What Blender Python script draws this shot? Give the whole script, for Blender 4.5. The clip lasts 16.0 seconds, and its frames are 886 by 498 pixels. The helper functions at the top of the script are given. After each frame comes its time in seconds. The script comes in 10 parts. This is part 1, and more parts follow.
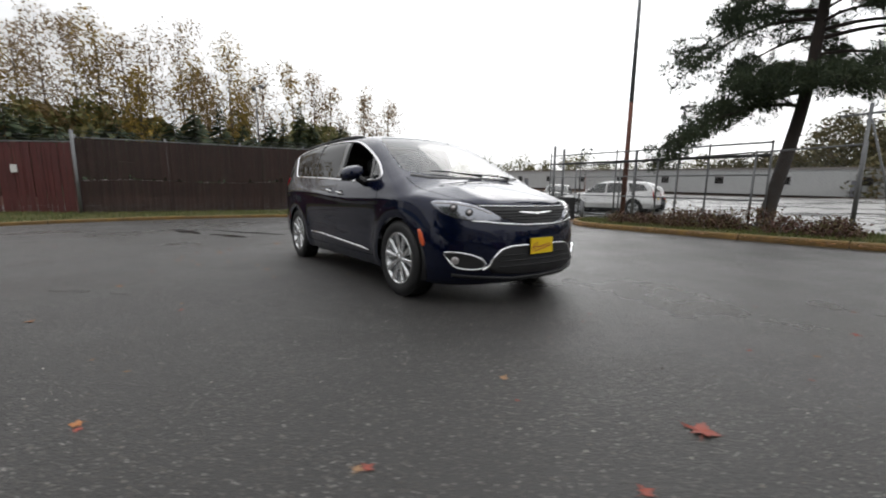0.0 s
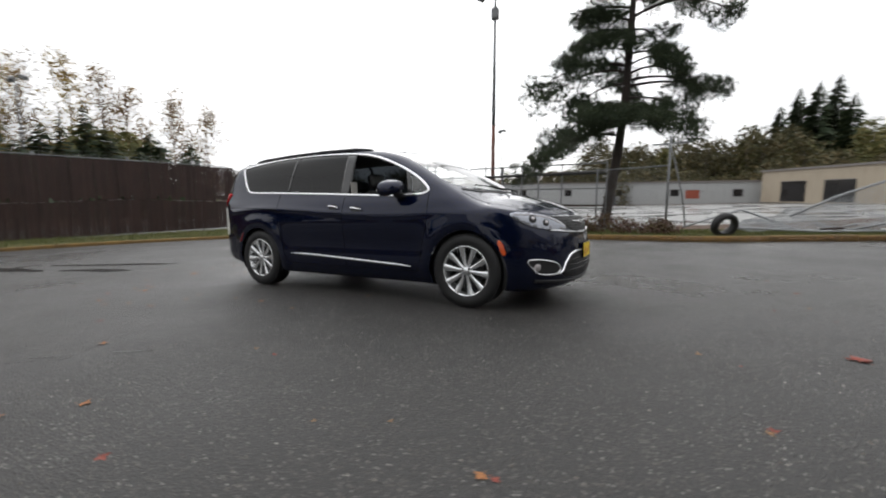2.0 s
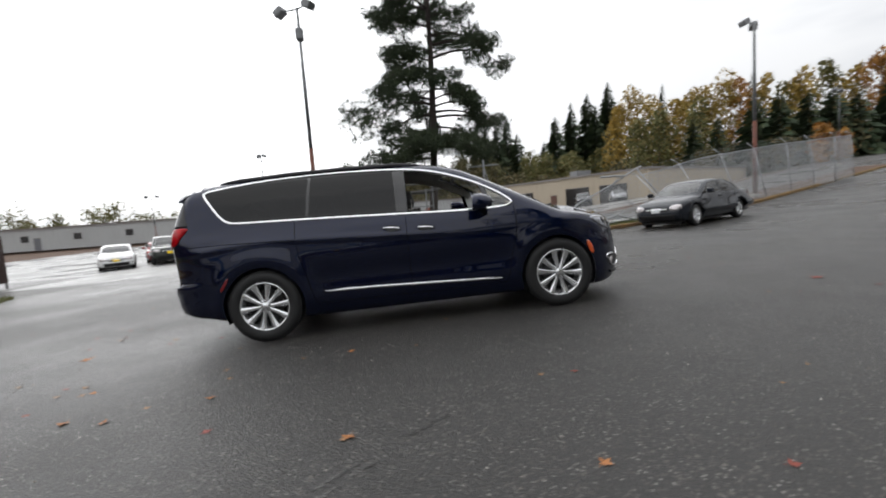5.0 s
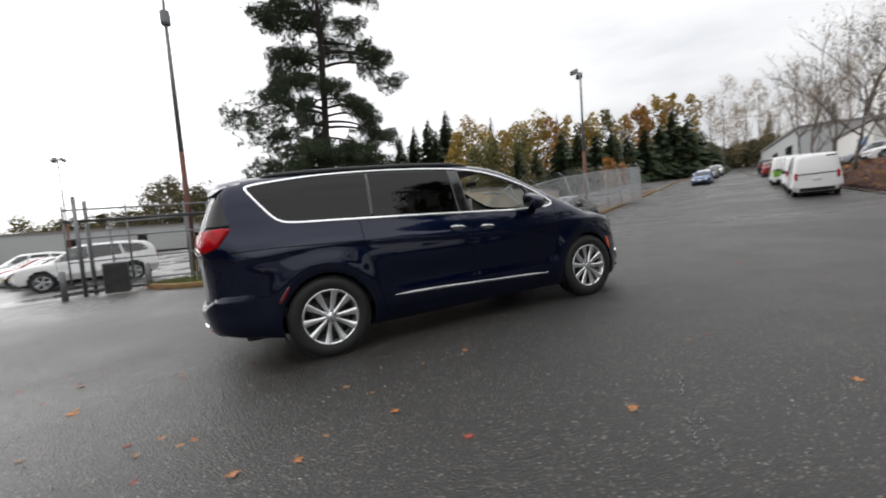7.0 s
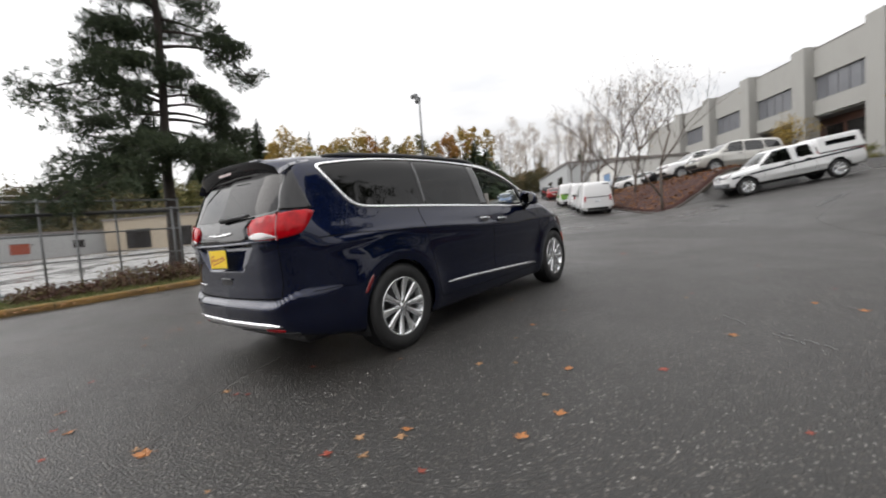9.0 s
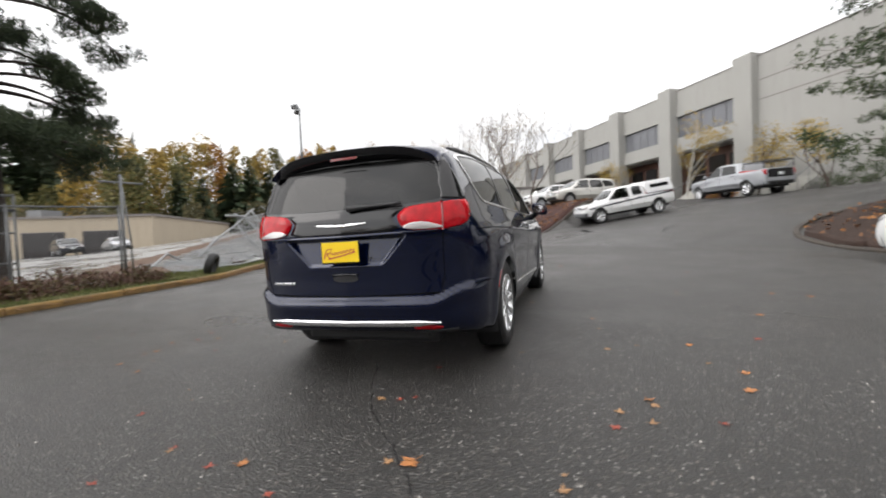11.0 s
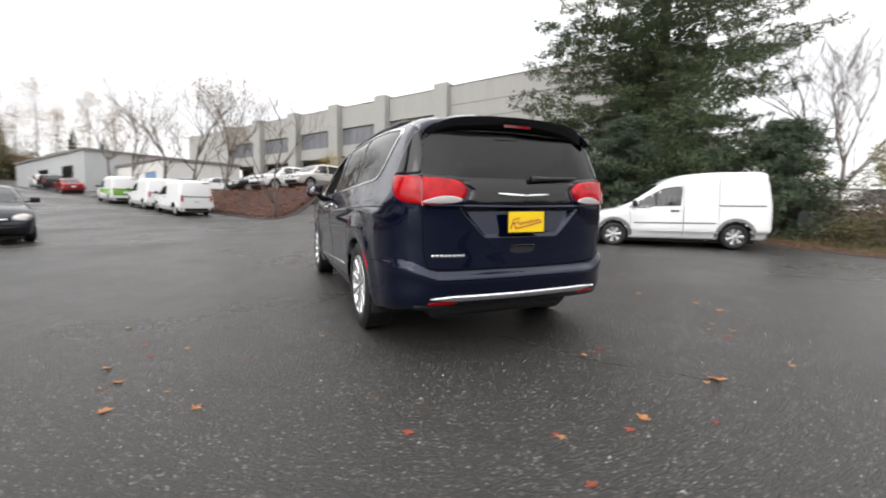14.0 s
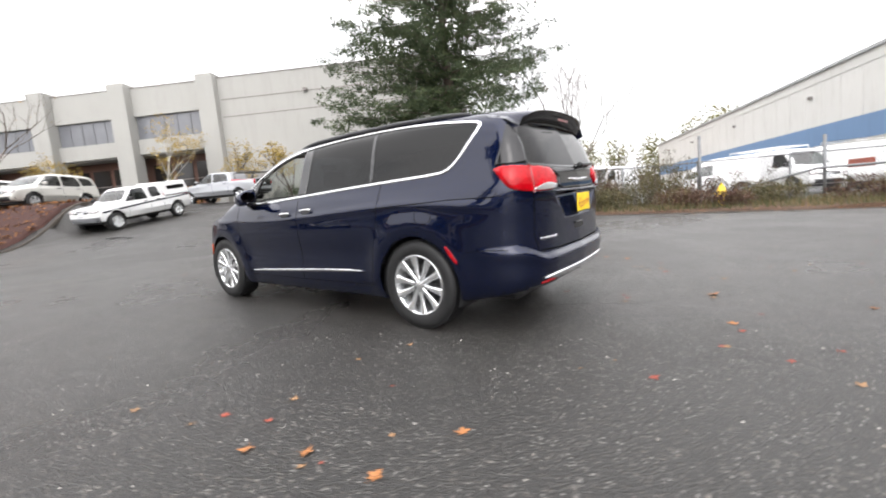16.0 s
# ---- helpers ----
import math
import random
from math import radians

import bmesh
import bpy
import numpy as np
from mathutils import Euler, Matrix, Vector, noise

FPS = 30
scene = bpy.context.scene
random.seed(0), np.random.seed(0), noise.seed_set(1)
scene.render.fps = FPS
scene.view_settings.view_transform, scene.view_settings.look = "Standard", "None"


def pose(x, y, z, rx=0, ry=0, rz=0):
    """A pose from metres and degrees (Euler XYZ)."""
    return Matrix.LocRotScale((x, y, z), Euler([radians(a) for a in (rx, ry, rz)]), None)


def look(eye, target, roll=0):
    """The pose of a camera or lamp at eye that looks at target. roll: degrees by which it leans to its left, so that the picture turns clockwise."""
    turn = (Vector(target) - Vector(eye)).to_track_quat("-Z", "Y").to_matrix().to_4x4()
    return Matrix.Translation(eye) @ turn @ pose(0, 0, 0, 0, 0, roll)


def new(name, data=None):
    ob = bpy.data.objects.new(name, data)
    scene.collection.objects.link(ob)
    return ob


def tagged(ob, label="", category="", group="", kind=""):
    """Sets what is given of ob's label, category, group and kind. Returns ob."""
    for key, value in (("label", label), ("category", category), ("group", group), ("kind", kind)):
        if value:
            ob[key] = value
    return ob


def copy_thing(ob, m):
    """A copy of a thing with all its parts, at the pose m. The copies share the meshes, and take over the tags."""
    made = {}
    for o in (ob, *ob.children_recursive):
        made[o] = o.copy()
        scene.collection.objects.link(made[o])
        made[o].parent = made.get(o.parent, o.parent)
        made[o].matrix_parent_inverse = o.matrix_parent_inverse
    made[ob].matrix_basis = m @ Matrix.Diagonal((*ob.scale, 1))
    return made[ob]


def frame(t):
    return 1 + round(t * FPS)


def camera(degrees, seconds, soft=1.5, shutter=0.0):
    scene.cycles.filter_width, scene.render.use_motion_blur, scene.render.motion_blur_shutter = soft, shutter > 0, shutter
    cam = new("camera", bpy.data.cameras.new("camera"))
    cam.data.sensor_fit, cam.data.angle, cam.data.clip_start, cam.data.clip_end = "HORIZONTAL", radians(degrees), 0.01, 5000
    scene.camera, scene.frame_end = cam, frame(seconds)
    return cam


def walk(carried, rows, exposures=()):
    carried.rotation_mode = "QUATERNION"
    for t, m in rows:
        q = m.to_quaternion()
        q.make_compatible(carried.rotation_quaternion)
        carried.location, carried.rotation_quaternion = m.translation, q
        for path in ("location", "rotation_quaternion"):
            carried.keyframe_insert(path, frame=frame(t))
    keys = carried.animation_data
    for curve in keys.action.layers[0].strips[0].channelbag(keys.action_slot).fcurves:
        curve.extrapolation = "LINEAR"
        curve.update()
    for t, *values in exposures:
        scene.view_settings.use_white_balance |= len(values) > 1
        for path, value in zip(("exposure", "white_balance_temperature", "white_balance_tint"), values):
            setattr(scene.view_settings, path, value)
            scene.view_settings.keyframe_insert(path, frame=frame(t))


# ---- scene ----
cam = camera(93.5, 16.0, soft=1.9, shutter=0.6)
PATH = [
    (0, (4.985, -2.951, 1.193), (3.392, -1.787, 0.862), 0.7),
    (0.5, (4.625, -3.387, 1.193), (3.129, -2.106, 0.847), 0.7),
    (1, (4.286, -3.835, 1.205), (2.961, -2.37, 0.894), 0.6),
    (1.5, (3.828, -4.186, 1.181), (2.608, -2.638, 0.843), -0.3),
    (2, (3.356, -4.528, 1.167), (2.358, -2.814, 0.911), -0.0),
    (2.5, (2.825, -4.797, 1.175), (2.021, -2.991, 0.874), -1.1),
    (3, (2.276, -5.021, 1.175), (1.668, -3.138, 0.887), -1.0),
    (3.2, (2.05, -5.102, 1.198), (1.525, -3.2, 0.87), -1.0),
    (5.3, (-0.325, -5.278, 1.167), (-0.076, -3.301, 0.993), -4.3),
    (5.5, (-0.538, -5.26, 1.199), (-0.218, -3.294, 1.018), -4.1),
    (6, (-1.115, -5.118, 1.166), (-0.633, -3.184, 0.997), -3.8),
    (6.5, (-1.683, -4.984, 1.164), (-0.968, -3.122, 1.027), -4.2),
    (7, (-2.208, -4.723, 1.139), (-1.345, -2.926, 0.989), -4.4),
    (7.5, (-2.724, -4.494, 1.152), (-1.643, -2.816, 1.029), -4.5),
    (8, (-3.183, -4.183, 1.082), (-1.968, -2.603, 0.917), -3.9),
    (8.5, (-3.629, -3.825, 1.079), (-2.286, -2.347, 0.962), -3.4),
    (8.7, (-3.816, -3.689, 1.062), (-2.377, -2.304, 0.941), -3.8),
    (10.8, (-5.05, -1.808, 0.94), (-3.199, -1.053, 0.878), -2.3),
    (11, (-5.158, -1.605, 0.94), (-3.264, -0.966, 0.875), -2.4),
    (11.5, (-5.283, -1.066, 0.906), (-3.35, -0.556, 0.851), -2.8),
    (12, (-5.393, -0.529, 0.907), (-3.41, -0.274, 0.913), -1.7),
    (12.5, (-5.415, 0.034, 0.888), (-3.416, -0.021, 0.846), -1.9),
    (13, (-5.34, 0.575, 0.885), (-3.362, 0.281, 0.834), 1.5),
    (13.5, (-5.285, 1.152, 0.887), (-3.389, 0.523, 0.785), 0.4),
    (14, (-5.077, 1.693, 0.88), (-3.241, 0.914, 0.727), 0.6),
    (14.5, (-4.872, 2.229, 0.877), (-3.198, 1.148, 0.707), -1.0),
    (15, (-4.517, 2.702, 0.889), (-2.981, 1.439, 0.673), -3.2),
    (15.5, (-4.17, 3.137, 0.891), (-2.835, 1.659, 0.711), -3.8),
    (16, (-3.74, 3.509, 0.917), (-2.546, 1.917, 0.713), -5.4),
]
walk(cam, [(t, look(eye, target, roll)) for t, eye, target, roll in PATH],
     exposures=[(0, -0.70, 6460, 10), (3, -0.62, 6420, 10), (5.5, -0.56, 6390, 10), (8.5, -0.40, 6540, 11), (11.5, -0.02, 6570, 11), (12.5, 0.03, 6570, 11), (14, 0.0, 6540, 11), (16, 0.52, 6520, 12)])

# ---- world, sun and exposure ----
scene.view_settings.exposure = 0.0
world = bpy.data.worlds.new("overcast_sky")
scene.world = world
world.use_nodes = True
wn, wl = world.node_tree.nodes, world.node_tree.links
wn.clear()
w_out = wn.new("ShaderNodeOutputWorld")
w_sky = wn.new("ShaderNodeTexSky")
w_sky.sky_type, w_sky.sun_disc = "NISHITA", False
w_sky.sun_elevation, w_sky.sun_rotation = radians(38), radians(-28)
w_skybg = wn.new("ShaderNodeBackground")
w_skybg.inputs["Strength"].default_value = 0.1
wl.new(w_sky.outputs[0], w_skybg.inputs["Color"])
# the cloud deck: soft billows, flattened towards the horizon
w_co = wn.new("ShaderNodeTexCoord")
w_map = wn.new("ShaderNodeMapping")
w_map.inputs["Scale"].default_value = (1.0, 1.0, 4.5)
wl.new(w_co.outputs["Generated"], w_map.inputs["Vector"])
w_noise = wn.new("ShaderNodeTexNoise")
w_noise.inputs["Scale"].default_value, w_noise.inputs["Detail"].default_value = 1.7, 5.0
w_noise.inputs["Roughness"].default_value = 0.55
wl.new(w_map.outputs[0], w_noise.inputs["Vector"])
w_ramp = wn.new("ShaderNodeValToRGB")
w_ramp.color_ramp.elements[0].position, w_ramp.color_ramp.elements[0].color = 0.34, (0.80, 0.815, 0.835, 1)
w_ramp.color_ramp.elements[1].position, w_ramp.color_ramp.elements[1].color = 0.52, (1.0, 1.0, 1.0, 1)
wl.new(w_noise.outputs["Fac"], w_ramp.inputs["Fac"])
w_cloud = wn.new("ShaderNodeBackground")
# an overcast sky is brightest overhead
w_sep = wn.new("ShaderNodeSeparateXYZ")
wl.new(w_co.outputs["Generated"], w_sep.inputs[0])
w_up = wn.new("ShaderNodeMath")
w_up.operation, w_up.use_clamp = "MAXIMUM", True
w_up.inputs[1].default_value = 0.0
wl.new(w_sep.outputs["Z"], w_up.inputs[0])
w_rise = wn.new("ShaderNodeMath")
w_rise.operation = "MULTIPLY_ADD"
w_rise.inputs[1].default_value, w_rise.inputs[2].default_value = 1.45, 1.14
wl.new(w_up.outputs[0], w_rise.inputs[0])
# and brighter round the veiled sun
w_dot = wn.new("ShaderNodeVectorMath")
w_dot.operation = "DOT_PRODUCT"
w_dot.inputs[1].default_value = (-0.53, 0.72, 0.45)
wl.new(w_co.outputs["Generated"], w_dot.inputs[0])
w_lobe = wn.new("ShaderNodeMath")
w_lobe.operation = "MAXIMUM"
w_lobe.inputs[1].default_value = 0.0
wl.new(w_dot.outputs["Value"], w_lobe.inputs[0])
w_pow = wn.new("ShaderNodeMath")
w_pow.operation = "POWER"
w_pow.inputs[1].default_value = 3.0
wl.new(w_lobe.outputs[0], w_pow.inputs[0])
w_glow = wn.new("ShaderNodeMath")
w_glow.operation = "MULTIPLY_ADD"
w_glow.inputs[1].default_value = 2.0
wl.new(w_pow.outputs[0], w_glow.inputs[0])
wl.new(w_rise.outputs[0], w_glow.inputs[2])
wl.new(w_glow.outputs[0], w_cloud.inputs["Strength"])
wl.new(w_ramp.outputs["Color"], w_cloud.inputs["Color"])
w_mix = wn.new("ShaderNodeMixShader")
w_mix.inputs["Fac"].default_value = 0.94
wl.new(w_skybg.outputs[0], w_mix.inputs[1])
wl.new(w_cloud.outputs[0], w_mix.inputs[2])
wl.new(w_mix.outputs[0], w_out.inputs["Surface"])

sun = new("sun", bpy.data.lights.new("sun", "SUN"))
sun.data.energy, sun.data.angle, sun.data.color = 0.4, radians(25), (1.0, 0.97, 0.93)
sun.matrix_world = look((0, 0, 40), (20, -27, 18))

# ---- tools for meshes ----
def mesh_object(name, verts, faces, material, parent=None, label="", flat=True):
    me = bpy.data.meshes.new(name)
    me.from_pydata([tuple(map(float, v)) for v in verts], [], [tuple(map(int, f)) for f in faces])
    if not flat:
        me.polygons.foreach_set("use_smooth", [True] * len(me.polygons))
    if material:
        me.materials.append(material)
    ob = new(name, me)
    ob.parent = parent
    if label:
        tagged(ob, label)
    return ob


def part(name, bm, material, parent, label="", flat=True):
    me = bpy.data.meshes.new(name)
    bm.to_mesh(me)
    bm.free()
    if not flat:
        me.polygons.foreach_set("use_smooth", [True] * len(me.polygons))
    me.materials.append(material)
    ob = new(name, me)
    ob.parent = parent
    if label:
        tagged(ob, label)
    return ob


def empty(name, m, label, category, group=""):
    ob = new(name)
    ob.matrix_world = m
    return tagged(ob, label, category, group)


def cuboid(bm, lo, hi, bevel=0.0, m=None):
    """A box from corner to corner, with rounded edges."""
    lo, hi = Vector(lo), Vector(hi)
    made = bmesh.ops.create_cube(bm, size=1.0)["verts"]
    for v in made:
        v.co = Vector((lo[i] + (v.co[i] + 0.5) * (hi[i] - lo[i]) for i in range(3)))
    if bevel:
        edges = list({e for v in made for e in v.link_edges})
        made = bmesh.ops.bevel(bm, geom=edges, offset=bevel, segments=2, profile=0.5, affect="EDGES")["verts"]
    if m is not None:
        for v in made if not bevel else set(made):
            v.co = m @ v.co
    return bm


def boxed(lo, hi, bevel=0.0):
    return cuboid(bmesh.new(), lo, hi, bevel)


def tube_rings(points, radii, sides=8):
    """Rings of a pipe along points; radii: one for each point."""
    pts = [Vector(p) for p in points]
    verts, faces = [], []
    up = Vector((0.31, 0.17, 0.93))
    for i, p in enumerate(pts):
        d = (pts[min(i + 1, len(pts) - 1)] - pts[max(i - 1, 0)]).normalized()
        u = d.cross(up if abs(d.dot(up)) < 0.95 else Vector((1, 0, 0))).normalized()
        w = d.cross(u)
        for k in range(sides):
            a = 2 * math.pi * k / sides
            verts.append(p + radii[i] * (math.cos(a) * u + math.sin(a) * w))
    for i in range(len(pts) - 1):
        for k in range(sides):
            a, b = i * sides + k, i * sides + (k + 1) % sides
            faces.append((a, b, b + sides, a + sides))
    faces.append(tuple(range(sides))[::-1])
    faces.append(tuple(range((len(pts) - 1) * sides, len(pts) * sides)))
    return verts, faces


def join(*pieces):
    verts, faces = [], []
    for vs, fs in pieces:
        n = len(verts)
        verts += list(vs)
        faces += [tuple(i + n for i in f) for f in fs]
    return verts, faces


def pipe(name, points, radius, material, parent=None, label="", sides=8):
    radii = radius if isinstance(radius, (list, tuple)) else [radius] * len(points)
    return mesh_object(name, *tube_rings(points, radii, sides), material, parent, label, flat=False)


def lathe(profile, sides=40, axis="y"):
    """Turns a profile of (radius, offset along the axis) once round."""
    verts, faces = [], []
    for r, o in profile:
        for k in range(sides):
            a = 2 * math.pi * k / sides
            c, s = r * math.cos(a), r * math.sin(a)
            verts.append((c, o, s) if axis == "y" else (c, s, o))
    n = len(profile)
    for i in range(n - 1):
        for k in range(sides):
            a, b = i * sides + k, i * sides + (k + 1) % sides
            faces.append((a, b, b + sides, a + sides))
    return verts, faces


def rounded(poly, times=2):
    """Rounds off the corners of a closed outline."""
    for _ in range(times):
        out = []
        for i, p in enumerate(poly):
            q = poly[(i + 1) % len(poly)]
            out += [tuple(0.75 * a + 0.25 * b for a, b in zip(p, q)), tuple(0.25 * a + 0.75 * b for a, b in zip(p, q))]
        poly = out
    return poly


def within(pts, poly):
    """Which of the points lie inside the outline."""
    x, y = pts[:, 0], pts[:, 1]
    inside = np.zeros(len(pts), bool)
    poly = np.asarray(poly, float)
    for (x1, y1), (x2, y2) in zip(poly, np.roll(poly, -1, 0)):
        if y1 == y2:
            continue
        crosses = ((y1 > y) != (y2 > y)) & (x < (x2 - x1) * (y - y1) / (y2 - y1) + x1)
        inside ^= crosses
    return inside


def snap_to(verts, faces, axes, poly, mask=None):
    """Moves the vertices next to an outline onto it. Returns which faces lie inside; verts are changed in place."""
    quads = np.array([f if len(f) == 4 else (*f, f[2]) for f in faces])
    result = np.zeros(len(quads), bool)
    p2 = np.asarray(poly, float)
    lo2, hi2 = p2.min(0) - 0.2, p2.max(0) + 0.2
    close = ((verts[:, axes] > lo2) & (verts[:, axes] < hi2)).all(1)
    if mask is not None:
        close &= mask
    mine = np.flatnonzero(close[quads].all(1))
    quads = quads[mine]
    inside = np.zeros(len(verts), bool)
    ids = np.unique(quads)
    inside[ids] = within(verts[ids][:, axes], poly)
    edges = np.sort(np.concatenate([quads[:, [i, (i + 1) % 4]] for i in range(4)]), 1)
    edges = np.unique(edges[edges[:, 0] != edges[:, 1]], axis=0)
    cut = edges[inside[edges[:, 0]] != inside[edges[:, 1]]]
    a, b = verts[cut[:, 0]].copy(), verts[cut[:, 1]].copy()
    ina = inside[cut[:, 0]]
    lo, hi = np.zeros(len(cut)), np.ones(len(cut))
    for _ in range(14):
        mid = (lo + hi) / 2
        same = within((a + (b - a) * mid[:, None])[:, axes], poly) == ina
        lo, hi = np.where(same, mid, lo), np.where(same, hi, mid)
    mid = (lo + hi) / 2
    best = {}
    for (i, j), m, p in zip(cut, mid, a + (b - a) * mid[:, None]):
        k, d = (i, m) if m < 0.5 else (j, 1 - m)
        if k not in best or d < best[k][0]:
            best[k] = (d, p)
    on = np.zeros(len(verts), bool)
    for k, (_, p) in best.items():
        verts[k] = p
        on[k] = True
    deep = inside & ~on
    keep = (inside | on)[quads].all(1) & deep[quads].any(1)
    rim = on[quads].all(1)
    if rim.any():
        keep[rim] = within(verts[quads[rim]].mean(1)[:, axes], poly)
    result[mine] = keep
    return result


def flat_patch(poly, cell):
    """A net of small squares that fills an outline, its rim on the outline."""
    poly = np.asarray(poly, float)
    lo, hi = poly.min(0) - cell * 1.3, poly.max(0) + cell * 1.3
    nx, ny = [max(3, int(math.ceil(d / cell)) + 1) for d in hi - lo]
    xs, ys = np.linspace(lo[0], hi[0], nx), np.linspace(lo[1], hi[1], ny)
    verts = np.array([(x, y) for y in ys for x in xs])
    faces = [(j * nx + i, j * nx + i + 1, (j + 1) * nx + i + 1, (j + 1) * nx + i) for j in range(ny - 1) for i in range(nx - 1)]
    keep = snap_to(verts, faces, [0, 1], poly)
    faces = [f for f, k in zip(faces, keep) if k]
    used = sorted({i for f in faces for i in f})
    back = {i: n for n, i in enumerate(used)}
    return verts[used], [tuple(back[i] for i in f) for f in faces]


def ring_patch(poly, cell):
    """Rings of faces from an outline in to its middle; nothing if the outline is too bent for that."""
    poly = np.asarray(poly, float)
    nxt = np.roll(poly, -1, 0)
    cross = poly[:, 0] * nxt[:, 1] - nxt[:, 0] * poly[:, 1]
    mid = ((poly + nxt) * cross[:, None]).sum(0) / (3 * cross.sum())
    u, v = poly - mid, nxt - mid
    turn = (u[:, 0] * v[:, 1] - u[:, 1] * v[:, 0]) * np.sign(cross.sum())
    if turn.min() < -1e-7:
        return None
    rim = []
    for p, q in zip(poly, nxt):
        k = max(1, int(round(np.linalg.norm(q - p) / cell)))
        rim += [p + (q - p) * j / k for j in range(k)]
    rim = np.array(rim)
    n = len(rim)
    rings = max(2, int(np.linalg.norm(rim - mid, axis=1).mean() / cell))
    verts = [mid + (rim - mid) * (1 - (k / rings)) for k in range(rings)]
    faces = [(k * n + i, k * n + (i + 1) % n, (k + 1) * n + (i + 1) % n, (k + 1) * n + i) for k in range(rings - 1) for i in range(n)]
    last = (rings - 1) * n
    faces += [(last + i, last + (i + 1) % n, rings * n) for i in range(n)]
    return np.vstack(verts + [mid[None]]), faces


def rim_edges(faces):
    seen = {}
    for f in faces:
        for i in range(len(f)):
            e = (f[i], f[(i + 1) % len(f)])
            key = tuple(sorted(e))
            seen[key] = None if key in seen else e
    return [e for e in seen.values() if e]

# ---- materials ----
class Nodes:
    """A small hand for node materials."""

    def __init__(self, name):
        self.m = bpy.data.materials.new(name)
        self.m.use_nodes = True
        self.t = self.m.node_tree
        self.b = self.t.nodes["Principled BSDF"]
        self.out = self.t.nodes["Material Output"]

    def add(self, kind, **values):
        n = self.t.nodes.new("ShaderNode" + kind)
        for k, v in values.items():
            if k in n.inputs:
                n.inputs[k].default_value = v
        return n

    def link(self, a, b):
        self.t.links.new(a, b)

    def coords(self, scale=(1, 1, 1), world=True):
        src = self.add("NewGeometry").outputs["Position"] if world else self.add("TexCoord").outputs["Object"]
        mp = self.add("Mapping")
        mp.inputs["Scale"].default_value = scale
        self.link(src, mp.inputs["Vector"])
        return mp.outputs[0]

    def noise(self, scale, detail=4.0, rough=0.55, vec=None):
        n = self.add("TexNoise", Scale=scale, Detail=detail, Roughness=rough)
        self.link(vec or self.coords(), n.inputs["Vector"])
        return n.outputs["Fac"]

    def ramp(self, fac, stops):
        r = self.add("ValToRGB")
        e = r.color_ramp.elements
        while len(e) < len(stops):
            e.new(0.5)
        for el, (pos, col) in zip(e, stops):
            el.position = pos
            el.color = (*col, 1) if len(col) == 3 else col
        self.link(fac, r.inputs["Fac"])
        return r.outputs["Color"]

    def grey(self, fac, a, b, lo, hi):
        r = self.add("MapRange")
        for k, v in zip(("From Min", "From Max", "To Min", "To Max"), (a, b, lo, hi)):
            r.inputs[k].default_value = v
        self.link(fac, r.inputs["Value"])
        return r.outputs["Result"]

    def mix(self, fac, a, b, kind="MIX"):
        n = self.t.nodes.new("ShaderNodeMix")
        n.data_type, n.blend_type = "RGBA", kind
        for sock, v in ((n.inputs[0], fac), (n.inputs[6], a), (n.inputs[7], b)):
            if isinstance(v, (int, float)):
                sock.default_value = v
            elif isinstance(v, tuple):
                sock.default_value = (*v, 1)
            else:
                self.link(v, sock)
        return n.outputs[2]

    def bump(self, height, strength=0.3, distance=0.01):
        n = self.add("Bump", Strength=strength, Distance=distance)
        self.link(height, n.inputs["Height"])
        self.link(n.outputs[0], self.b.inputs["Normal"])


def mat(name, colour, rough=0.6, metal=0.0, vary=0.0, scale=6.0, relief=0.0, **more):
    """A plain material; vary: how much its colour shifts in blotches and grain; relief: fine bump."""
    k = Nodes(name)
    b = k.b.inputs
    b["Base Color"].default_value = (*colour, 1)
    b["Roughness"].default_value = rough
    b["Metallic"].default_value = metal
    for key, v in more.items():
        b[key.replace("_", " ")].default_value = v
    if vary:
        big, fine = k.noise(scale, 5), k.noise(scale * 14, 4)
        c1 = k.ramp(big, [(0.3, tuple(c * (1 - vary) for c in colour)), (0.7, tuple(min(1, c * (1 + vary)) for c in colour))])
        c2 = k.mix(k.grey(fine, 0.35, 0.65, 0.0, 0.5), c1, tuple(c * (1 - 0.6 * vary) for c in colour))
        k.link(c2, b["Base Color"])
        k.link(k.grey(big, 0.3, 0.7, max(0.02, rough * (1 - 0.35 * vary * 2)), min(1, rough * (1 + 0.3 * vary * 2))), b["Roughness"])
        if relief:
            k.bump(fine, relief, 0.01)
    return k.m


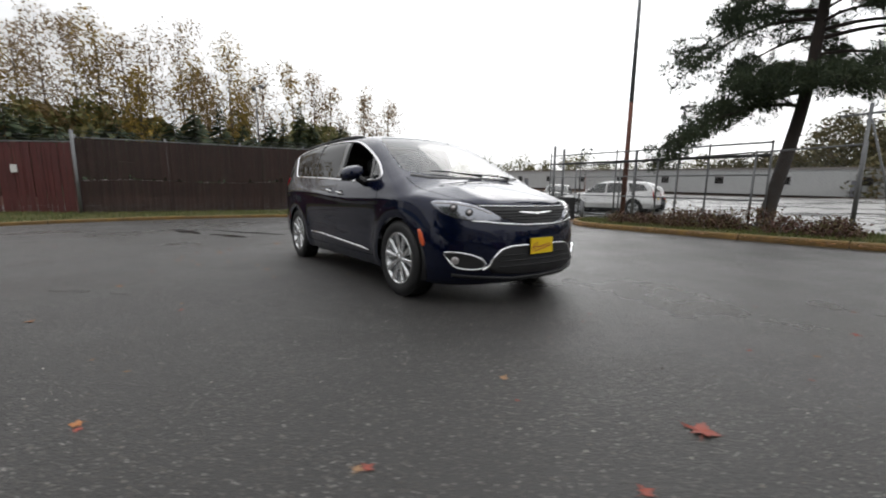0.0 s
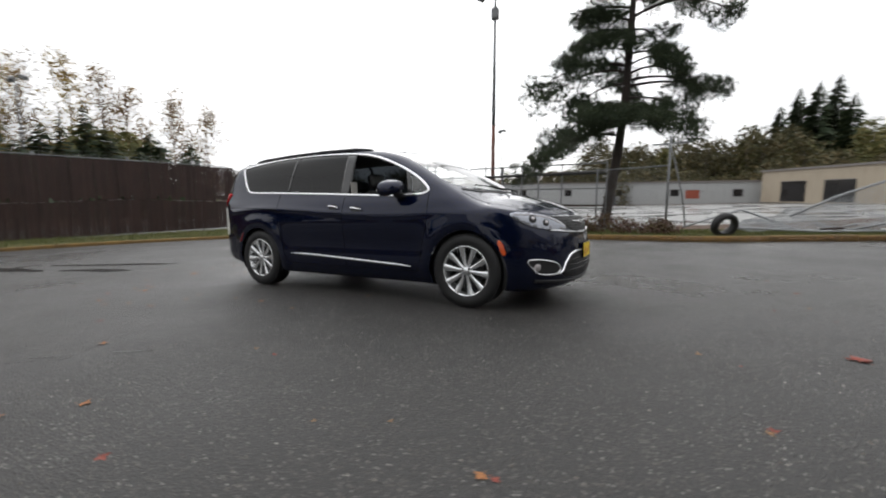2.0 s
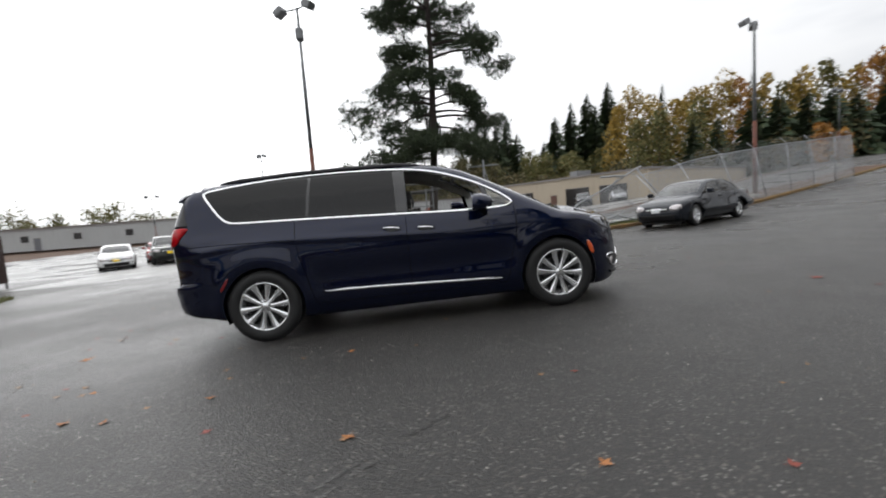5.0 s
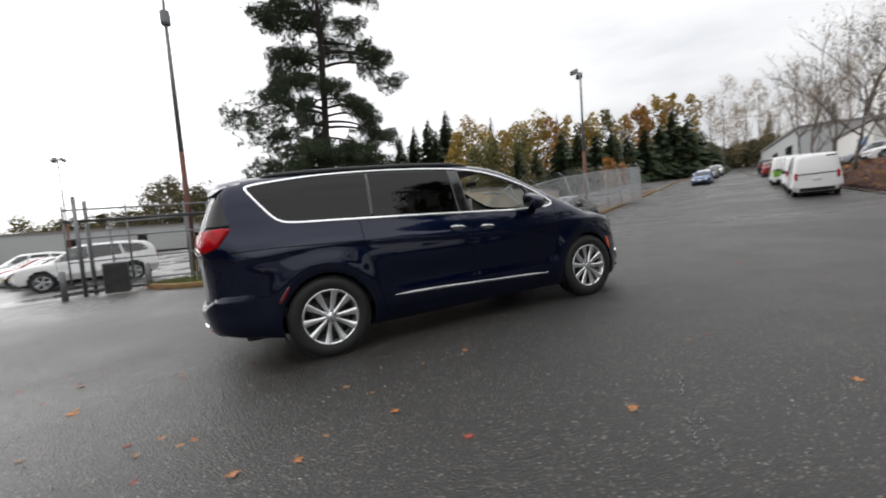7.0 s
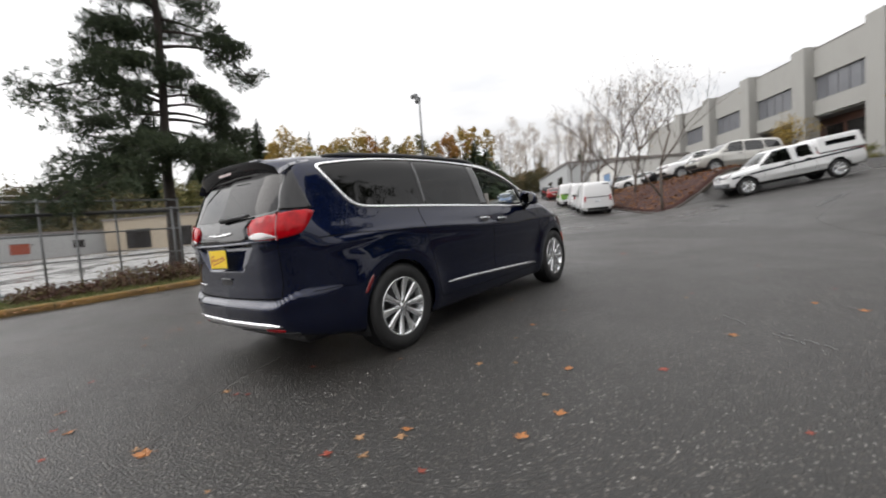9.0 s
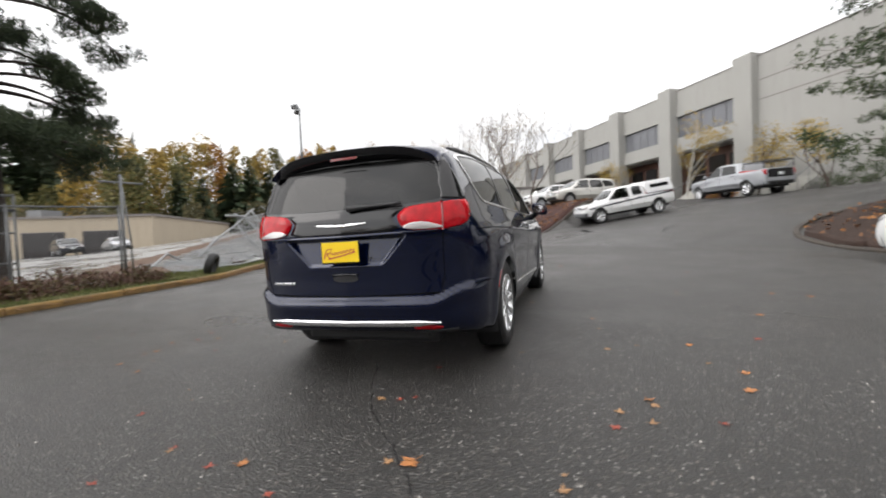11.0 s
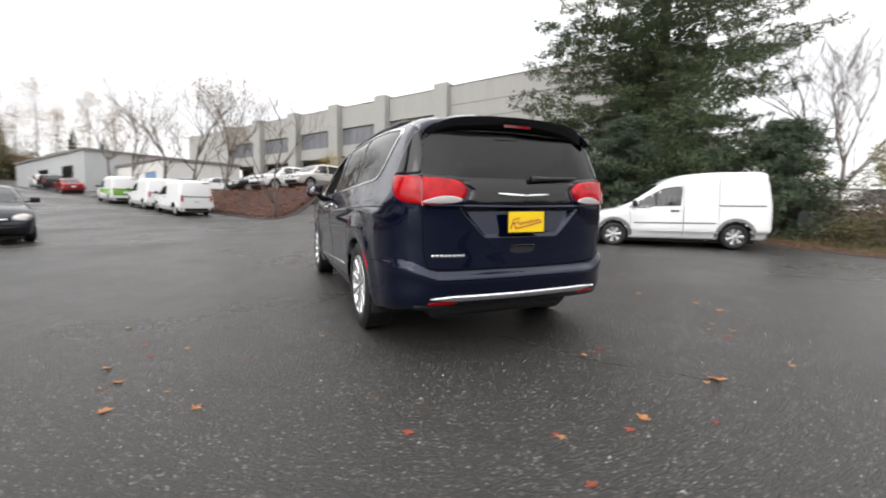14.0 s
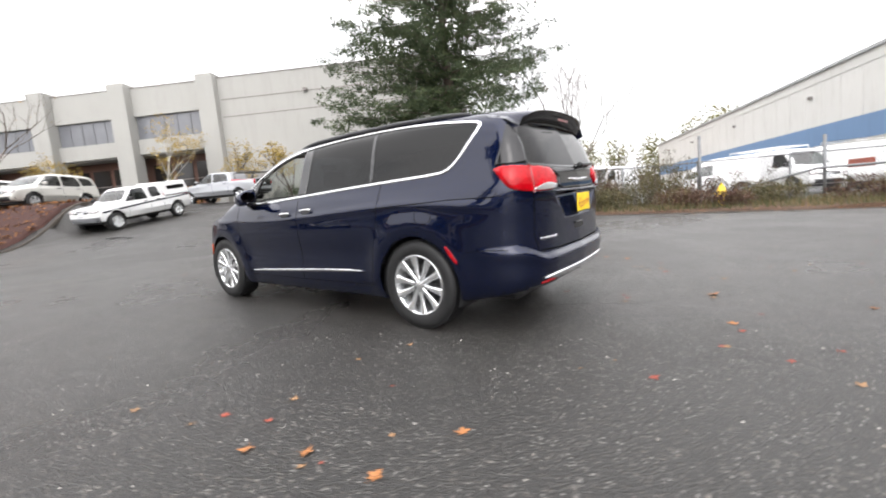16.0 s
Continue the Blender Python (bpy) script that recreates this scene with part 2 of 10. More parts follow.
def glass(name, tint, gloss=1.0, faces=2):
    """A pane: it lets tinted light through and mirrors by Fresnel."""
    k = Nodes(name)
    k.t.nodes.remove(k.b)
    clear = k.add("BsdfTransparent", Color=(*tint, 1))
    shine = k.add("BsdfGlossy", Color=(gloss, gloss, gloss, 1), Roughness=0.015)
    facing_by = k.add("LayerWeight", Blend=0.5)
    steep = k.add("Math")
    steep.operation = "POWER"
    steep.inputs[1].default_value = 5.0
    k.link(facing_by.outputs["Facing"], steep.inputs[0])
    fres = k.add("Math")
    fres.operation = "MULTIPLY_ADD"
    fres.inputs[1].default_value, fres.inputs[2].default_value = 1 - 0.042 * faces, 0.042 * faces
    k.link(steep.outputs[0], fres.inputs[0])
    mixer = k.add("MixShader")
    k.link(fres.outputs[0], mixer.inputs[0])
    k.link(clear.outputs[0], mixer.inputs[1])
    k.link(shine.outputs[0], mixer.inputs[2])
    k.link(mixer.outputs[0], k.out.inputs["Surface"])
    return k.m


def car_paint(name, colour, metal=0.0, rough=0.35):
    k = Nodes(name)
    b = k.b.inputs
    b["Base Color"].default_value = (*colour, 1)
    b["Metallic"].default_value, b["Roughness"].default_value = metal, rough
    b["Coat Weight"].default_value, b["Coat Roughness"].default_value = 1.0, 0.03
    b["Specular IOR Level"].default_value, b["Coat IOR"].default_value = 0.0, 1.46
    # a thin film of drizzle and road dust
    film = k.noise(9.0, 6, 0.65)
    k.link(k.mix(k.grey(film, 0.5, 0.8, 0.0, 0.006), colour, (0.11, 0.11, 0.11)), b["Base Color"])
    k.link(k.grey(film, 0.4, 0.75, 0.005, 0.03), b["Coat Roughness"])
    return k.m


def asphalt():
    k = Nodes("wet_asphalt")
    b = k.b.inputs
    pos = k.coords()
    vor = k.add("TexVoronoi", Scale=66.0)
    k.link(pos, vor.inputs["Vector"])
    stone = k.add("SeparateColor")
    k.link(vor.outputs["Color"], stone.inputs[0])
    vor2 = k.add("TexVoronoi", Scale=27.0)
    k.link(pos, vor2.inputs["Vector"])
    stone2 = k.add("SeparateColor")
    k.link(vor2.outputs["Color"], stone2.inputs[0])
    fine, patch, broad = k.noise(220, 3), k.noise(0.9, 6, 0.6), k.noise(0.16, 5, 0.6)
    binder = k.ramp(fine, [(0.3, (0.008, 0.0074, 0.0068)), (0.7, (0.028, 0.0260, 0.0240))])
    chips = k.ramp(stone.outputs[0], [(0.0, (0.015, 0.0140, 0.0131)), (0.55, (0.034, 0.0312, 0.0283)), (0.76, (0.088, 0.076, 0.064)), (0.90, (0.155, 0.143, 0.13)), (0.99, (0.33, 0.315, 0.295))])
    near_mid = k.grey(vor.outputs["Distance"], 0.25, 0.55, 1.0, 0.0)
    col = k.mix(near_mid, binder, chips)
    big = k.mix(k.grey(vor2.outputs["Distance"], 0.18, 0.36, 1.0, 0.0), (0, 0, 0), k.ramp(stone2.outputs[1], [(0.82, (0, 0, 0)), (0.98, (0.12, 0.108, 0.095))]))
    col = k.mix(1.0, col, big, "ADD")
    col = k.mix(k.grey(patch, 0.35, 0.7, 0.0, 0.35), col, (0.018, 0.0172, 0.0163))
    col = k.mix(k.grey(broad, 0.35, 0.65, 0.0, 0.25), col, (0.050, 0.0485, 0.0465))
    # old seams and hairline cracks
    cr = k.add("TexVoronoi", Scale=0.16)
    cr.feature = "DISTANCE_TO_EDGE"
    wob = k.add("TexNoise", Scale=0.8, Detail=6.0)
    k.link(pos, wob.inputs["Vector"])
    add = k.add("VectorMath")
    k.link(pos, add.inputs[0])
    k.link(wob.outputs["Color"], add.inputs[1])
    k.link(add.outputs[0], cr.inputs["Vector"])
    crack = k.grey(cr.outputs["Distance"], 0.0003, 0.002, 0.45, 0.0)
    col = k.mix(crack, col, (0.012, 0.012, 0.012))
    k.link(col, b["Base Color"])
    wet = k.noise(0.55, 6, 0.62)
    wide = k.noise(0.17, 4, 0.55)
    film = k.add("Math")
    film.operation = "MULTIPLY_ADD"
    film.inputs[1].default_value = 0.5
    k.link(wet, film.inputs[0])
    k.link(k.grey(wide, 0.3, 0.7, 0.0, 0.5), film.inputs[2])
    k.link(k.grey(film.outputs[0], 0.34, 0.66, 0.26, 0.52), b["Roughness"])
    b["Specular IOR Level"].default_value = 0.5
    h = k.add("Math")
    h.operation = "ADD"
    k.link(near_mid, h.inputs[0])
    k.link(fine, h.inputs[1])
    k.bump(h.outputs[0], 0.7, 0.006)
    return k.m


M_ASPHALT = asphalt()
M_CONCRETE = mat("concrete", (0.40, 0.39, 0.36), 0.8, vary=0.2, scale=1.5, relief=0.2)
M_PAINT = car_paint("deep_blue_metallic_paint", (0.0020, 0.0050, 0.023), 0.5, 0.30)
M_CHROME = mat("chrome", (0.85, 0.85, 0.86), 0.06, 1.0)
M_GLOSSBLACK = mat("gloss_black_plastic", (0.006, 0.006, 0.007), 0.07)
M_SEAM = mat("panel_gap", (0.0025, 0.0025, 0.003), 0.9, Specular_IOR_Level=0.1)
M_PILLAR = mat("black_pillar_film", (0.008, 0.008, 0.009), 0.06, Specular_IOR_Level=0.8)
M_BLACK = mat("black_plastic", (0.014, 0.014, 0.015), 0.55, vary=0.2, scale=20)
M_CLEAR = glass("clear_glass", (0.86, 0.90, 0.88))
M_PRIVACY = glass("privacy_glass", (0.018, 0.021, 0.024), 0.75, 1.0)
M_REDLENS = mat("red_lens", (0.42, 0.002, 0.007), 0.06, vary=0.4, scale=16, Specular_IOR_Level=0.28)
M_DARKRED = mat("dark_red_lens", (0.16, 0.004, 0.008), 0.08, Coat_Weight=1.0)
M_CLEARLENS = mat("clear_lamp_lens", (0.46, 0.43, 0.43), 0.12, 0.4, Coat_Weight=1.0)
M_LAMPGREY = mat("lamp_reflector", (0.26, 0.27, 0.30), 0.10, 0.85, Coat_Weight=1.0)
M_AMBER = mat("orange_lens", (0.72, 0.10, 0.02), 0.1, Coat_Weight=1.0)
M_TYRE = mat("tyre_rubber", (0.011, 0.011, 0.0115), 0.62, vary=0.25, scale=12, relief=0.2)
M_ALLOY = mat("silver_alloy", (0.80, 0.81, 0.82), 0.20, 0.85)
M_RIM = mat("dull_silver_rim", (0.42, 0.43, 0.44), 0.4, 0.5, vary=0.2)
M_DARKMETAL = mat("dark_metal", (0.05, 0.05, 0.052), 0.5, 0.6, vary=0.3)
M_YELLOW = mat("yellow_plate", (0.86, 0.60, 0.012), 0.4)
M_PLATERED = mat("red_print", (0.42, 0.03, 0.05), 0.5)
M_TRIM = mat("grey_cabin_trim", (0.42, 0.40, 0.37), 0.8, vary=0.15)
M_SEAT = mat("black_leather", (0.02, 0.02, 0.021), 0.5, vary=0.2)
M_WHITE = car_paint("white_paint", (0.74, 0.74, 0.74))
M_SILVER = car_paint("silver_paint", (0.36, 0.37, 0.39), 0.3)
M_CHAMP = car_paint("pale_silver_paint", (0.52, 0.51, 0.48), 0.4)
M_CHARCOAL = car_paint("charcoal_paint", (0.018, 0.021, 0.028), 0.1)
M_DGREY = car_paint("grey_paint", (0.05, 0.055, 0.05), 0.2)
M_REDCAR = car_paint("dark_red_paint", (0.22, 0.02, 0.02), 0.2)
M_BLUECAR = car_paint("blue_paint", (0.06, 0.11, 0.22), 0.3)
M_BLACKCAR = car_paint("black_paint", (0.012, 0.012, 0.014), 0.2)
M_GREENCAR = car_paint("lime_green_paint", (0.16, 0.36, 0.05), 0.0)
def mulch(name, a, b, c):
    k = Nodes(name)
    n1, n2 = k.noise(38, 6, 0.7), k.noise(3.0, 5)
    col = k.ramp(n1, [(0.25, a), (0.5, b), (0.75, c)])
    k.link(k.mix(k.grey(n2, 0.3, 0.7, 0.0, 0.5), col, a), k.b.inputs["Base Color"])
    k.b.inputs["Roughness"].default_value = 0.95
    k.bump(n1, 0.9, 0.03)
    return k.m


def striped(name, a, b, scale, axis, rough=0.6):
    """Upright ribs of two close tones with soiling from above."""
    k = Nodes(name)
    info = k.add("NewGeometry")
    n1 = k.noise(1.4, 5)
    n2 = k.noise(6, 5, 0.7, k.coords((6, 6, 0.5)))
    col = k.ramp(info.outputs["Random Per Island"], [(0.0, a), (1.0, b)])
    col = k.mix(k.grey(n2, 0.4, 0.7, 0.0, 0.45), col, tuple(v * 0.5 for v in a))
    col = k.mix(k.grey(n1, 0.45, 0.75, 0.0, 0.3), col, tuple(min(1, v * 1.6) for v in b))
    k.link(col, k.b.inputs["Base Color"])
    k.b.inputs["Roughness"].default_value = rough
    return k.m


def foliage(name, stops, rough=0.75):
    """Leaves or needles: the tone shifts from spray to spray."""
    k = Nodes(name)
    info = k.add("NewGeometry")
    n1 = k.noise(0.7, 4)
    mixv = k.add("Math")
    mixv.operation = "ADD"
    k.link(k.grey(info.outputs["Random Per Island"], 0, 1, 0.0, 0.7), mixv.inputs[0])
    k.link(k.grey(n1, 0.3, 0.7, 0.0, 0.3), mixv.inputs[1])
    k.link(k.ramp(mixv.outputs[0], stops), k.b.inputs["Base Color"])
    k.b.inputs["Roughness"].default_value = rough
    k.b.inputs["Subsurface Weight"].default_value = 0.0
    return k.m


def wall_paint(name, colour, stain):
    k = Nodes(name)
    n1, n2, n3 = k.noise(0.35, 5), k.noise(2.2, 5, 0.65, k.coords((1, 1, 0.18))), k.noise(40, 3)
    col = k.mix(k.grey(n1, 0.35, 0.65, 0.0, 0.35), colour, tuple(v * 0.9 for v in colour))
    col = k.mix(k.grey(n2, 0.5, 0.8, 0.0, 0.45), col, stain)
    k.link(col, k.b.inputs["Base Color"])
    k.b.inputs["Roughness"].default_value = 0.85
    k.bump(n3, 0.15, 0.01)
    return k.m


def wet_lot():
    k = Nodes("wet_concrete_lot")
    n1, n2 = k.noise(0.25, 6, 0.6), k.noise(5, 5)
    col = k.ramp(n2, [(0.3, (0.16, 0.16, 0.155)), (0.7, (0.26, 0.255, 0.245))])
    k.link(k.mix(k.grey(n1, 0.4, 0.6, 0.0, 0.5), col, (0.09, 0.09, 0.09)), k.b.inputs["Base Color"])
    k.link(k.grey(n1, 0.42, 0.6, 0.5, 0.10), k.b.inputs["Roughness"])
    return k.m


M_LOT = wet_lot()
M_GRASS = mulch("verge_grass", (0.045, 0.055, 0.015), (0.085, 0.090, 0.024), (0.19, 0.105, 0.032))
M_BLADES = foliage("grass_blades", [(0.0, (0.05, 0.08, 0.015)), (0.5, (0.10, 0.12, 0.03)), (1.0, (0.20, 0.16, 0.06))])
M_WEEDS = foliage("dry_weeds", [(0.0, (0.03, 0.04, 0.012)), (0.45, (0.075, 0.075, 0.025)), (1.0, (0.20, 0.13, 0.06))])
M_MULCH = mulch("red_bark_mulch", (0.026, 0.012, 0.010), (0.060, 0.025, 0.020), (0.125, 0.058, 0.047))
M_DARKMULCH = mulch("dark_bark_mulch", (0.018, 0.010, 0.007), (0.042, 0.022, 0.015), (0.085, 0.048, 0.033))
M_SOIL = mulch("leaf_litter", (0.035, 0.02, 0.012), (0.09, 0.05, 0.03), (0.20, 0.10, 0.05))
M_KERB = mat("mossy_yellow_kerb", (0.19, 0.115, 0.036), 0.9, vary=0.45, scale=3, relief=0.4)
M_KERBDARK = mat("dark_earth_kerb", (0.055, 0.045, 0.036), 0.95, vary=0.4, scale=4, relief=0.5)
M_WALL = wall_paint("pale_tilt_up_concrete", (0.335, 0.33, 0.31), (0.26, 0.25, 0.235))
M_WALLTAN = wall_paint("tan_wall", (0.40, 0.34, 0.26), (0.25, 0.21, 0.16))
M_WALLGREY = wall_paint("grey_siding", (0.40, 0.41, 0.41), (0.28, 0.28, 0.28))
M_WALLWHITE = wall_paint("white_metal_siding", (0.66, 0.65, 0.62), (0.5, 0.48, 0.44))
M_WALLBLUE = wall_paint("blue_metal_siding", (0.16, 0.26, 0.42), (0.12, 0.19, 0.30))
M_ROOFEDGE = mat("roof_edge", (0.20, 0.18, 0.17), 0.7, vary=0.2)
M_REVEAL = mat("joint_line", (0.20, 0.185, 0.17), 0.8, vary=0.2)
M_WINGREY = mat("grey_window_band", (0.16, 0.165, 0.18), 0.18, 0.0, vary=0.15, scale=0.5)
M_MULLION = mat("dark_window_bar", (0.11, 0.112, 0.12), 0.4, vary=0.15)
M_WINDARK = mat("dark_window", (0.02, 0.018, 0.018), 0.08)
M_BRICKBROWN = mat("brown_entrance_wall", (0.10, 0.045, 0.03), 0.7, vary=0.3, scale=2)
M_STEEL = mat("galvanised_steel", (0.20, 0.205, 0.21), 0.55, 0.6, vary=0.25, scale=5)
M_ZINC = mat("dull_zinc_wire", (0.32, 0.33, 0.34), 0.6, 0.25, vary=0.2, scale=5)
M_RUST = mat("rusty_steel", (0.16, 0.065, 0.045), 0.75, 0.2, vary=0.4, scale=4)
M_BROWNSLAT = striped("brown_slats", (0.024, 0.0105, 0.0085), (0.040, 0.018, 0.014), 9, "y")
M_REDSLAT = striped("red_brown_slats", (0.078, 0.015, 0.014), (0.100, 0.021, 0.019), 9, "y")
M_BARK = mat("bark", (0.075, 0.055, 0.042), 0.95, vary=0.45, scale=7, relief=0.8)
M_PINEBARK = mat("dark_pine_bark", (0.040, 0.030, 0.025), 0.95, vary=0.45, scale=7, relief=0.8)
M_PALEBARK = mat("pale_birch_bark", (0.50, 0.48, 0.44), 0.85, vary=0.35, scale=5, relief=0.4)
M_TWIG = mat("grey_twigs", (0.13, 0.105, 0.09), 0.9, vary=0.3, scale=5)
M_PINE = foliage("pine_needles", [(0.0, (0.012, 0.022, 0.010)), (0.5, (0.028, 0.045, 0.018)), (1.0, (0.060, 0.078, 0.030))])
M_SPRUCE = foliage("spruce_needles", [(0.0, (0.013, 0.026, 0.009)), (0.5, (0.036, 0.057, 0.018)), (0.9, (0.075, 0.096, 0.034)), (1.0, (0.095, 0.085, 0.04))])
M_BLUESPRUCE = foliage("blue_spruce_needles", [(0.0, (0.020, 0.036, 0.020)), (0.5, (0.048, 0.070, 0.038)), (1.0, (0.098, 0.122, 0.072))])
M_DARKFIR = foliage("far_fir_needles", [(0.0, (0.018, 0.033, 0.016)), (0.6, (0.040, 0.062, 0.026)), (1.0, (0.078, 0.094, 0.040))])
M_AUTUMN = foliage("autumn_leaves", [(0.0, (0.15, 0.12, 0.03)), (0.45, (0.30, 0.21, 0.045)), (0.8, (0.42, 0.27, 0.05)), (1.0, (0.27, 0.25, 0.07))])
M_ORANGE = foliage("orange_leaves", [(0.0, (0.17, 0.075, 0.018)), (0.6, (0.34, 0.155, 0.025)), (1.0, (0.42, 0.23, 0.045))])
M_OLIVE = foliage("olive_leaves", [(0.0, (0.06, 0.065, 0.02)), (0.5, (0.13, 0.13, 0.04)), (1.0, (0.24, 0.19, 0.07))])
M_SPARSE = foliage("sparse_brown_leaves", [(0.0, (0.12, 0.085, 0.045)), (0.5, (0.27, 0.18, 0.075)), (1.0, (0.40, 0.28, 0.13))])
M_SHRUB = foliage("reddish_shrub_leaves", [(0.0, (0.045, 0.018, 0.015)), (0.5, (0.10, 0.045, 0.03)), (0.8, (0.10, 0.09, 0.03)), (1.0, (0.20, 0.13, 0.06))])
M_SCRUB = foliage("scrub_leaves", [(0.0, (0.030, 0.034, 0.012)), (0.5, (0.075, 0.070, 0.026)), (1.0, (0.17, 0.12, 0.05))])
M_LEAF_O = mat("orange_fallen_leaf", (0.34, 0.135, 0.040), 0.6, vary=0.3, scale=30)
M_LEAF_R = mat("red_fallen_leaf", (0.24, 0.045, 0.025), 0.6, vary=0.3, scale=30)
M_LEAF_T = mat("tan_fallen_leaf", (0.27, 0.15, 0.07), 0.6, vary=0.3, scale=30)
M_DRIFT = foliage("drifted_leaves", [(0.0, (0.06, 0.03, 0.015)), (0.5, (0.20, 0.085, 0.03)), (0.85, (0.36, 0.15, 0.035)), (1.0, (0.40, 0.24, 0.07))])
M_GRIT = foliage("pale_grit", [(0.0, (0.05, 0.045, 0.04)), (0.6, (0.20, 0.18, 0.16)), (1.0, (0.55, 0.53, 0.50))])
M_HYDRANT = mat("yellow_hydrant_paint", (0.75, 0.50, 0.02), 0.5, vary=0.15)
M_WHITEPLAIN = mat("white_plastic", (0.72, 0.72, 0.70), 0.5, vary=0.1)
# paler than the asphalt: the wet highlight is painted as a colour
M_SHEENSTREAK = mat("painted_wet_sheen", (0.065, 0.063, 0.060), 0.25, vary=0.3, scale=20)
M_PALESTRIP = mat("pale_slat", (0.34, 0.31, 0.29), 0.7, vary=0.3)
M_PATCHTAR = mat("tar_patch", (0.007, 0.007, 0.007), 0.22, vary=0.2)
M_REDSIGN = mat("rust_red_sign", (0.30, 0.07, 0.04), 0.7, vary=0.2)

# ---- ground ----
D_ALONG, D_TOWARDS = Vector((0.834, 0.552, 0)), Vector((0.552, -0.834, 0))


def smooth(v, a, b):
    v = min(1.0, max(0.0, (v - a) / (b - a)))
    return v * v * (3 - 2 * v)


def facing(a, b):
    """A place from its distances along the office building's front and towards it."""
    return (0.834 * a + 0.552 * b, 0.552 * a - 0.834 * b)


def ground_z(x, y):
    """The height of the ground: a gently tilted yard, a ramp up to the building's car park, a road that climbs away."""
    cx, cy = min(max(x, -24), 60), min(max(y, -22), 26)
    z = 0.0317 * cx - 0.018 * max(cy, -5.0) - 0.002 * min(cy + 5.0, 0.0)
    if x < -13:
        z += 0.0317 * 0.7 * min(-13 - cx, 11)
    a, b = 0.834 * x + 0.552 * y, 0.552 * x - 0.834 * y
    z += 0.05 * max(0.0, min(a, 130) - 18) * smooth(b, -34, -6)
    far = math.hypot(x, y)
    z += 0.05 * max(0.0, min(far, 330) - 110) * smooth(x, 10, 90)
    if a < 15:
        start = 9.0 - 2.0 * smooth(a, 4, 12)
        k = min(1.0, max(0.0, (b - start) / (21.8 - start)))
    else:
        k = smooth(b, 9.4, 12.6)
    k *= smooth(a, -9, 2)
    return z + max(0.0, 2.5 + 0.05 * max(0.0, min(a, 130) - 40) - z) * k


def on_ground(x, y, lift=0.0):
    return Vector((x, y, ground_z(x, y) + lift))


def spaced(lo, hi, fine, near):
    """Cuts that lie close together near the origin and far apart beyond."""
    out, v = [0.0], 0.0
    while v < hi:
        v += fine if v < near else fine * (1 + (v - near) / 14)
        out.append(v)
    neg, v = [], 0.0
    while v > lo:
        v -= fine if -v < near else fine * (1 + (-v - near) / 14)
        neg.append(v)
    return neg[::-1] + out


def build_ground():
    xs, ys = spaced(-900, 1500, 0.6, 42), spaced(-900, 1500, 0.6, 34)
    verts = [(x, y, ground_z(x, y)) for y in ys for x in xs]
    n = len(xs)
    faces = [(j * n + i, j * n + i + 1, (j + 1) * n + i + 1, (j + 1) * n + i) for j in range(len(ys) - 1) for i in range(n - 1)]
    ob = mesh_object("ground", verts, faces, M_ASPHALT, flat=False)
    ob.data.materials.append(M_LOT)
    ob.data.materials.append(M_SOIL)
    kinds = []
    for f in faces:
        x, y = (verts[f[0]][0] + verts[f[2]][0]) / 2, (verts[f[0]][1] + verts[f[2]][1]) / 2
        a, b = 0.834 * x + 0.552 * y, 0.552 * x - 0.834 * y
        if y > 10.5 and x > -45 and y < 74 and (b < -13 or x < 3) and x < 60:
            kinds.append(1 if y > 11.6 and (x > -15.5 or y > 16) else 0)
        elif a > 18 and -11 < b < 40 and a < 150 or (abs(x) < 48 and -60 < y < 14 and x > -26):
            kinds.append(0)
        else:
            kinds.append(2)
    ob.data.polygons.foreach_set("material_index", kinds)
    return tagged(ob, "wet dark grey asphalt yard with worn aggregate", "ground", kind="structure")


ground = build_ground()


def raised_sheet(name, outline, lift, material, label, category, cell=0.35, humps=0.0, seed=3, crown=None):
    """A verge or planting bed: a sheet that follows the ground within an outline, a little above it."""
    flat, faces = flat_patch(outline, cell)
    rng = random.Random(seed)
    verts = []
    arr = np.asarray(outline, float)
    for x, y in flat:
        edge = float(np.min(np.hypot(*(arr - (x, y)).T)))
        h = noise.noise((x * 0.9, y * 0.9, seed)) * humps * min(1, edge / 0.6)
        extra = crown(x, y) if crown else 0.0
        verts.append((x, y, ground_z(x, y) + lift + h + extra))
    rim = rim_edges(faces)
    ids = sorted({i for e in rim for i in e})
    low = {i: len(verts) + k for k, i in enumerate(ids)}
    verts += [(verts[i][0], verts[i][1], ground_z(verts[i][0], verts[i][1]) - 0.25) for i in ids]
    faces = faces + [(e[1], e[0], low[e[0]], low[e[1]]) for e in rim]
    return tagged(mesh_object(name, verts, faces, material, flat=False), label, category, kind="structure")


def smooth_line(points, step_len=0.5):
    pts = [np.array(p, float) for p in points]
    out = []
    for i in range(len(pts) - 1):
        p0, p1, p2, p3 = pts[max(0, i - 1)], pts[i], pts[i + 1], pts[min(len(pts) - 1, i + 2)]
        k = max(2, int(np.linalg.norm(p2 - p1) / step_len))
        for j in range(k):
            t = j / k
            out.append(0.5 * (2 * p1 + (p2 - p0) * t + (2 * p0 - 5 * p1 + 4 * p2 - p3) * t * t + (3 * p1 - p0 - 3 * p2 + p3) * t ** 3))
    return [tuple(p) for p in out] + [tuple(pts[-1])]


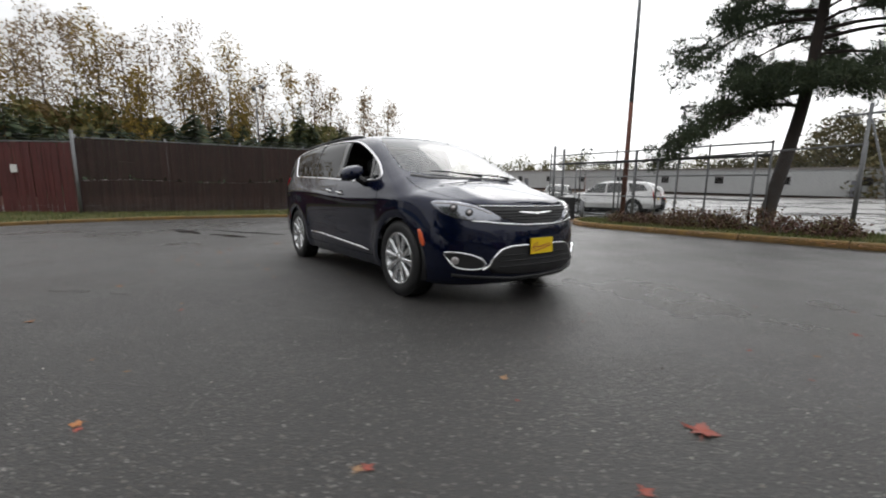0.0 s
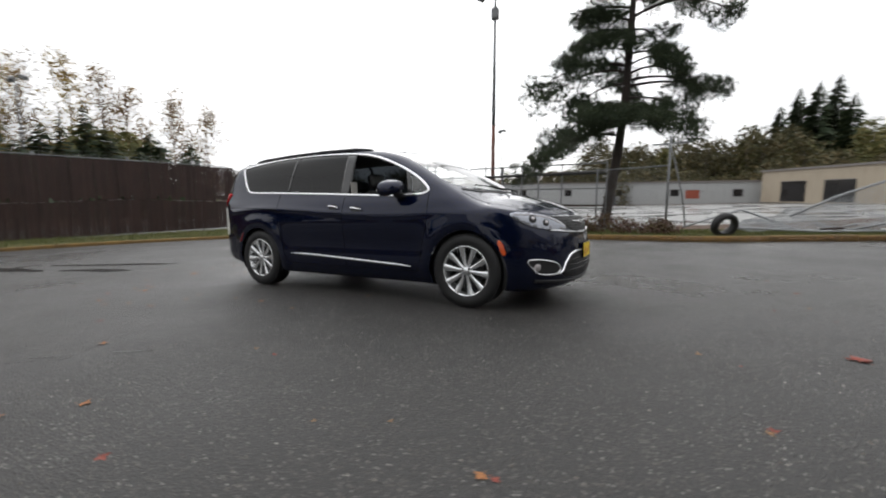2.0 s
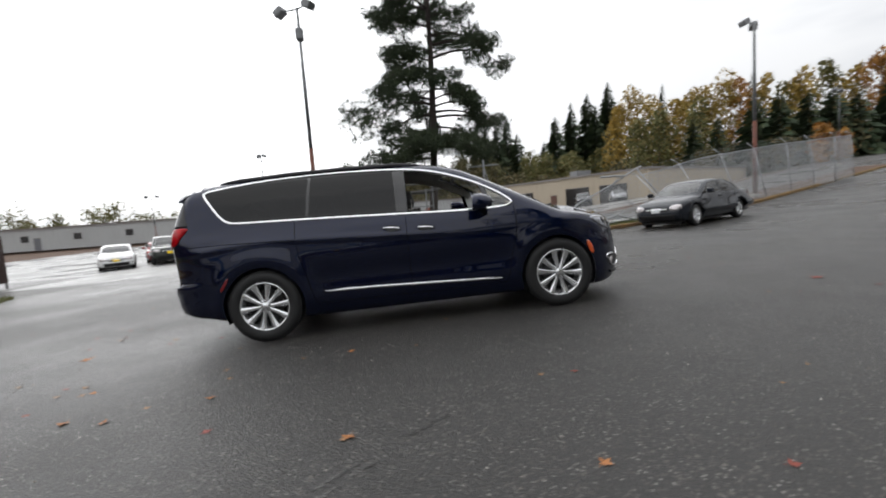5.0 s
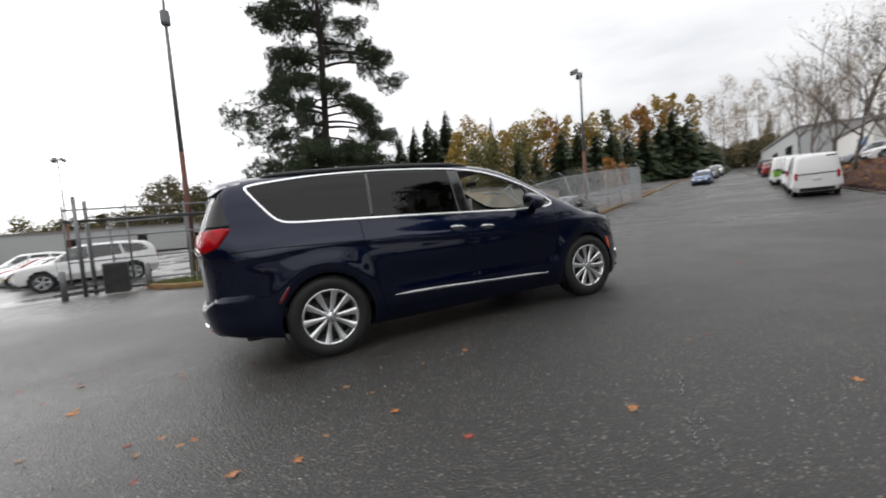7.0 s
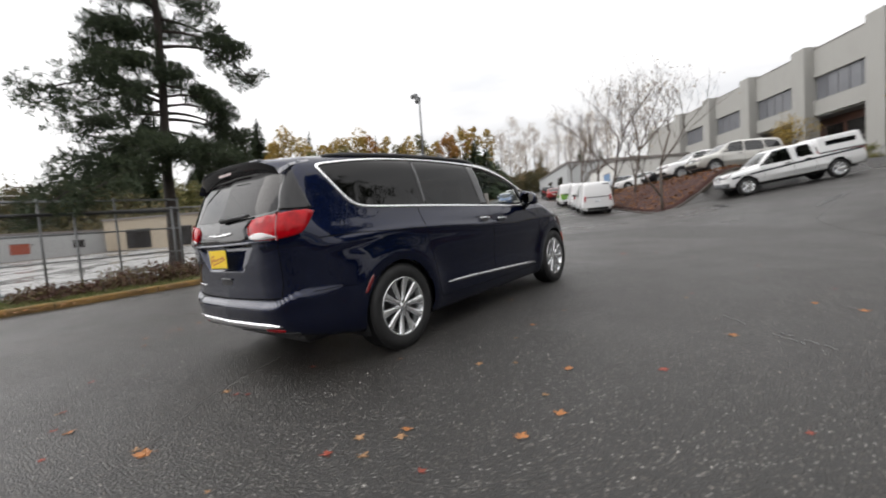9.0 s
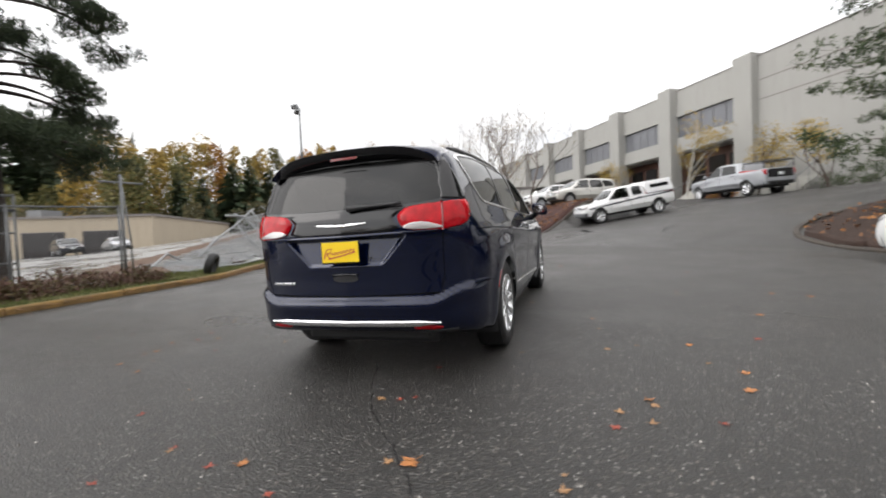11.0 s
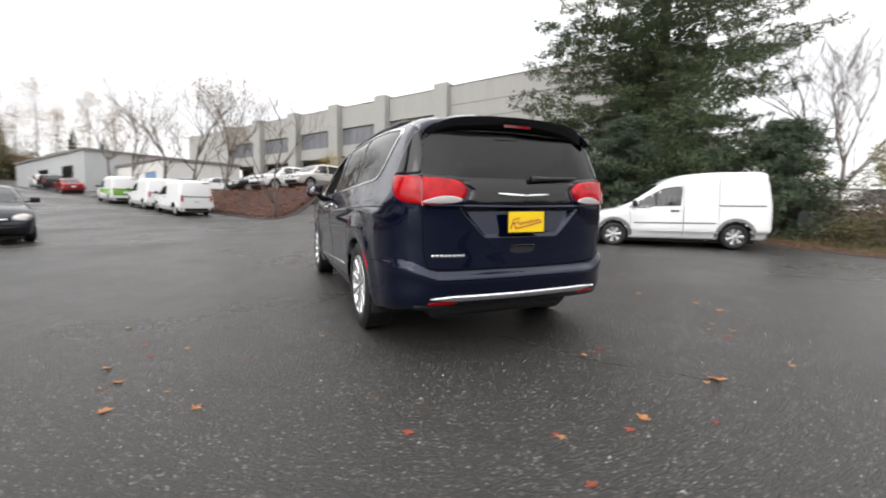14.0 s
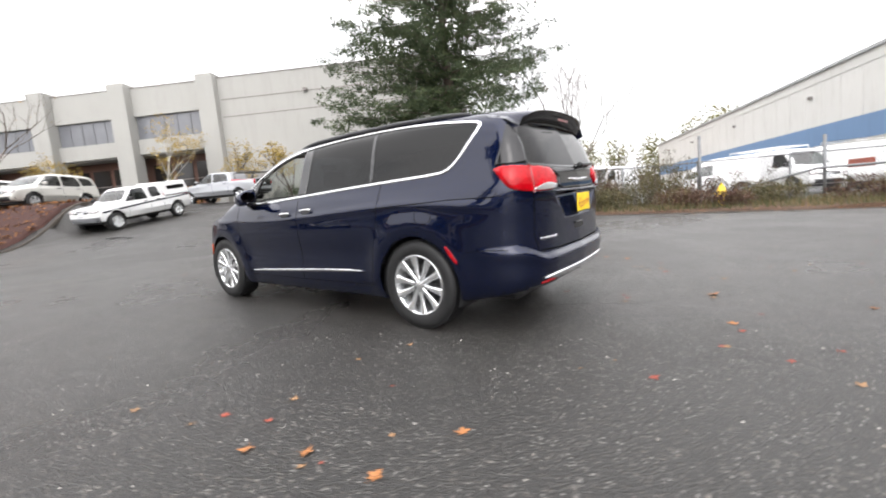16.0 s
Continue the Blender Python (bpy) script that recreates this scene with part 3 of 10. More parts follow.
def kerb(name, line, material, label, width=0.15, high=0.14, stone=1.8):
    """A kerb of separate stones that follows the ground."""
    owner = tagged(new(name), label, "kerb", kind="structure")
    pts = smooth_line(line, 0.3)
    left = []
    for i, (x, y) in enumerate(pts):
        a, b = pts[max(0, i - 1)], pts[min(len(pts) - 1, i + 1)]
        d = Vector((b[0] - a[0], b[1] - a[1])).normalized()
        left.append((-d.y, d.x))
    run, cut = 0.0, [0]
    for i in range(1, len(pts)):
        run += math.dist(pts[i], pts[i - 1])
        if run > stone:
            cut.append(i)
            run = 0.0
    cut.append(len(pts) - 1)
    for c0, c1 in zip(cut, cut[1:]):
        if c1 <= c0:
            continue
        verts, faces = [], []
        dip = random.uniform(-0.012, 0.012)
        for i in range(c0, c1 + 1):
            (x, y), (lx, ly) = pts[i], left[i]
            pull = 0.012 if i == c0 else (-0.012 if i == c1 else 0.0)
            dx, dy = ly * pull, -lx * pull
            z = ground_z(x, y) + dip
            for s, h in ((0, -0.1), (0.0, high - 0.03), (0.025, high), (width - 0.02, high), (width, high - 0.02), (width, -0.1)):
                verts.append((x + lx * s + dx, y + ly * s + dy, z + h))
        m = c1 - c0 + 1
        for i in range(m - 1):
            faces += [(i * 6 + k, i * 6 + k + 1, (i + 1) * 6 + k + 1, (i + 1) * 6 + k) for k in range(5)]
        faces += [tuple(range(6)), tuple(range((m - 1) * 6 + 5, (m - 1) * 6 - 1, -1))]
        mesh_object("kerb_stone", verts, faces, material, owner)
    return owner


KERB_N = [(-5.0, 11.0), (-4.5, 9.9), (-3.6, 8.8), (-2.5, 8.35), (0, 8.15), (2.5, 8.05), (4, 8.15), (5.2, 8.6), (6.5, 9.15), (8, 9.7), (10.2, 10.65), (14.4, 12.6), (20, 15.5), (28, 19.9), (40, 26.5), (60, 37.5), (95, 57)]
kerb("kerb_north", KERB_N, M_KERB, "worn yellow concrete kerb with moss and leaves")
KERB_W = [(-10.6, -14.0), (-11.3, -9.0), (-12.4, -5.6), (-13.2, -2.5), (-13.1, 1.0), (-12.2, 3.8), (-10.9, 5.9)]
kerb("kerb_west", KERB_W[::-1], M_KERB, "low yellow concrete kerb along the fence verge", high=0.10)
ISLE = [(3.9, -7.1), (5.2, -7.05), (7.0, -6.75), (8.3, -6.85), (9.6, -7.6), (10.6, -9.0), (12.2, -12.5), (13.5, -16.5), (13, -21), (5, -21), (3.2, -14), (2.4, -11.3), (1.0, -10.9), (0.9, -10.2), (2.0, -9.0)]
ISLE_RIM = [(2.9, -10.9), (3.6, -8.4), (4.6, -7.2), (6.2, -6.8), (8.0, -6.8), (9.5, -7.55), (10.6, -9.0), (12.2, -12.5), (13.5, -16.5)]
kerb("kerb_island", ISLE_RIM[::-1], M_KERBDARK, "low dark earth-stained kerb round the planted island", high=0.07)
BED_RIM = [facing(a, b) for a, b in ((15.4, 15.5), (15.3, 12.5), (15.6, 10.6), (16.8, 9.7), (19, 9.5), (26, 9.5), (40, 9.5), (70, 9.5))]
kerb("kerb_bed", BED_RIM[::-1], M_KERBDARK, "low dark kerb below the mulch bed", high=0.08)
KERB_S = [(2.2, -10.95), (0.3, -10.8), (-3.3, -10.7), (-8, -10.6), (-20, -10.3)]
kerb("kerb_south", KERB_S[::-1], M_KERBDARK, "low broken dark kerb at the roadside verge", high=0.03)

VERGE_N = [(x, y + 0.14) for x, y in smooth_line(KERB_N[:11], 0.6)] + [(11.0, 12.6), (6.5, 11.6), (3.0, 11.4), (-2, 11.9), (-4.6, 12.0)]
raised_sheet("verge_north", VERGE_N, 0.11, M_GRASS, "grass verge with fallen leaves behind the kerb", "verge", 0.3, 0.05)
VERGE_N2 = [(x - 0.07, y + 0.13) for x, y in smooth_line(KERB_N[10:15], 1.5)] + [(39, 29.0), (27, 22.2), (19, 18), (11.0, 12.9)]
raised_sheet("verge_road", VERGE_N2, 0.10, M_SOIL, "leaf-strewn earth verge under the leaning fence", "verge", 0.5, 0.06)
VERGE_W = [(x - 0.12, y) for x, y in smooth_line(KERB_W, 0.8)] + [(-12.2, 8.2), (-16.2, 8.6), (-16.25, -4.6), (-20, -9.5), (-20, -14)]
raised_sheet("verge_west", VERGE_W, 0.08, M_GRASS, "grass strip with leaves below the slatted fence", "verge", 0.4, 0.05)
ISLE_IN = [(9.35, -7.75), (8.0, -6.98), (6.2, -6.98), (4.7, -7.35), (3.8, -8.5), (3.1, -10.9), (2.6, -12.0), (4.5, -21), (13, -21), (13.3, -16.5), (12.0, -12.6), (10.4, -9.1)]
raised_sheet("bed_island", ISLE_IN, 0.12, M_DARKMULCH, "dark bark mulch island under the conifer", "planting bed", 0.4, 0.08, 5)
BED_IN = [facing(a, b) for a, b in ((15.6, 15.4), (15.5, 12.6), (15.8, 10.8), (16.9, 9.9), (19, 9.7), (30, 9.7), (44, 9.7), (44, 12.4), (30, 12.4), (19, 12.5), (17, 13.5))]
raised_sheet("bed_slope", BED_IN, 0.12, M_MULCH, "sloping red bark mulch bed with fallen leaves", "planting bed", 0.35, 0.16, 6)
VERGE_S = [(2.4, -11.2), (0.3, -10.95), (-3.3, -10.85), (-8, -10.75), (-20, -10.45), (-20, -15.4), (3.0, -15.4)]
raised_sheet("verge_south", VERGE_S, 0.06, M_SOIL, "weedy verge with leaf litter before the wire fence", "verge", 0.4, 0.10, 8)


# ---- buildings ----
def slab(name, corner, along, across, height, z, material, parent=None, label=""):
    a, b = Vector((*along, 0)), Vector((*across, 0))
    p = Vector((*corner, z))
    base = [p, p + a, p + a + b, p + b]
    if a.cross(b).z < 0:
        base = base[::-1]
    verts = base + [v + Vector((0, 0, height)) for v in base]
    return mesh_object(name, verts, [(0, 1, 5, 4), (1, 2, 6, 5), (2, 3, 7, 6), (3, 0, 4, 7), (4, 5, 6, 7), (3, 2, 1, 0)], material, parent, label)


def front_box(name, a0, a1, z0, z1, b0, b1, material, parent=None, label=""):
    """A block on the office building: from a0 to a1 along it, b0 (nearer) to b1 deep."""
    return slab(name, facing(a0, b0), (0.834 * (a1 - a0), 0.552 * (a1 - a0)), (0.552 * (b1 - b0), -0.834 * (b1 - b0)), z1 - z0, z0, material, parent, label)


office = tagged(new("office_building"), "pale concrete two-storey office building with grey window bands", "building")
FB, BASE, TOP = 25.85, 1.8, 11.75
# walls stand round real openings
front_box("wall", -2.0, 16.6, BASE, TOP, FB, FB + 0.3, M_WALL, office)
front_box("end_wall", -2.0, -1.7, BASE, TOP, FB + 0.3, FB + 26, M_WALL, office)
front_box("roof", -1.7, 60, TOP - 0.7, TOP - 0.5, FB + 0.3, FB + 26, M_ROOFEDGE, office)
front_box("parapet_cap", -2.05, 16.4, TOP, TOP + 0.06, FB - 0.04, FB + 0.36, M_ROOFEDGE, office)
for z in (10.15, 8.9):
    front_box("joint", -2.0, 15.9, z, z + 0.07, FB - 0.012, FB + 0.0, M_REVEAL, office)
bays = [(16.75, 23.6), (23.6, 29.9), (29.9, 36.4), (36.4, 43.0), (43.0, 49.6)]
for a0, a1 in bays:
    front_box("wall", a0, a1, 9.7, TOP, FB + 0.1, FB + 0.4, M_WALL, office)
    front_box("wall", a0, a1, 6.9, 8.0, FB + 0.1, FB + 0.4, M_WALL, office)
    front_box("parapet_cap", a0, a1, TOP, TOP + 0.06, FB + 0.06, FB + 0.46, M_ROOFEDGE, office)
    win = front_box("window_band", a0 + 0.15, a1 - 0.15, 7.9, 9.75, FB + 0.32, FB + 0.36, M_WINGREY, office, "grey tinted window band")
    for k in range(1, 5):
        c = a0 + 0.8 + (a1 - a0 - 1.6) * k / 5
        front_box("mullion", c - 0.03, c + 0.03, 8.0, 9.7, FB + 0.29, FB + 0.32, M_MULLION, win)
    front_box("entrance_wall", a0, a1, BASE, 6.9, FB + 1.6, FB + 1.8, M_BRICKBROWN, office, "brown recessed ground-floor wall")
    for k in range(3):
        c = a0 + 1.3 + k * 1.75
        w = front_box("ground_floor_window", c, c + 1.4, 3.3, 6.2, FB + 1.52, FB + 1.6, M_WINDARK, office, "dark ground-floor window")
        front_box("window_frame", c - 0.05, c + 1.45, 4.9, 4.96, FB + 1.49, FB + 1.52, M_ROOFEDGE, w)
    front_box("soffit", a0, a1, 6.8, 6.9, FB + 0.4, FB + 1.6, M_WALL, office)
for a0 in (16.0, 22.75, 29.05, 35.6, 42.2, 48.8):
    front_box("pilaster", a0 + 0.05, a0 + 1.35, BASE, TOP + 0.25, FB - 0.55, FB + 0.5, M_WALL, office)
front_box("far_wall", 49.6, 60, BASE, TOP, FB, FB + 0.3, M_WALL, office)
for a, z in ((9.5, 10.25), (3.0, 10.25)):
    lamp = front_box("wall_lamp", a - 0.13, a + 0.13, z - 0.12, z + 0.1, FB - 0.28, FB - 0.01, M_ROOFEDGE, office)


def stairs(a, b, label):
    st = tagged(new("outdoor_stairs"), label, "stairs")
    z0 = ground_z(*facing(a, b))
    for k in range(6):
        front_box("tread", a, a + 1.5, z0 + 0.17 * k, z0 + 0.17 * (k + 1), b + 0.3 * k, b + 0.3 * k + 0.32, M_CONCRETE, st)
    for s in (0.0, 1.5):
        line = [(*facing(a + s, b + 0.3 * k), z0 + 0.17 * k + 0.95) for k in range(7)]
        pipe("handrail", line, 0.03, M_STEEL, st, "", 6)
        for k in (0, 3, 6):
            x, y = facing(a + s, b + 0.3 * k)
            pipe("baluster", [(x, y, z0 + 0.17 * k - 0.1), (x, y, z0 + 0.17 * k + 0.95)], 0.02, M_STEEL, st, "", 6)


stairs(19.6, 23.6, "concrete stairs with steel rails at the entrance")
stairs(12.2, 23.6, "concrete stairs beside the parked pickup")


def low_building(name, corner, along, across, height, z, material, label, windows, roof=0.25):
    ob = tagged(new(name), label, "building")
    slab("wall", corner, along, across, height, z, material, ob)
    u, v = Vector((*along, 0)).normalized(), Vector((*across, 0)).normalized()
    c = Vector((*corner, 0)) - 0.2 * u - 0.2 * v
    slab("roof", (c.x, c.y), tuple((Vector((*along, 0)) + 0.4 * u).xy), tuple((Vector((*across, 0)) + 0.4 * v).xy), roof, z + height, M_ROOFEDGE, ob)
    for s, w, h0, h1, mt, nm in windows:
        p = Vector((*corner, 0)) + s * u - 0.06 * v
        win = slab(nm, (p.x, p.y), tuple((w * u).xy), tuple((0.08 * v).xy), h1 - h0, z + h0, mt, ob)
        q = p - 0.03 * v - 0.06 * u
        slab("frame", (q.x, q.y), tuple(((w + 0.12) * u).xy), tuple((0.05 * v).xy), 0.08, z + h1, M_ROOFEDGE, win)
    return ob


# the front line runs so that 'across' leads away from the yard
low_building("tan_building", (30.7, 46.6), (-17.5, 30.3), (26, 15), 4.6, 0.1, M_WALLTAN, "low tan commercial building with dark shopfronts",
             [(s, 4.2, 0.2, 3.0, M_WINDARK, "shopfront") for s in (3, 9, 20, 27)] + [(15, 1.2, 0.0, 2.2, M_BRICKBROWN, "door")])
slab("rooftop_unit", (26, 58), (2.4, 0.5), (-0.5, 1.6), 0.9, 4.95, M_STEEL)
tagged(bpy.data.objects["rooftop_unit"], "grey steel rooftop air unit on tan building", "roof unit")
low_building("side_wing", (31.5, 47.3), (24, 14), (-8, 14), 3.9, 0.2, M_WALLTAN, "lower tan wing with small openings", [(s, 1.6, 0.3, 2.4, M_WINDARK, "shopfront") for s in (8, 14, 20)])
low_building("grey_building", (62, 80), (-150, -4), (-1, 15), 3.9, -0.6, M_WALLGREY, "long low grey industrial building with small windows",
             [(s, 1.3, 1.6, 2.7, M_WINDARK, "window") for s in range(6, 148, 9)] + [(s, 1.2, 0.0, 2.2, M_WINGREY, "door") for s in (34, 70, 101, 130)] + [(57, 2.0, 1.2, 2.6, M_REDSIGN, "red_panel")])
shed = tagged(new("metal_warehouse"), "long white metal warehouse with a blue band", "building")
S0, SU, SV = (-17.3, -26.2), (0.38, -0.925), (-0.925, -0.38)
for z0, z1, mt, nm, out in ((-0.8, 3.1, M_WALLWHITE, "lower_wall", 0.0), (3.1, 4.85, M_WALLBLUE, "blue_band", 0.02), (4.85, 8.6, M_WALLWHITE, "upper_wall", 0.0), (8.6, 9.4, M_WALLWHITE, "eaves_panel", 0.05)):
    slab(nm, (S0[0] - SV[0] * out, S0[1] - SV[1] * out), (SU[0] * 78, SU[1] * 78), (SV[0] * 24, SV[1] * 24), z1 - z0, z0, mt, shed)
slab("roof_edge", (S0[0] - SV[0] * 0.25, S0[1] - SV[1] * 0.25), (SU[0] * 78, SU[1] * 78), (SV[0] * 24, SV[1] * 24), 0.25, 9.4, M_WALLGREY, shed)
for k in range(31):
    x, y = S0[0] + SU[0] * 2.5 * k - SV[0] * 0.03, S0[1] + SU[1] * 2.5 * k - SV[1] * 0.03
    slab("siding_rib", (x, y), (SU[0] * 0.05, SU[1] * 0.05), (SV[0] * 0.05, SV[1] * 0.05), 3.7, 4.88, M_WALLWHITE, shed)
for k in (9, 24, 40, 56):
    x, y = S0[0] + SU[0] * k - SV[0] * 0.02, S0[1] + SU[1] * k - SV[1] * 0.02
    part("wall_lamp", cuboid(bmesh.new(), (x - 0.2, y - 0.2, 7.4), (x + 0.25, y + 0.2, 7.65), 0.04), M_ROOFEDGE, shed)
for k in (5, 17, 31, 45):
    x, y = S0[0] + SU[0] * k + SV[0] * 2, S0[1] + SU[1] * k + SV[1] * 2
    pipe("roof_vent", [(x, y, 9.6), (x, y, 10.1)], [0.2, 0.2], M_STEEL, shed, "", 10)
# houses and sheds up the road
low_building("hillside_shed", (47, 11.5), (13, 7.5), (4, -7), 4.2, 2.4, M_WALLWHITE, "pale shed beside the climbing road", [(2, 3.0, 0.2, 3.0, M_WALLBLUE, "roller_door")])
low_building("warehouse_row", facing(60, 14), (0.834 * 30, 0.552 * 30), (0.552 * 16, -0.834 * 16), 5.2, 3.2, M_WALLGREY, "grey warehouse beyond the bare trees", [(4, 4, 0.5, 3.6, M_WINDARK, "loading_door"), (14, 4, 0.5, 3.6, M_WINDARK, "loading_door")])

# ---- fences, gates, poles ----
def wire_net(name, place, length, height, gap, radius, parent, material=None):
    """Chain-link: crossing wires on a sheet; place(s, h) gives a point of the sheet."""
    pieces = []
    for sign in (1, -1):
        s = -height if sign > 0 else 0.0
        while s < (length if sign > 0 else length + height):
            run = []
            for k in range(9):
                h = height * k / 8
                u = s + h * sign
                if 0 <= u <= length:
                    run.append(place(u, h))
            if len(run) >= 2:
                pieces.append(tube_rings(run, [radius] * len(run), 3))
            s += gap
    return mesh_object(name, *join(*pieces), material or M_STEEL, parent)


def link_fence(name, line, height, label, lean=0.0, gap=0.11, post_gap=3.0, barbs=True, radius=0.0035, wave=0.0, group="", metal=None):
    """A chain-link fence along a line on the ground. lean: how far its top hangs over, to the left."""
    owner = tagged(new(name), label, "fence", group)
    pts = [np.array(p, float) for p in line]
    lens = [0.0]
    for p, q in zip(pts, pts[1:]):
        lens.append(lens[-1] + float(np.linalg.norm(q - p)))
    total = lens[-1]

    def at(s):
        i = min(max(np.searchsorted(lens, s) - 1, 0), len(pts) - 2)
        k = (s - lens[i]) / (lens[i + 1] - lens[i])
        p = pts[i] + (pts[i + 1] - pts[i]) * k
        d = (pts[i + 1] - pts[i]) / (lens[i + 1] - lens[i])
        return p, np.array((-d[1], d[0]))

    def place(s, h):
        p, n = at(min(max(s, 0), total))
        tilt = (lean(s / total) if callable(lean) else lean) + wave * math.sin(s * 1.1)
        off = math.sin(tilt) * h
        return (p[0] + n[0] * off, p[1] + n[1] * off, ground_z(*p) + 0.08 + math.cos(tilt) * h)

    metal = metal or M_STEEL
    wire_net("wire_mesh", place, total, height, gap, radius, owner, metal)
    n = max(1, round(total / post_gap))
    for k in range(n + 1):
        s = total * k / n
        a, b = place(s, -0.2), place(s, height + 0.05)
        post = pipe("fence_post", [a, b], 0.03, metal, owner, "", 7)
        if barbs:
            c = np.array(b) + (np.array(place(s, height + 0.3)) - np.array(place(s, height))) + np.array((*(at(s)[1] * 0.25), 0))
            pipe("barb_arm", [b, tuple(c)], 0.018, metal, post, "", 5)
    rail = [place(total * k / (4 * n), height) for k in range(4 * n + 1)]
    pipe("top_rail", rail, 0.024, metal, owner, "", 6)
    if barbs:
        for extra in (0.15, 0.30):
            pipe("barbed_wire", [tuple(np.array(place(total * k / (3 * n), height + extra)) + np.array((*(at(total * k / (3 * n))[1] * extra * 0.8), -0.02 * math.sin(k * 2.1)))) for k in range(3 * n + 1)], 0.006, M_STEEL, owner, "", 4)
    return owner


def slat_fence(name, line, height, z_of, material, label, torn=False, seed=1, top=lambda s: 1.0):
    """A wire fence woven full of upright plastic slats, with posts and barbed wire."""
    owner = tagged(new(name), label, "fence")
    rng = random.Random(seed)
    p0, p1 = np.array(line[0], float), np.array(line[1], float)
    total = float(np.linalg.norm(p1 - p0))
    d = (p1 - p0) / total
    n = np.array((-d[1], d[0]))
    panels = max(1, round(total / 3.05))
    for k in range(panels):
        pieces = []
        s = total * k / panels + 0.02
        end = total * (k + 1) / panels - 0.02
        while s < end:
            w = 0.062
            z = z_of(s / total)
            parts = [(0.03, height * top(s) - rng.uniform(0.02, 0.06))]
            ragged = top(s) < 0.995
            if ragged:
                parts = [(0.03 + (rng.uniform(0, 0.5) if rng.random() < 0.12 else 0), height * top(s) * rng.uniform(0.86, 1.03))]
                if rng.random() < 0.05:
                    parts = []
            elif torn and rng.random() < 0.85:
                gapz = 1.36 + 0.05 * math.sin(s * 0.9) + rng.uniform(-0.02, 0.02)
                parts = [(0.03, gapz), (gapz + (rng.uniform(0.01, 0.035) if rng.random() < 0.8 else rng.uniform(0.05, 0.2)), height - rng.uniform(0.02, 0.07))]
            for h0, h1 in parts:
                off = rng.uniform(-0.010, 0.010)
                tip = rng.uniform(-0.004, 0.004)
                a = p0 + d * s + n * off
                b = p0 + d * (s + w) + n * (off + rng.uniform(-0.012, 0.012))
                vs = [(a[0], a[1], z + h0), (b[0], b[1], z + h0), (b[0] + d[0] * tip, b[1] + d[1] * tip, z + h1), (a[0] + d[0] * tip, a[1] + d[1] * tip, z + h1)]
                vs += [(x + n[0] * 0.008, y + n[1] * 0.008, zz) for x, y, zz in vs]
                pieces.append((vs, [(0, 1, 2, 3), (7, 6, 5, 4), (0, 4, 5, 1), (1, 5, 6, 2), (2, 6, 7, 3), (3, 7, 4, 0)]))
            s += 0.066
        tagged(mesh_object("slats", *join(*pieces), material, owner), kind="stuff")
    for k in range(panels + 1):
        s = total * k / panels
        p = p0 + d * s - n * 0.10
        z = z_of(s / total)
        pipe("fence_post", [(p[0], p[1], z - 0.2), (p[0], p[1], z + height * top(s) + 0.12)], 0.04, M_STEEL, owner, "", 8)
    for extra in (0.12, 0.26):
        pipe("barbed_wire", [(*(p0 + d * total * k / 20 - n * extra * 0.4), z_of(k / 20) + height * top(total * k / 20) + extra - 0.03 * math.sin(k * 1.7)) for k in range(21)], 0.004, M_STEEL, owner, "", 4)
    pipe("top_rail", [(*(p0 + d * s - n * 0.03), z_of(s / total) + height * top(s)) for s in np.linspace(0, total, 24)], 0.02, M_STEEL, owner, "", 6)
    if torn:
        # pale strips where wire and broken slat ends hang loose
        for k in range(34):
            s = rng.uniform(0.28, 0.97) * total
            p = p0 + d * s - n * 0.05 if (p0 - n)[0] > p0[0] else p0 + d * s - n * 0.05
            z = z_of(s / total) + 1.36 + 0.05 * math.sin(s * 0.9)
            l = rng.uniform(0.08, 0.55)
            q = p + d * l
            pipe("loose_strip", [(p[0], p[1], z + rng.uniform(-0.03, 0.03)), (*((p + q) / 2), z - 0.01), (q[0], q[1], z + rng.uniform(-0.03, 0.03))], rng.uniform(0.012, 0.03), M_PALESTRIP, owner, "", 4)
        for s, zz, l in ((7.1, 2.35, 0.9), (15.4, 2.1, 0.7), (0.4, 1.25, 1.1), (0.9, 1.5, 0.8), (2.3, 1.6, 0.9), (2.0, 0.75, 1.3), (3.4, 0.5, 0.8), (0.3, 0.7, 0.9)):
            p = p0 + d * s - n * 0.05
            pipe("loose_strip", [(*p, z_of(s / total) + zz), (*(p + d * l), z_of(s / total) + zz + 0.03)], 0.02, M_PALESTRIP, owner, "", 4)
    return owner


slat_fence("slatted_fence", [(-16.3, 12.6), (-16.4, -4.7)], 3.0, lambda k: -0.45 + 0.05 * k, M_BROWNSLAT, "tall dark brown slatted fence, torn and broken at its end", True,
           top=lambda s: 1.0 - 0.36 * (1 - smooth(s, 2.7, 4.3)))
slat_fence("red_slatted_fence", [(-16.45, -4.8), (-25.5, -19.0)], 2.75, lambda k: -0.32 - 0.1 * k, M_REDSLAT, "dull red slatted fence with a small notice", False, 4)
tagged(mesh_object("fence_notice", [(-17.62, -6.75, 1.25), (-17.50, -6.56, 1.25), (-17.50, -6.56, 1.55), (-17.62, -6.75, 1.55), (-17.66, -6.73, 1.25), (-17.54, -6.54, 1.25), (-17.54, -6.54, 1.55), (-17.66, -6.73, 1.55)], [(0, 1, 2, 3), (7, 6, 5, 4), (0, 4, 5, 1), (1, 5, 6, 2), (2, 6, 7, 3), (3, 7, 4, 0)], M_WHITEPLAIN), "small white notice on the red fence", "sign")

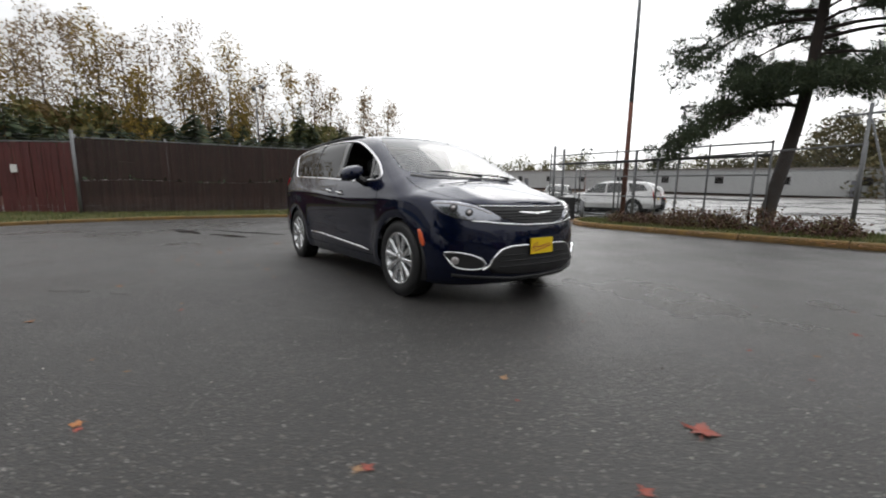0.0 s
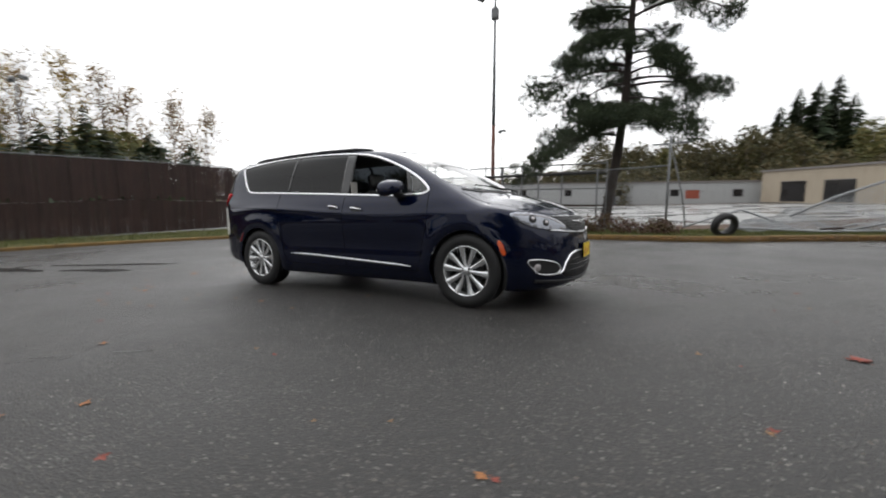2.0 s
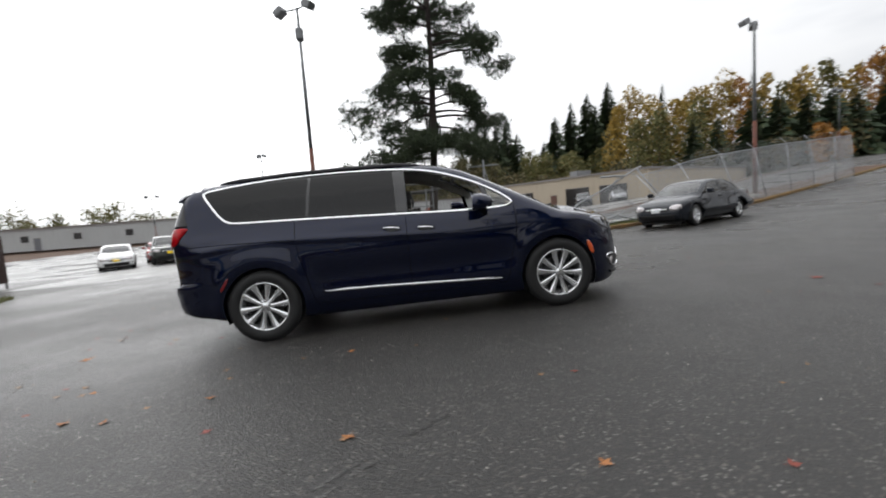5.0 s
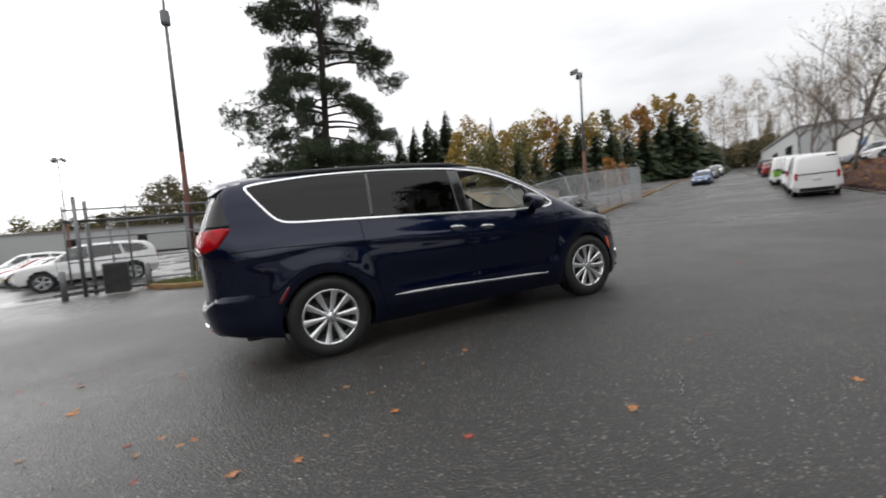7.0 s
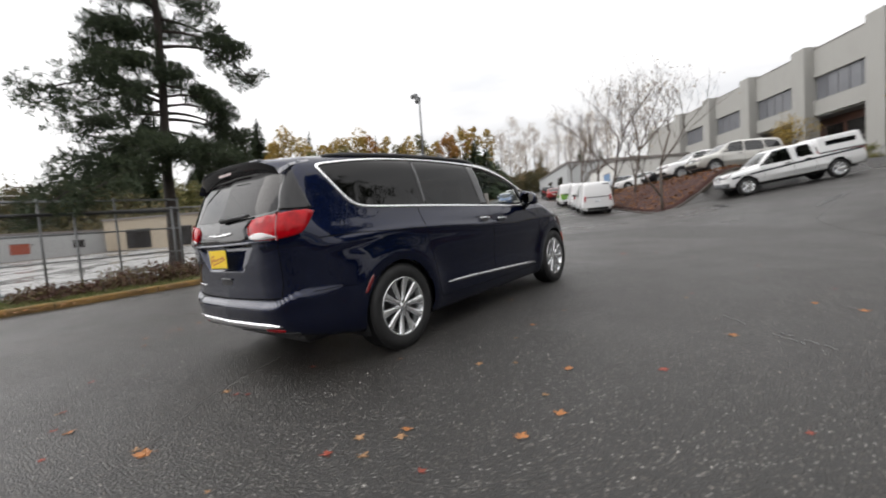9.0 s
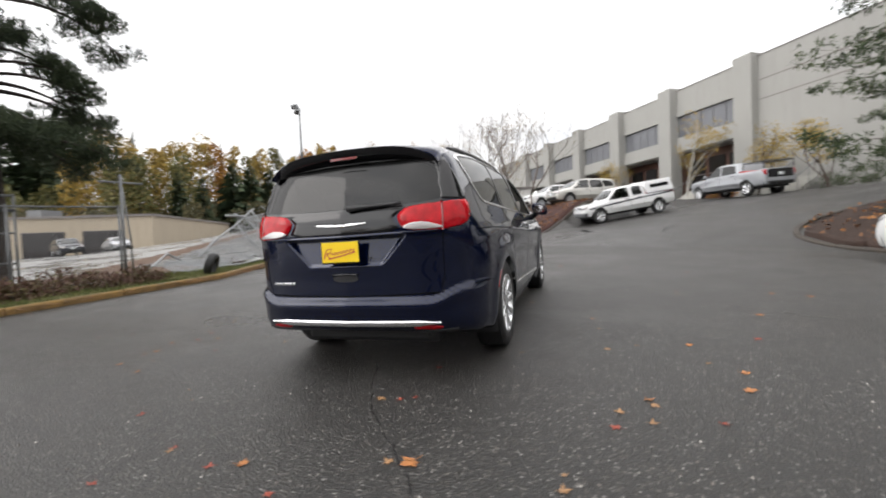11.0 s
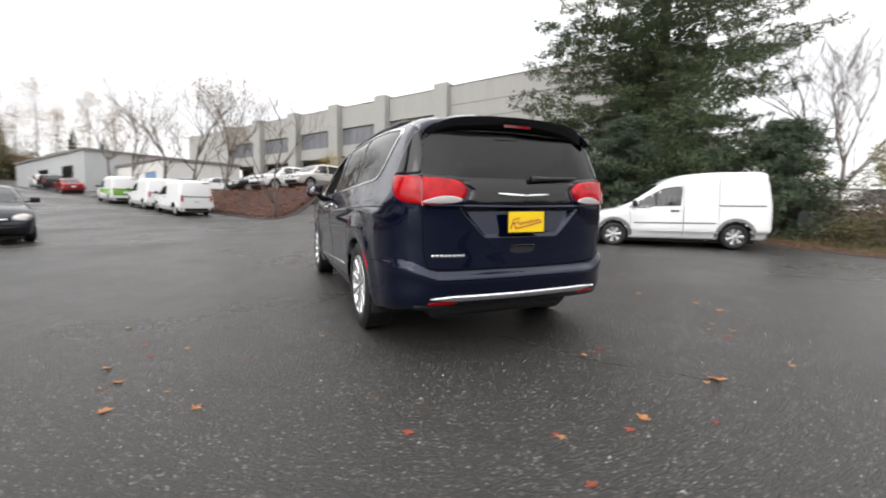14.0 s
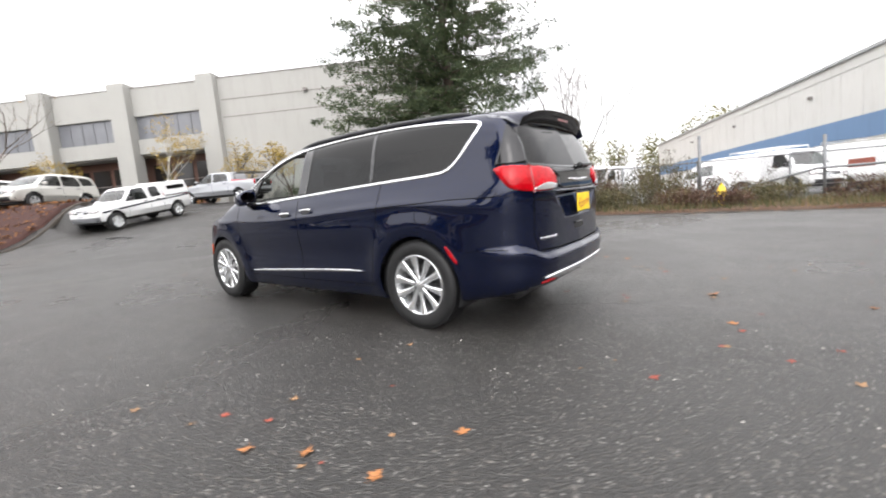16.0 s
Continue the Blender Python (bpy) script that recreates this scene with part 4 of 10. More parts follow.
tagged(pipe("corner_post", [(-16.28, -4.76, -0.5), (-16.28, -4.76, 2.85)], 0.055, M_STEEL, None, "", 10), "grey steel post between the two slatted fences", "post")
link_fence("wire_fence", [(-5.9, 11.75), (2.81, 10.35)], 2.1, "grey chain-link fence behind the verge", 0.0, 0.09, 2.2, False, 0.0018)
# tall lone post with its stub arm
tall = tagged(new("fence_end_post"), "tall grey steel fence post with a cross arm", "post")
pipe("post", [(2.81, 10.2, -0.2), (2.81, 10.2, 2.95)], 0.038, M_STEEL, tall, "", 10)
pipe("arm", [(2.3, 10.28, 2.72), (3.35, 10.12, 2.74)], 0.03, M_STEEL, tall, "", 8)
pipe("stay", [(2.85, 10.2, 2.6), (3.2, 10.5, 1.2), (3.35, 10.7, 0.2)], 0.022, M_STEEL, tall, "", 6)
link_fence("leaning_fence", [(11.4, 11.9), (14.5, 13.5), (20.3, 16.1), (28.4, 19.6)], 2.65, "leaning chain-link fence with barbed wire arms", lambda k: 0.72 * (1 - k) ** 2.6 + 0.04, 0.075, 2.5, True, 0.005, 0.03, metal=M_ZINC)


def fallen_fence():
    """A stretch of wire torn from its posts: it hangs from one bent rail and drags over the verge."""
    owner = tagged(new("fallen_fence"), "fallen chain-link fence heaped over the verge", "fence")
    low = [Vector(p) for p in ((4.2, 10.3, 0.12), (7.2, 10.9, 0.18), (11.3, 11.7, 0.22))]
    high = [Vector(p) for p in ((4.9, 11.5, 0.30), (7.1, 11.6, 1.15), (10.0, 12.6, 2.42))]
    along = lambda pts, k: pts[0].lerp(pts[1], 2 * k) if k < 0.5 else pts[1].lerp(pts[2], 2 * k - 1)  # noqa: E731

    def place(u, h):
        k, v = u / 7.4, h / 2.3
        p = along(low, k).lerp(along(high, k), v)
        return p + Vector((0.10 * math.sin(3 * u + 2 * h), 0.12 * math.sin(2.2 * u), -0.42 * math.sin(math.pi * v) * k + 0.05 * math.sin(4 * u + 3 * h)))

    wire_net("wire_mesh", place, 7.4, 2.3, 0.085, 0.006, owner, M_ZINC)
    pipe("bent_rail", [(6.0, 11.2, 0.55), (7.1, 11.6, 1.15), (8.6, 12.1, 1.75), (10.0, 12.6, 2.42), (10.3, 12.7, 2.52)], 0.032, M_ZINC, owner, "", 8)
    pipe("bent_post", [(11.3, 11.75, 0.1), (10.7, 12.2, 1.3), (10.0, 12.6, 2.45)], 0.035, M_ZINC, owner, "", 8)
    pipe("torn_wire", [(9.3, 12.35, 2.1), (8.9, 12.25, 2.13), (8.2, 12.2, 2.12)], 0.05, M_ZINC, owner, "", 6)


fallen_fence()
for pts in ([(3.3, 10.2, 0.2), (3.9, 10.6, 0.42), (4.8, 11.2, 0.72), (5.6, 11.5, 0.42), (6.2, 10.6, 0.15)], [(4.5, 9.3, 0.28), (6.5, 10.0, 0.22), (8.8, 11.2, 0.25)], [(7.0, 10.6, 0.2), (8.2, 10.9, 0.5), (9.2, 11.2, 0.25)]):
    tagged(pipe("fallen_rail", pts, 0.032, M_ZINC, None, "", 8), "bent grey steel rail of the fallen fence", "rail", "fallen fence rails")
rng = random.Random(9)
for k in range(16):
    x = rng.uniform(5.5, 12.0)
    y = 9.2 + 0.48 * (x - 5.5) + rng.uniform(0.35, 1.5)
    a, l = rng.uniform(-0.6, 0.9), rng.uniform(0.18, 0.7)
    z = ground_z(x, y) + 0.14
    tagged(pipe("broken_slat", [(x, y, z + rng.uniform(0, 0.1)), (x + l * math.cos(a), y + l * math.sin(a), z + rng.uniform(0.02, 0.25))], rng.uniform(0.015, 0.035), rng.choice((M_WHITEPLAIN, M_BROWNSLAT, M_ZINC)), None, "", 5), "broken fence slat lying on the leaf-strewn verge", "debris", "broken slats on the verge")
link_fence("yard_fence", [(-12.5, -14.9), (-2.3, -14.3), (3.0, -14.6)], 1.5, "rusting chain-link fence along the weedy verge", 0.0, 0.12, 2.6, False)
for x, y, h in ((-2.25, -14.25, 2.5), (-5.6, -14.5, 2.1), (-8.9, -14.7, 2.3)):
    tagged(pipe("gate_post", [(x, y, ground_z(x, y) - 0.1), (x, y, ground_z(x, y) + h)], 0.05, M_STEEL, None, "", 10), "grey steel gate post in the yard fence", "post", "yard gate posts")
tagged(pipe("barrier_bar", [(-2.6, -14.1, 0.35), (-5.4, -14.3, 1.0), (-8.8, -14.5, 0.95)], 0.04, M_STEEL, None, "", 8), "bent steel barrier bar before the yard", "barrier")


def sliding_gate():
    g = tagged(new("sliding_gate"), "open grey steel sliding gate frame", "gate")
    p0, p1 = Vector((-6.9, 11.35, 0)), Vector((0.9, 10.95, 0))
    z0 = -0.42
    for h, r, mt in ((0.35, 0.03, M_STEEL), (1.05, 0.022, M_STEEL), (1.75, 0.022, M_STEEL), (2.28, 0.045, M_DARKMETAL), (2.62, 0.028, M_STEEL)):
        pipe("rail", [(p0.x, p0.y, z0 + h), (p1.x, p1.y, z0 + h + 0.08)], r, mt, g, "", 8)
    for k in range(6):
        p = p0.lerp(p1, k / 5)
        pipe("upright", [(p.x, p.y, z0 + 0.3), (p.x, p.y, z0 + 2.75)], 0.028, M_STEEL, g, "", 8)
    for x, y, h in ((-6.55, 11.15, 3.0), (-6.4, 11.55, 2.9), (-3.1, 11.3, 2.7)):
        pipe("gate_post", [(x, y, -0.6), (x, y, z0 + h)], 0.055, M_STEEL, g, "", 10)
    pipe("track", [(-7.2, 11.3, -0.30), (0.9, 11.0, -0.12)], 0.04, M_DARKMETAL, g, "", 6)


sliding_gate()
ob = tagged(new("gate_motor"), "grey gate motor cabinet on a pad", "cabinet")
part("cabinet", cuboid(bmesh.new(), (-6.0, 10.75, -0.38), (-5.4, 11.15, 0.55), 0.04), M_DARKMETAL, ob)
part("pad", cuboid(bmesh.new(), (-6.15, 10.6, -0.5), (-5.25, 11.3, -0.36), 0.02), M_CONCRETE, ob)
for x, y in ((-6.9, 10.7), (-4.9, 10.9)):
    tagged(pipe("bollard", [(x, y, -0.55), (x, y, 0.42), (x, y, 0.45)], [0.08, 0.08, 0.03], M_STEEL, None, "", 12), "short grey steel bollard by the gate", "bollard", "gate bollards")


def light_pole(name, x, y, height, heads, label, low=None, radius=0.1):
    """A tapered steel pole, rusty below, with flood lamps on a cross arm."""
    z = ground_z(x, y)
    p = tagged(new(name), label, "street lamp")
    pipe("foot", [(x, y, z - 0.1), (x, y, z + 0.25)], [0.24, 0.22], M_CONCRETE, p, "", 12)
    pipe("lower_pole", [(x, y, z + 0.2), (x, y, z + height * 0.45)], [radius, radius * 0.8], M_RUST, p, "rust-red lower pole", 10)
    pipe("upper_pole", [(x, y, z + height * 0.45), (x, y, z + height)], [radius * 0.8, radius * 0.5], M_STEEL, p, "", 10)
    for dx, dy in heads:
        arm = pipe("arm", [(x, y, z + height - 0.05), (x + dx, y + dy, z + height)], 0.03, M_STEEL, p, "", 6)
        m = Matrix.Translation((x + dx, y + dy, z + height + 0.02)) @ Matrix.Rotation(math.atan2(dy, dx), 4, "Z") @ Matrix.Rotation(0.5, 4, "Y")
        part("lamp_head", cuboid(bmesh.new(), (-0.16, -0.19, -0.16), (0.26, 0.19, 0.12), 0.05, m), M_STEEL, p)
    if low:
        part("siren", cuboid(bmesh.new(), (x - 0.14, y - 0.14, z + low - 0.26), (x + 0.14, y + 0.14, z + low + 0.2), 0.06), M_STEEL, p)
    return p


light_pole("lamp_pole", -3.7, 11.7, 9.6, ((0.45, -0.25), (-0.7, 0.3)), "tall rust-red light pole with twin flood lamps", 8.65)
light_pole("lamp_pole", 18.75, 16.25, 9.2, ((-0.6, -0.1), (0.25, 0.35)), "tall light pole with twin flood lamps", None, 0.12)
light_pole("lamp_pole", -15.1, 40.2, 9.2, ((0.3, 0.0), (-0.25, 0.2)), "distant light pole in the car lot", None, 0.08)
light_pole("lamp_pole", -30.6, 47.2, 6.4, ((0.5, 0.2), (-0.5, -0.1)), "small distant light pole in the car lot", None, 0.07)
light_pole("lamp_pole", -39.0, 7.0, 10.2, ((0.7, 0.3), (-0.7, 0.0)), "distant light pole beyond the slatted fence", None, 0.1)
light_pole("lamp_pole", 43.8, 34.6, 7.6, ((-0.7, -0.2), (0.3, 0.2)), "street lamp beside the climbing road", None, 0.07)

hyd = empty("fire_hydrant", Matrix.Translation((-2.95, -12.9, ground_z(-2.95, -12.9) + 0.05)), "yellow fire hydrant in the weedy verge", "hydrant")
mesh_object("barrel", *lathe([(0.0, 0.0), (0.15, 0.0), (0.15, 0.05), (0.11, 0.07), (0.11, 0.45), (0.14, 0.47), (0.14, 0.51), (0.12, 0.52), (0.10, 0.62), (0.05, 0.68), (0.0, 0.69)], 20, "z"), M_HYDRANT, hyd, flat=False)
pipe("cap_nut", [(0, 0, 0.68), (0, 0, 0.75)], 0.03, M_HYDRANT, hyd, "", 5)
for a, r in ((0, 0.06), (math.pi, 0.06), (math.pi / 2, 0.085)):
    pipe("outlet", [(0, 0, 0.38), (0.2 * math.cos(a), 0.2 * math.sin(a), 0.38)], r, M_HYDRANT, hyd, "", 10)

sgn_post = tagged(new("sign_post"), "white post with a small white sign board", "sign")
zz = ground_z(-12.4, 5.6)
part("post", cuboid(bmesh.new(), (-12.47, 5.53, zz - 0.1), (-12.33, 5.67, zz + 1.15), 0.015), M_WHITEPLAIN, sgn_post)
part("board", cuboid(bmesh.new(), (-12.38, 5.55, zz + 0.85), (-12.33, 6.15, zz + 1.15), 0.008), M_WHITEPLAIN, sgn_post)
tagged(part("utility_box", cuboid(bmesh.new(), (1.85, -13.05, 0.2), (2.2, -12.75, 1.15), 0.03), M_STEEL, None), "pale grey utility box in the shrubs", "utility box")
tagged(part("yard_sign", cuboid(bmesh.new(), (-6.75, -14.62, 0.92), (-6.15, -14.58, 1.18), 0.01), M_REDSIGN, None), "rust-red notice board on the yard fence", "sign")


def tyre_ring(x, y, tilt, name="old_tyre"):
    ob = mesh_object(name, *lathe([(0.20, -0.09), (0.24, -0.11), (0.31, -0.10), (0.335, -0.05), (0.335, 0.05), (0.31, 0.10), (0.24, 0.11), (0.20, 0.09), (0.19, 0), (0.20, -0.09)], 32), M_TYRE, None, flat=False)
    ob.matrix_world = Matrix.Translation((x, y, ground_z(x, y) + 0.40)) @ Matrix.Rotation(tilt, 4, "X") @ Matrix.Rotation(0.5, 4, "Z")
    return tagged(ob, "old black tyre lying on the verge", "tyre")


tyre_ring(4.25, 8.75, 0.35)

# patches of tar and seams in the yard
for k, (x, y, w, d, r) in enumerate(((-7.2, -2.0, 1.0, 0.22, 0.2), (-6.2, -0.8, 1.7, 0.16, 0.5), (-5.6, -1.35, 0.8, 0.22, 0.4), (15.0, -1.7, 0.9, 0.2, 0.3), (12.4, -4.6, 1.1, 0.16, -0.4))):
    rng = random.Random(k)
    out = [(x + w * math.cos(r) * c - d * math.sin(r) * s, y + w * math.sin(r) * c + d * math.cos(r) * s) for c, s in ((math.cos(a) * rng.uniform(0.7, 1), math.sin(a) * rng.uniform(0.5, 1.1)) for a in np.linspace(0, 2 * math.pi, 15)[:-1])]
    flat, faces = flat_patch(out, 0.08)
    tagged(mesh_object("tar_patch", [(px, py, ground_z(px, py) + 0.006) for px, py in flat], faces, M_PATCHTAR), "black tar repair in the asphalt", "road patch", "tar patches", "structure")

# ---- minivan: its form ----
TABLES = {}


def curve(v, xs, ys):
    """A smooth curve through given stations (monotone cubic)."""
    key = (tuple(xs), tuple(ys))
    if key not in TABLES:
        at = np.linspace(xs[0], xs[-1], 3000)
        TABLES[key] = (at, cubic(at, np.array(xs, float), np.array(ys, float)))
    return np.interp(v, *TABLES[key])


def cubic(v, xs, ys):
    h, d = np.diff(xs), np.diff(ys) / np.diff(xs)
    m = np.zeros(len(xs))
    same = d[:-1] * d[1:] > 0
    m[1:-1][same] = 2 * (d[:-1] * d[1:])[same] / (d[:-1] + d[1:])[same]
    m[0], m[-1] = d[0], d[-1]
    v = np.clip(v, xs[0], xs[-1])
    i = np.clip(np.searchsorted(xs, v) - 1, 0, len(h) - 1)
    s, w = (v - xs[i]) / h[i], h[i]
    return (1 + 2 * s) * (1 - s) ** 2 * ys[i] + s * (1 - s) ** 2 * w * m[i] + s * s * (3 - 2 * s) * ys[i + 1] + s * s * (s - 1) * w * m[i + 1]


def bulge(v, mid, width):
    return np.exp(-(((v - mid) / width) ** 2))


def step(v, a, b):
    s = np.clip((v - a) / (b - a), 0, 1)
    return s * s * (3 - 2 * s)


def smax(a, b, k):
    """The greater of two, with a rounded passage between them."""
    h = np.clip(0.5 + 0.5 * (a - b) / k, 0, 1)
    return b + (a - b) * h + k * h * (1 - h)


def van_side(x, z):
    w = curve(z, (0.1, 0.2, 0.3, 0.4, 0.55, 0.72, 0.85, 0.95, 1.05, 1.16, 1.3, 1.45, 1.6, 1.7, 1.8), (0.88, 0.91, 0.945, 0.968, 0.978, 0.988, 0.992, 0.985, 0.962, 0.915, 0.862, 0.812, 0.752, 0.705, 0.64))
    w = w * curve(x, (-2.7, -2.5, -2.3, -2.0, -1.6, -1.0, 0.6, 1.3, 1.7, 2.0, 2.2, 2.6), (0.91, 0.94, 0.962, 0.982, 0.994, 1.0, 1.0, 0.997, 0.985, 0.965, 0.945, 0.88))
    for at in (-1.545, 1.545):
        r = np.hypot(x - at, (z - 0.365) * 0.95)
        w = w + 0.022 * bulge(r, 0.45, 0.10)
    door = step(x, -1.2, -0.8) * (1 - step(x, 0.9, 1.25))
    w = w - 0.016 * bulge(z, 0.60, 0.13) * door
    crease = curve(x, (-2.6, -2.0, -1.5, -0.9, -0.2, 0.6, 1.6, 2.3), (0.92, 0.99, 1.02, 1.0, 0.955, 0.92, 0.94, 0.9))
    return w + 0.014 * bulge(z, crease, 0.035) * (1 - 0.5 * step(x, -0.4, 0.6))


def van_top(x, y):
    z = curve(x, (-2.7, -2.45, -2.2, -1.8, -1.2, -0.6, 0.0, 0.3, 0.55, 0.8, 1.1, 1.4, 1.58, 1.68, 1.8, 2.0, 2.15, 2.28, 2.38, 2.46, 2.55),
              (1.60, 1.655, 1.695, 1.725, 1.745, 1.748, 1.735, 1.705, 1.655, 1.565, 1.42, 1.255, 1.155, 1.118, 1.095, 1.045, 1.0, 0.95, 0.90, 0.82, 0.6))
    drop = curve(x, (-2.6, -2.0, 0.3, 1.0, 1.6, 2.4), (0.09, 0.055, 0.06, 0.10, 0.075, 0.10))
    hood = 0.012 * bulge(np.abs(y), 0.50, 0.10) * step(x, 1.7, 1.9)
    return z - drop * np.abs(y / 0.75) ** 2.2 + hood


def van_front(y, z):
    x = curve(z, (0.1, 0.2, 0.28, 0.36, 0.45, 0.55, 0.66, 0.75, 0.84, 0.92, 1.1), (2.30, 2.41, 2.455, 2.475, 2.475, 2.47, 2.455, 2.43, 2.395, 2.35, 2.2))
    return x - curve(np.abs(y), (0, 0.3, 0.5, 0.7, 0.85, 0.93, 1.0, 1.1), (0, 0.022, 0.075, 0.185, 0.345, 0.50, 0.75, 1.2))


def van_rear(y, z):
    u = z - 0.075 * step(np.abs(y), 0.62, 0.86) * step(z, 0.42, 0.55) * (1 - step(z, 0.8, 1.0))
    x = curve(u, (0.1, 0.3, 0.36, 0.42, 0.49, 0.535, 0.565, 0.60, 0.70, 0.9, 1.05, 1.13, 1.22, 1.4, 1.55, 1.7, 1.8), (-2.40, -2.50, -2.54, -2.565, -2.58, -2.59, -2.585, -2.545, -2.545, -2.555, -2.56, -2.55, -2.525, -2.45, -2.375, -2.29, -2.2))
    x = x + curve(np.abs(y), (0, 0.5, 0.7, 0.8, 0.88, 0.94, 1.0, 1.1), (0, 0.022, 0.065, 0.12, 0.21, 0.34, 0.52, 0.9))
    scoop = (1 - step(np.abs(y), 0.30 + (z - 0.84) * 0.9 - 0.02, 0.30 + (z - 0.84) * 0.9 + 0.02)) * step(z, 0.83, 0.845) * (1 - step(z, 1.02, 1.04))
    return x + 0.05 * scoop * (0.25 + (z - 0.84) / 0.22)


def van_low(x):
    return curve(x, (-2.7, -2.5, -2.1, -1.8, -1.0, 1.0, 2.1, 2.35, 2.6), (0.37, 0.35, 0.28, 0.22, 0.195, 0.195, 0.18, 0.19, 0.22))


def van_form(p):
    """Below nought inside the body, above it outside."""
    x, y, z = p[..., 0], p[..., 1], p[..., 2]
    side = np.abs(y) - van_side(x, z)
    top = z - van_top(x, y)
    ends = smax(x - van_front(y, z), van_rear(y, z) - x, 0.05)
    round_top = curve(x, (-2.4, 0.6, 1.5, 2.0), (0.12, 0.12, 0.10, 0.10))
    f = smax(side, top, round_top)
    f = smax(f, ends, curve(z, (0.3, 0.9, 1.1, 1.3), (0.06, 0.05, 0.05, 0.08)))
    return smax(f, van_low(x) - z, 0.05)


# the form that patches and strips are laid on
BODY = {"form": van_form}


def van_meet(start, way, far=3.0, rounds=20):
    """Where rays from outside first meet the body (marching, then halving)."""
    start, way = np.broadcast_arrays(np.asarray(start, float), np.asarray(way, float))
    n = 48
    ts = np.linspace(0, far, n)
    inside = np.stack([BODY["form"](start + t * way) < 0 for t in ts])
    first = np.argmax(inside, 0)
    hit = inside.any(0)
    lo, hi = ts[np.maximum(first - 1, 0)], ts[first]
    for _ in range(rounds):
        mid = (lo + hi) / 2
        into = BODY["form"](start + mid[..., None] * way) < 0
        hi, lo = np.where(into, mid, hi), np.where(into, lo, mid)
    return start + hi[..., None] * way, hit

# ---- the minivan ----
VAN = Matrix.Rotation(radians(-1.817), 4, "Y") @ Matrix.Rotation(radians(-1.031), 4, "X")
van = empty("minivan", VAN, "dark blue minivan with chrome trim, standing on wet asphalt", "car")


def van_normal(p, e=0.012):
    g = np.stack([BODY["form"](p + d) - BODY["form"](p - d) for d in np.eye(3) * e], -1)
    return g / np.maximum(np.linalg.norm(g, axis=-1, keepdims=True), 1e-9)


def van_shell():
    """The whole skin as a net of rings: sections along the cabin, and a fan over each end."""
    turns = 2 * math.pi * np.arange(240) / 240
    ring = np.stack([0 * turns, np.sin(turns), -np.cos(turns)], -1)
    starts, ways = [], []
    for a in np.linspace(88.6, 1.2, 104):
        c, s = math.cos(radians(a)), math.sin(radians(a))
        starts.append((-1.85, 0, 0.76))
        ways.append(ring * c + np.array((-s, 0, 0)))
    for x in np.linspace(-1.85, 1.65, 150):
        starts.append((x, 0, 0.76))
        ways.append(ring)
    for a in np.linspace(1.2, 88.6, 62):
        c, s = math.cos(radians(a)), math.sin(radians(a))
        starts.append((1.65, 0, 0.76))
        ways.append(ring * c + np.array((s, 0, 0)))
    ways = np.array(ways)
    starts = np.broadcast_to(np.array(starts)[:, None, :], ways.shape)
    lo, hi = np.zeros(ways.shape[:2]), np.full(ways.shape[:2], 2.2)
    for _ in range(36):
        mid = (lo + hi) / 2
        into = van_form(starts + mid[..., None] * ways) < 0
        lo, hi = np.where(into, mid, lo), np.where(into, hi, mid)
    p = starts + hi[..., None] * ways
    n, m = p.shape[:2]
    verts = p.reshape(-1, 3)
    faces = [(i * m + k, i * m + (k + 1) % m, (i + 1) * m + (k + 1) % m, (i + 1) * m + k) for i in range(n - 1) for k in range(m)]
    verts = np.vstack([verts, verts[:m].mean(0), verts[-m:].mean(0)])
    faces += [(n * m, (k + 1) % m, k) for k in range(m)]
    faces += [(n * m + 1, (n - 1) * m + k, (n - 1) * m + (k + 1) % m) for k in range(m)]
    return verts, faces


# outlines: in side view (x, z), from above (x, y), from behind (y, z)
V_TOP = [(-2.085, 1.588), (-1.93, 1.612), (-1.65, 1.643), (-1.36, 1.664), (-0.8, 1.677), (-0.2, 1.655), (0.165, 1.617), (0.41, 1.556), (0.71, 1.44), (0.95, 1.31), (1.075, 1.215)]
V_LOW = [(1.115, 1.165), (1.06, 1.137), (0.98, 1.128), (0.64, 1.125), (0.0, 1.157), (-0.836, 1.198), (-1.385, 1.220), (-1.72, 1.232), (-1.84, 1.248), (-1.92, 1.312), (-2.02, 1.452), (-2.09, 1.555)]
V_DLO = V_TOP + V_LOW
V_SCREEN = [(1.565, 0.0), (1.545, 0.3), (1.47, 0.55), (1.36, 0.70), (1.27, 0.762), (1.1, 0.735), (0.75, 0.672), (0.50, 0.60), (0.47, 0.55), (0.53, 0.28), (0.545, 0.0)]
V_SCREEN = V_SCREEN + [(x, -y) for x, y in V_SCREEN[-2:0:-1]]
V_GLASS = [(0.0, 1.215), (0.42, 1.218), (0.70, 1.235), (0.742, 1.25), (0.72, 1.38), (0.69, 1.50), (0.655, 1.545), (0.45, 1.573), (0.0, 1.585)]
V_GLASS = V_GLASS + [(-y, z) for y, z in V_GLASS[-2:0:-1]]
ARCH = [(0.41 * math.sin(a), 0.365 + 0.405 * math.cos(a)) for a in np.linspace(-math.pi, math.pi, 60)[:-1]]


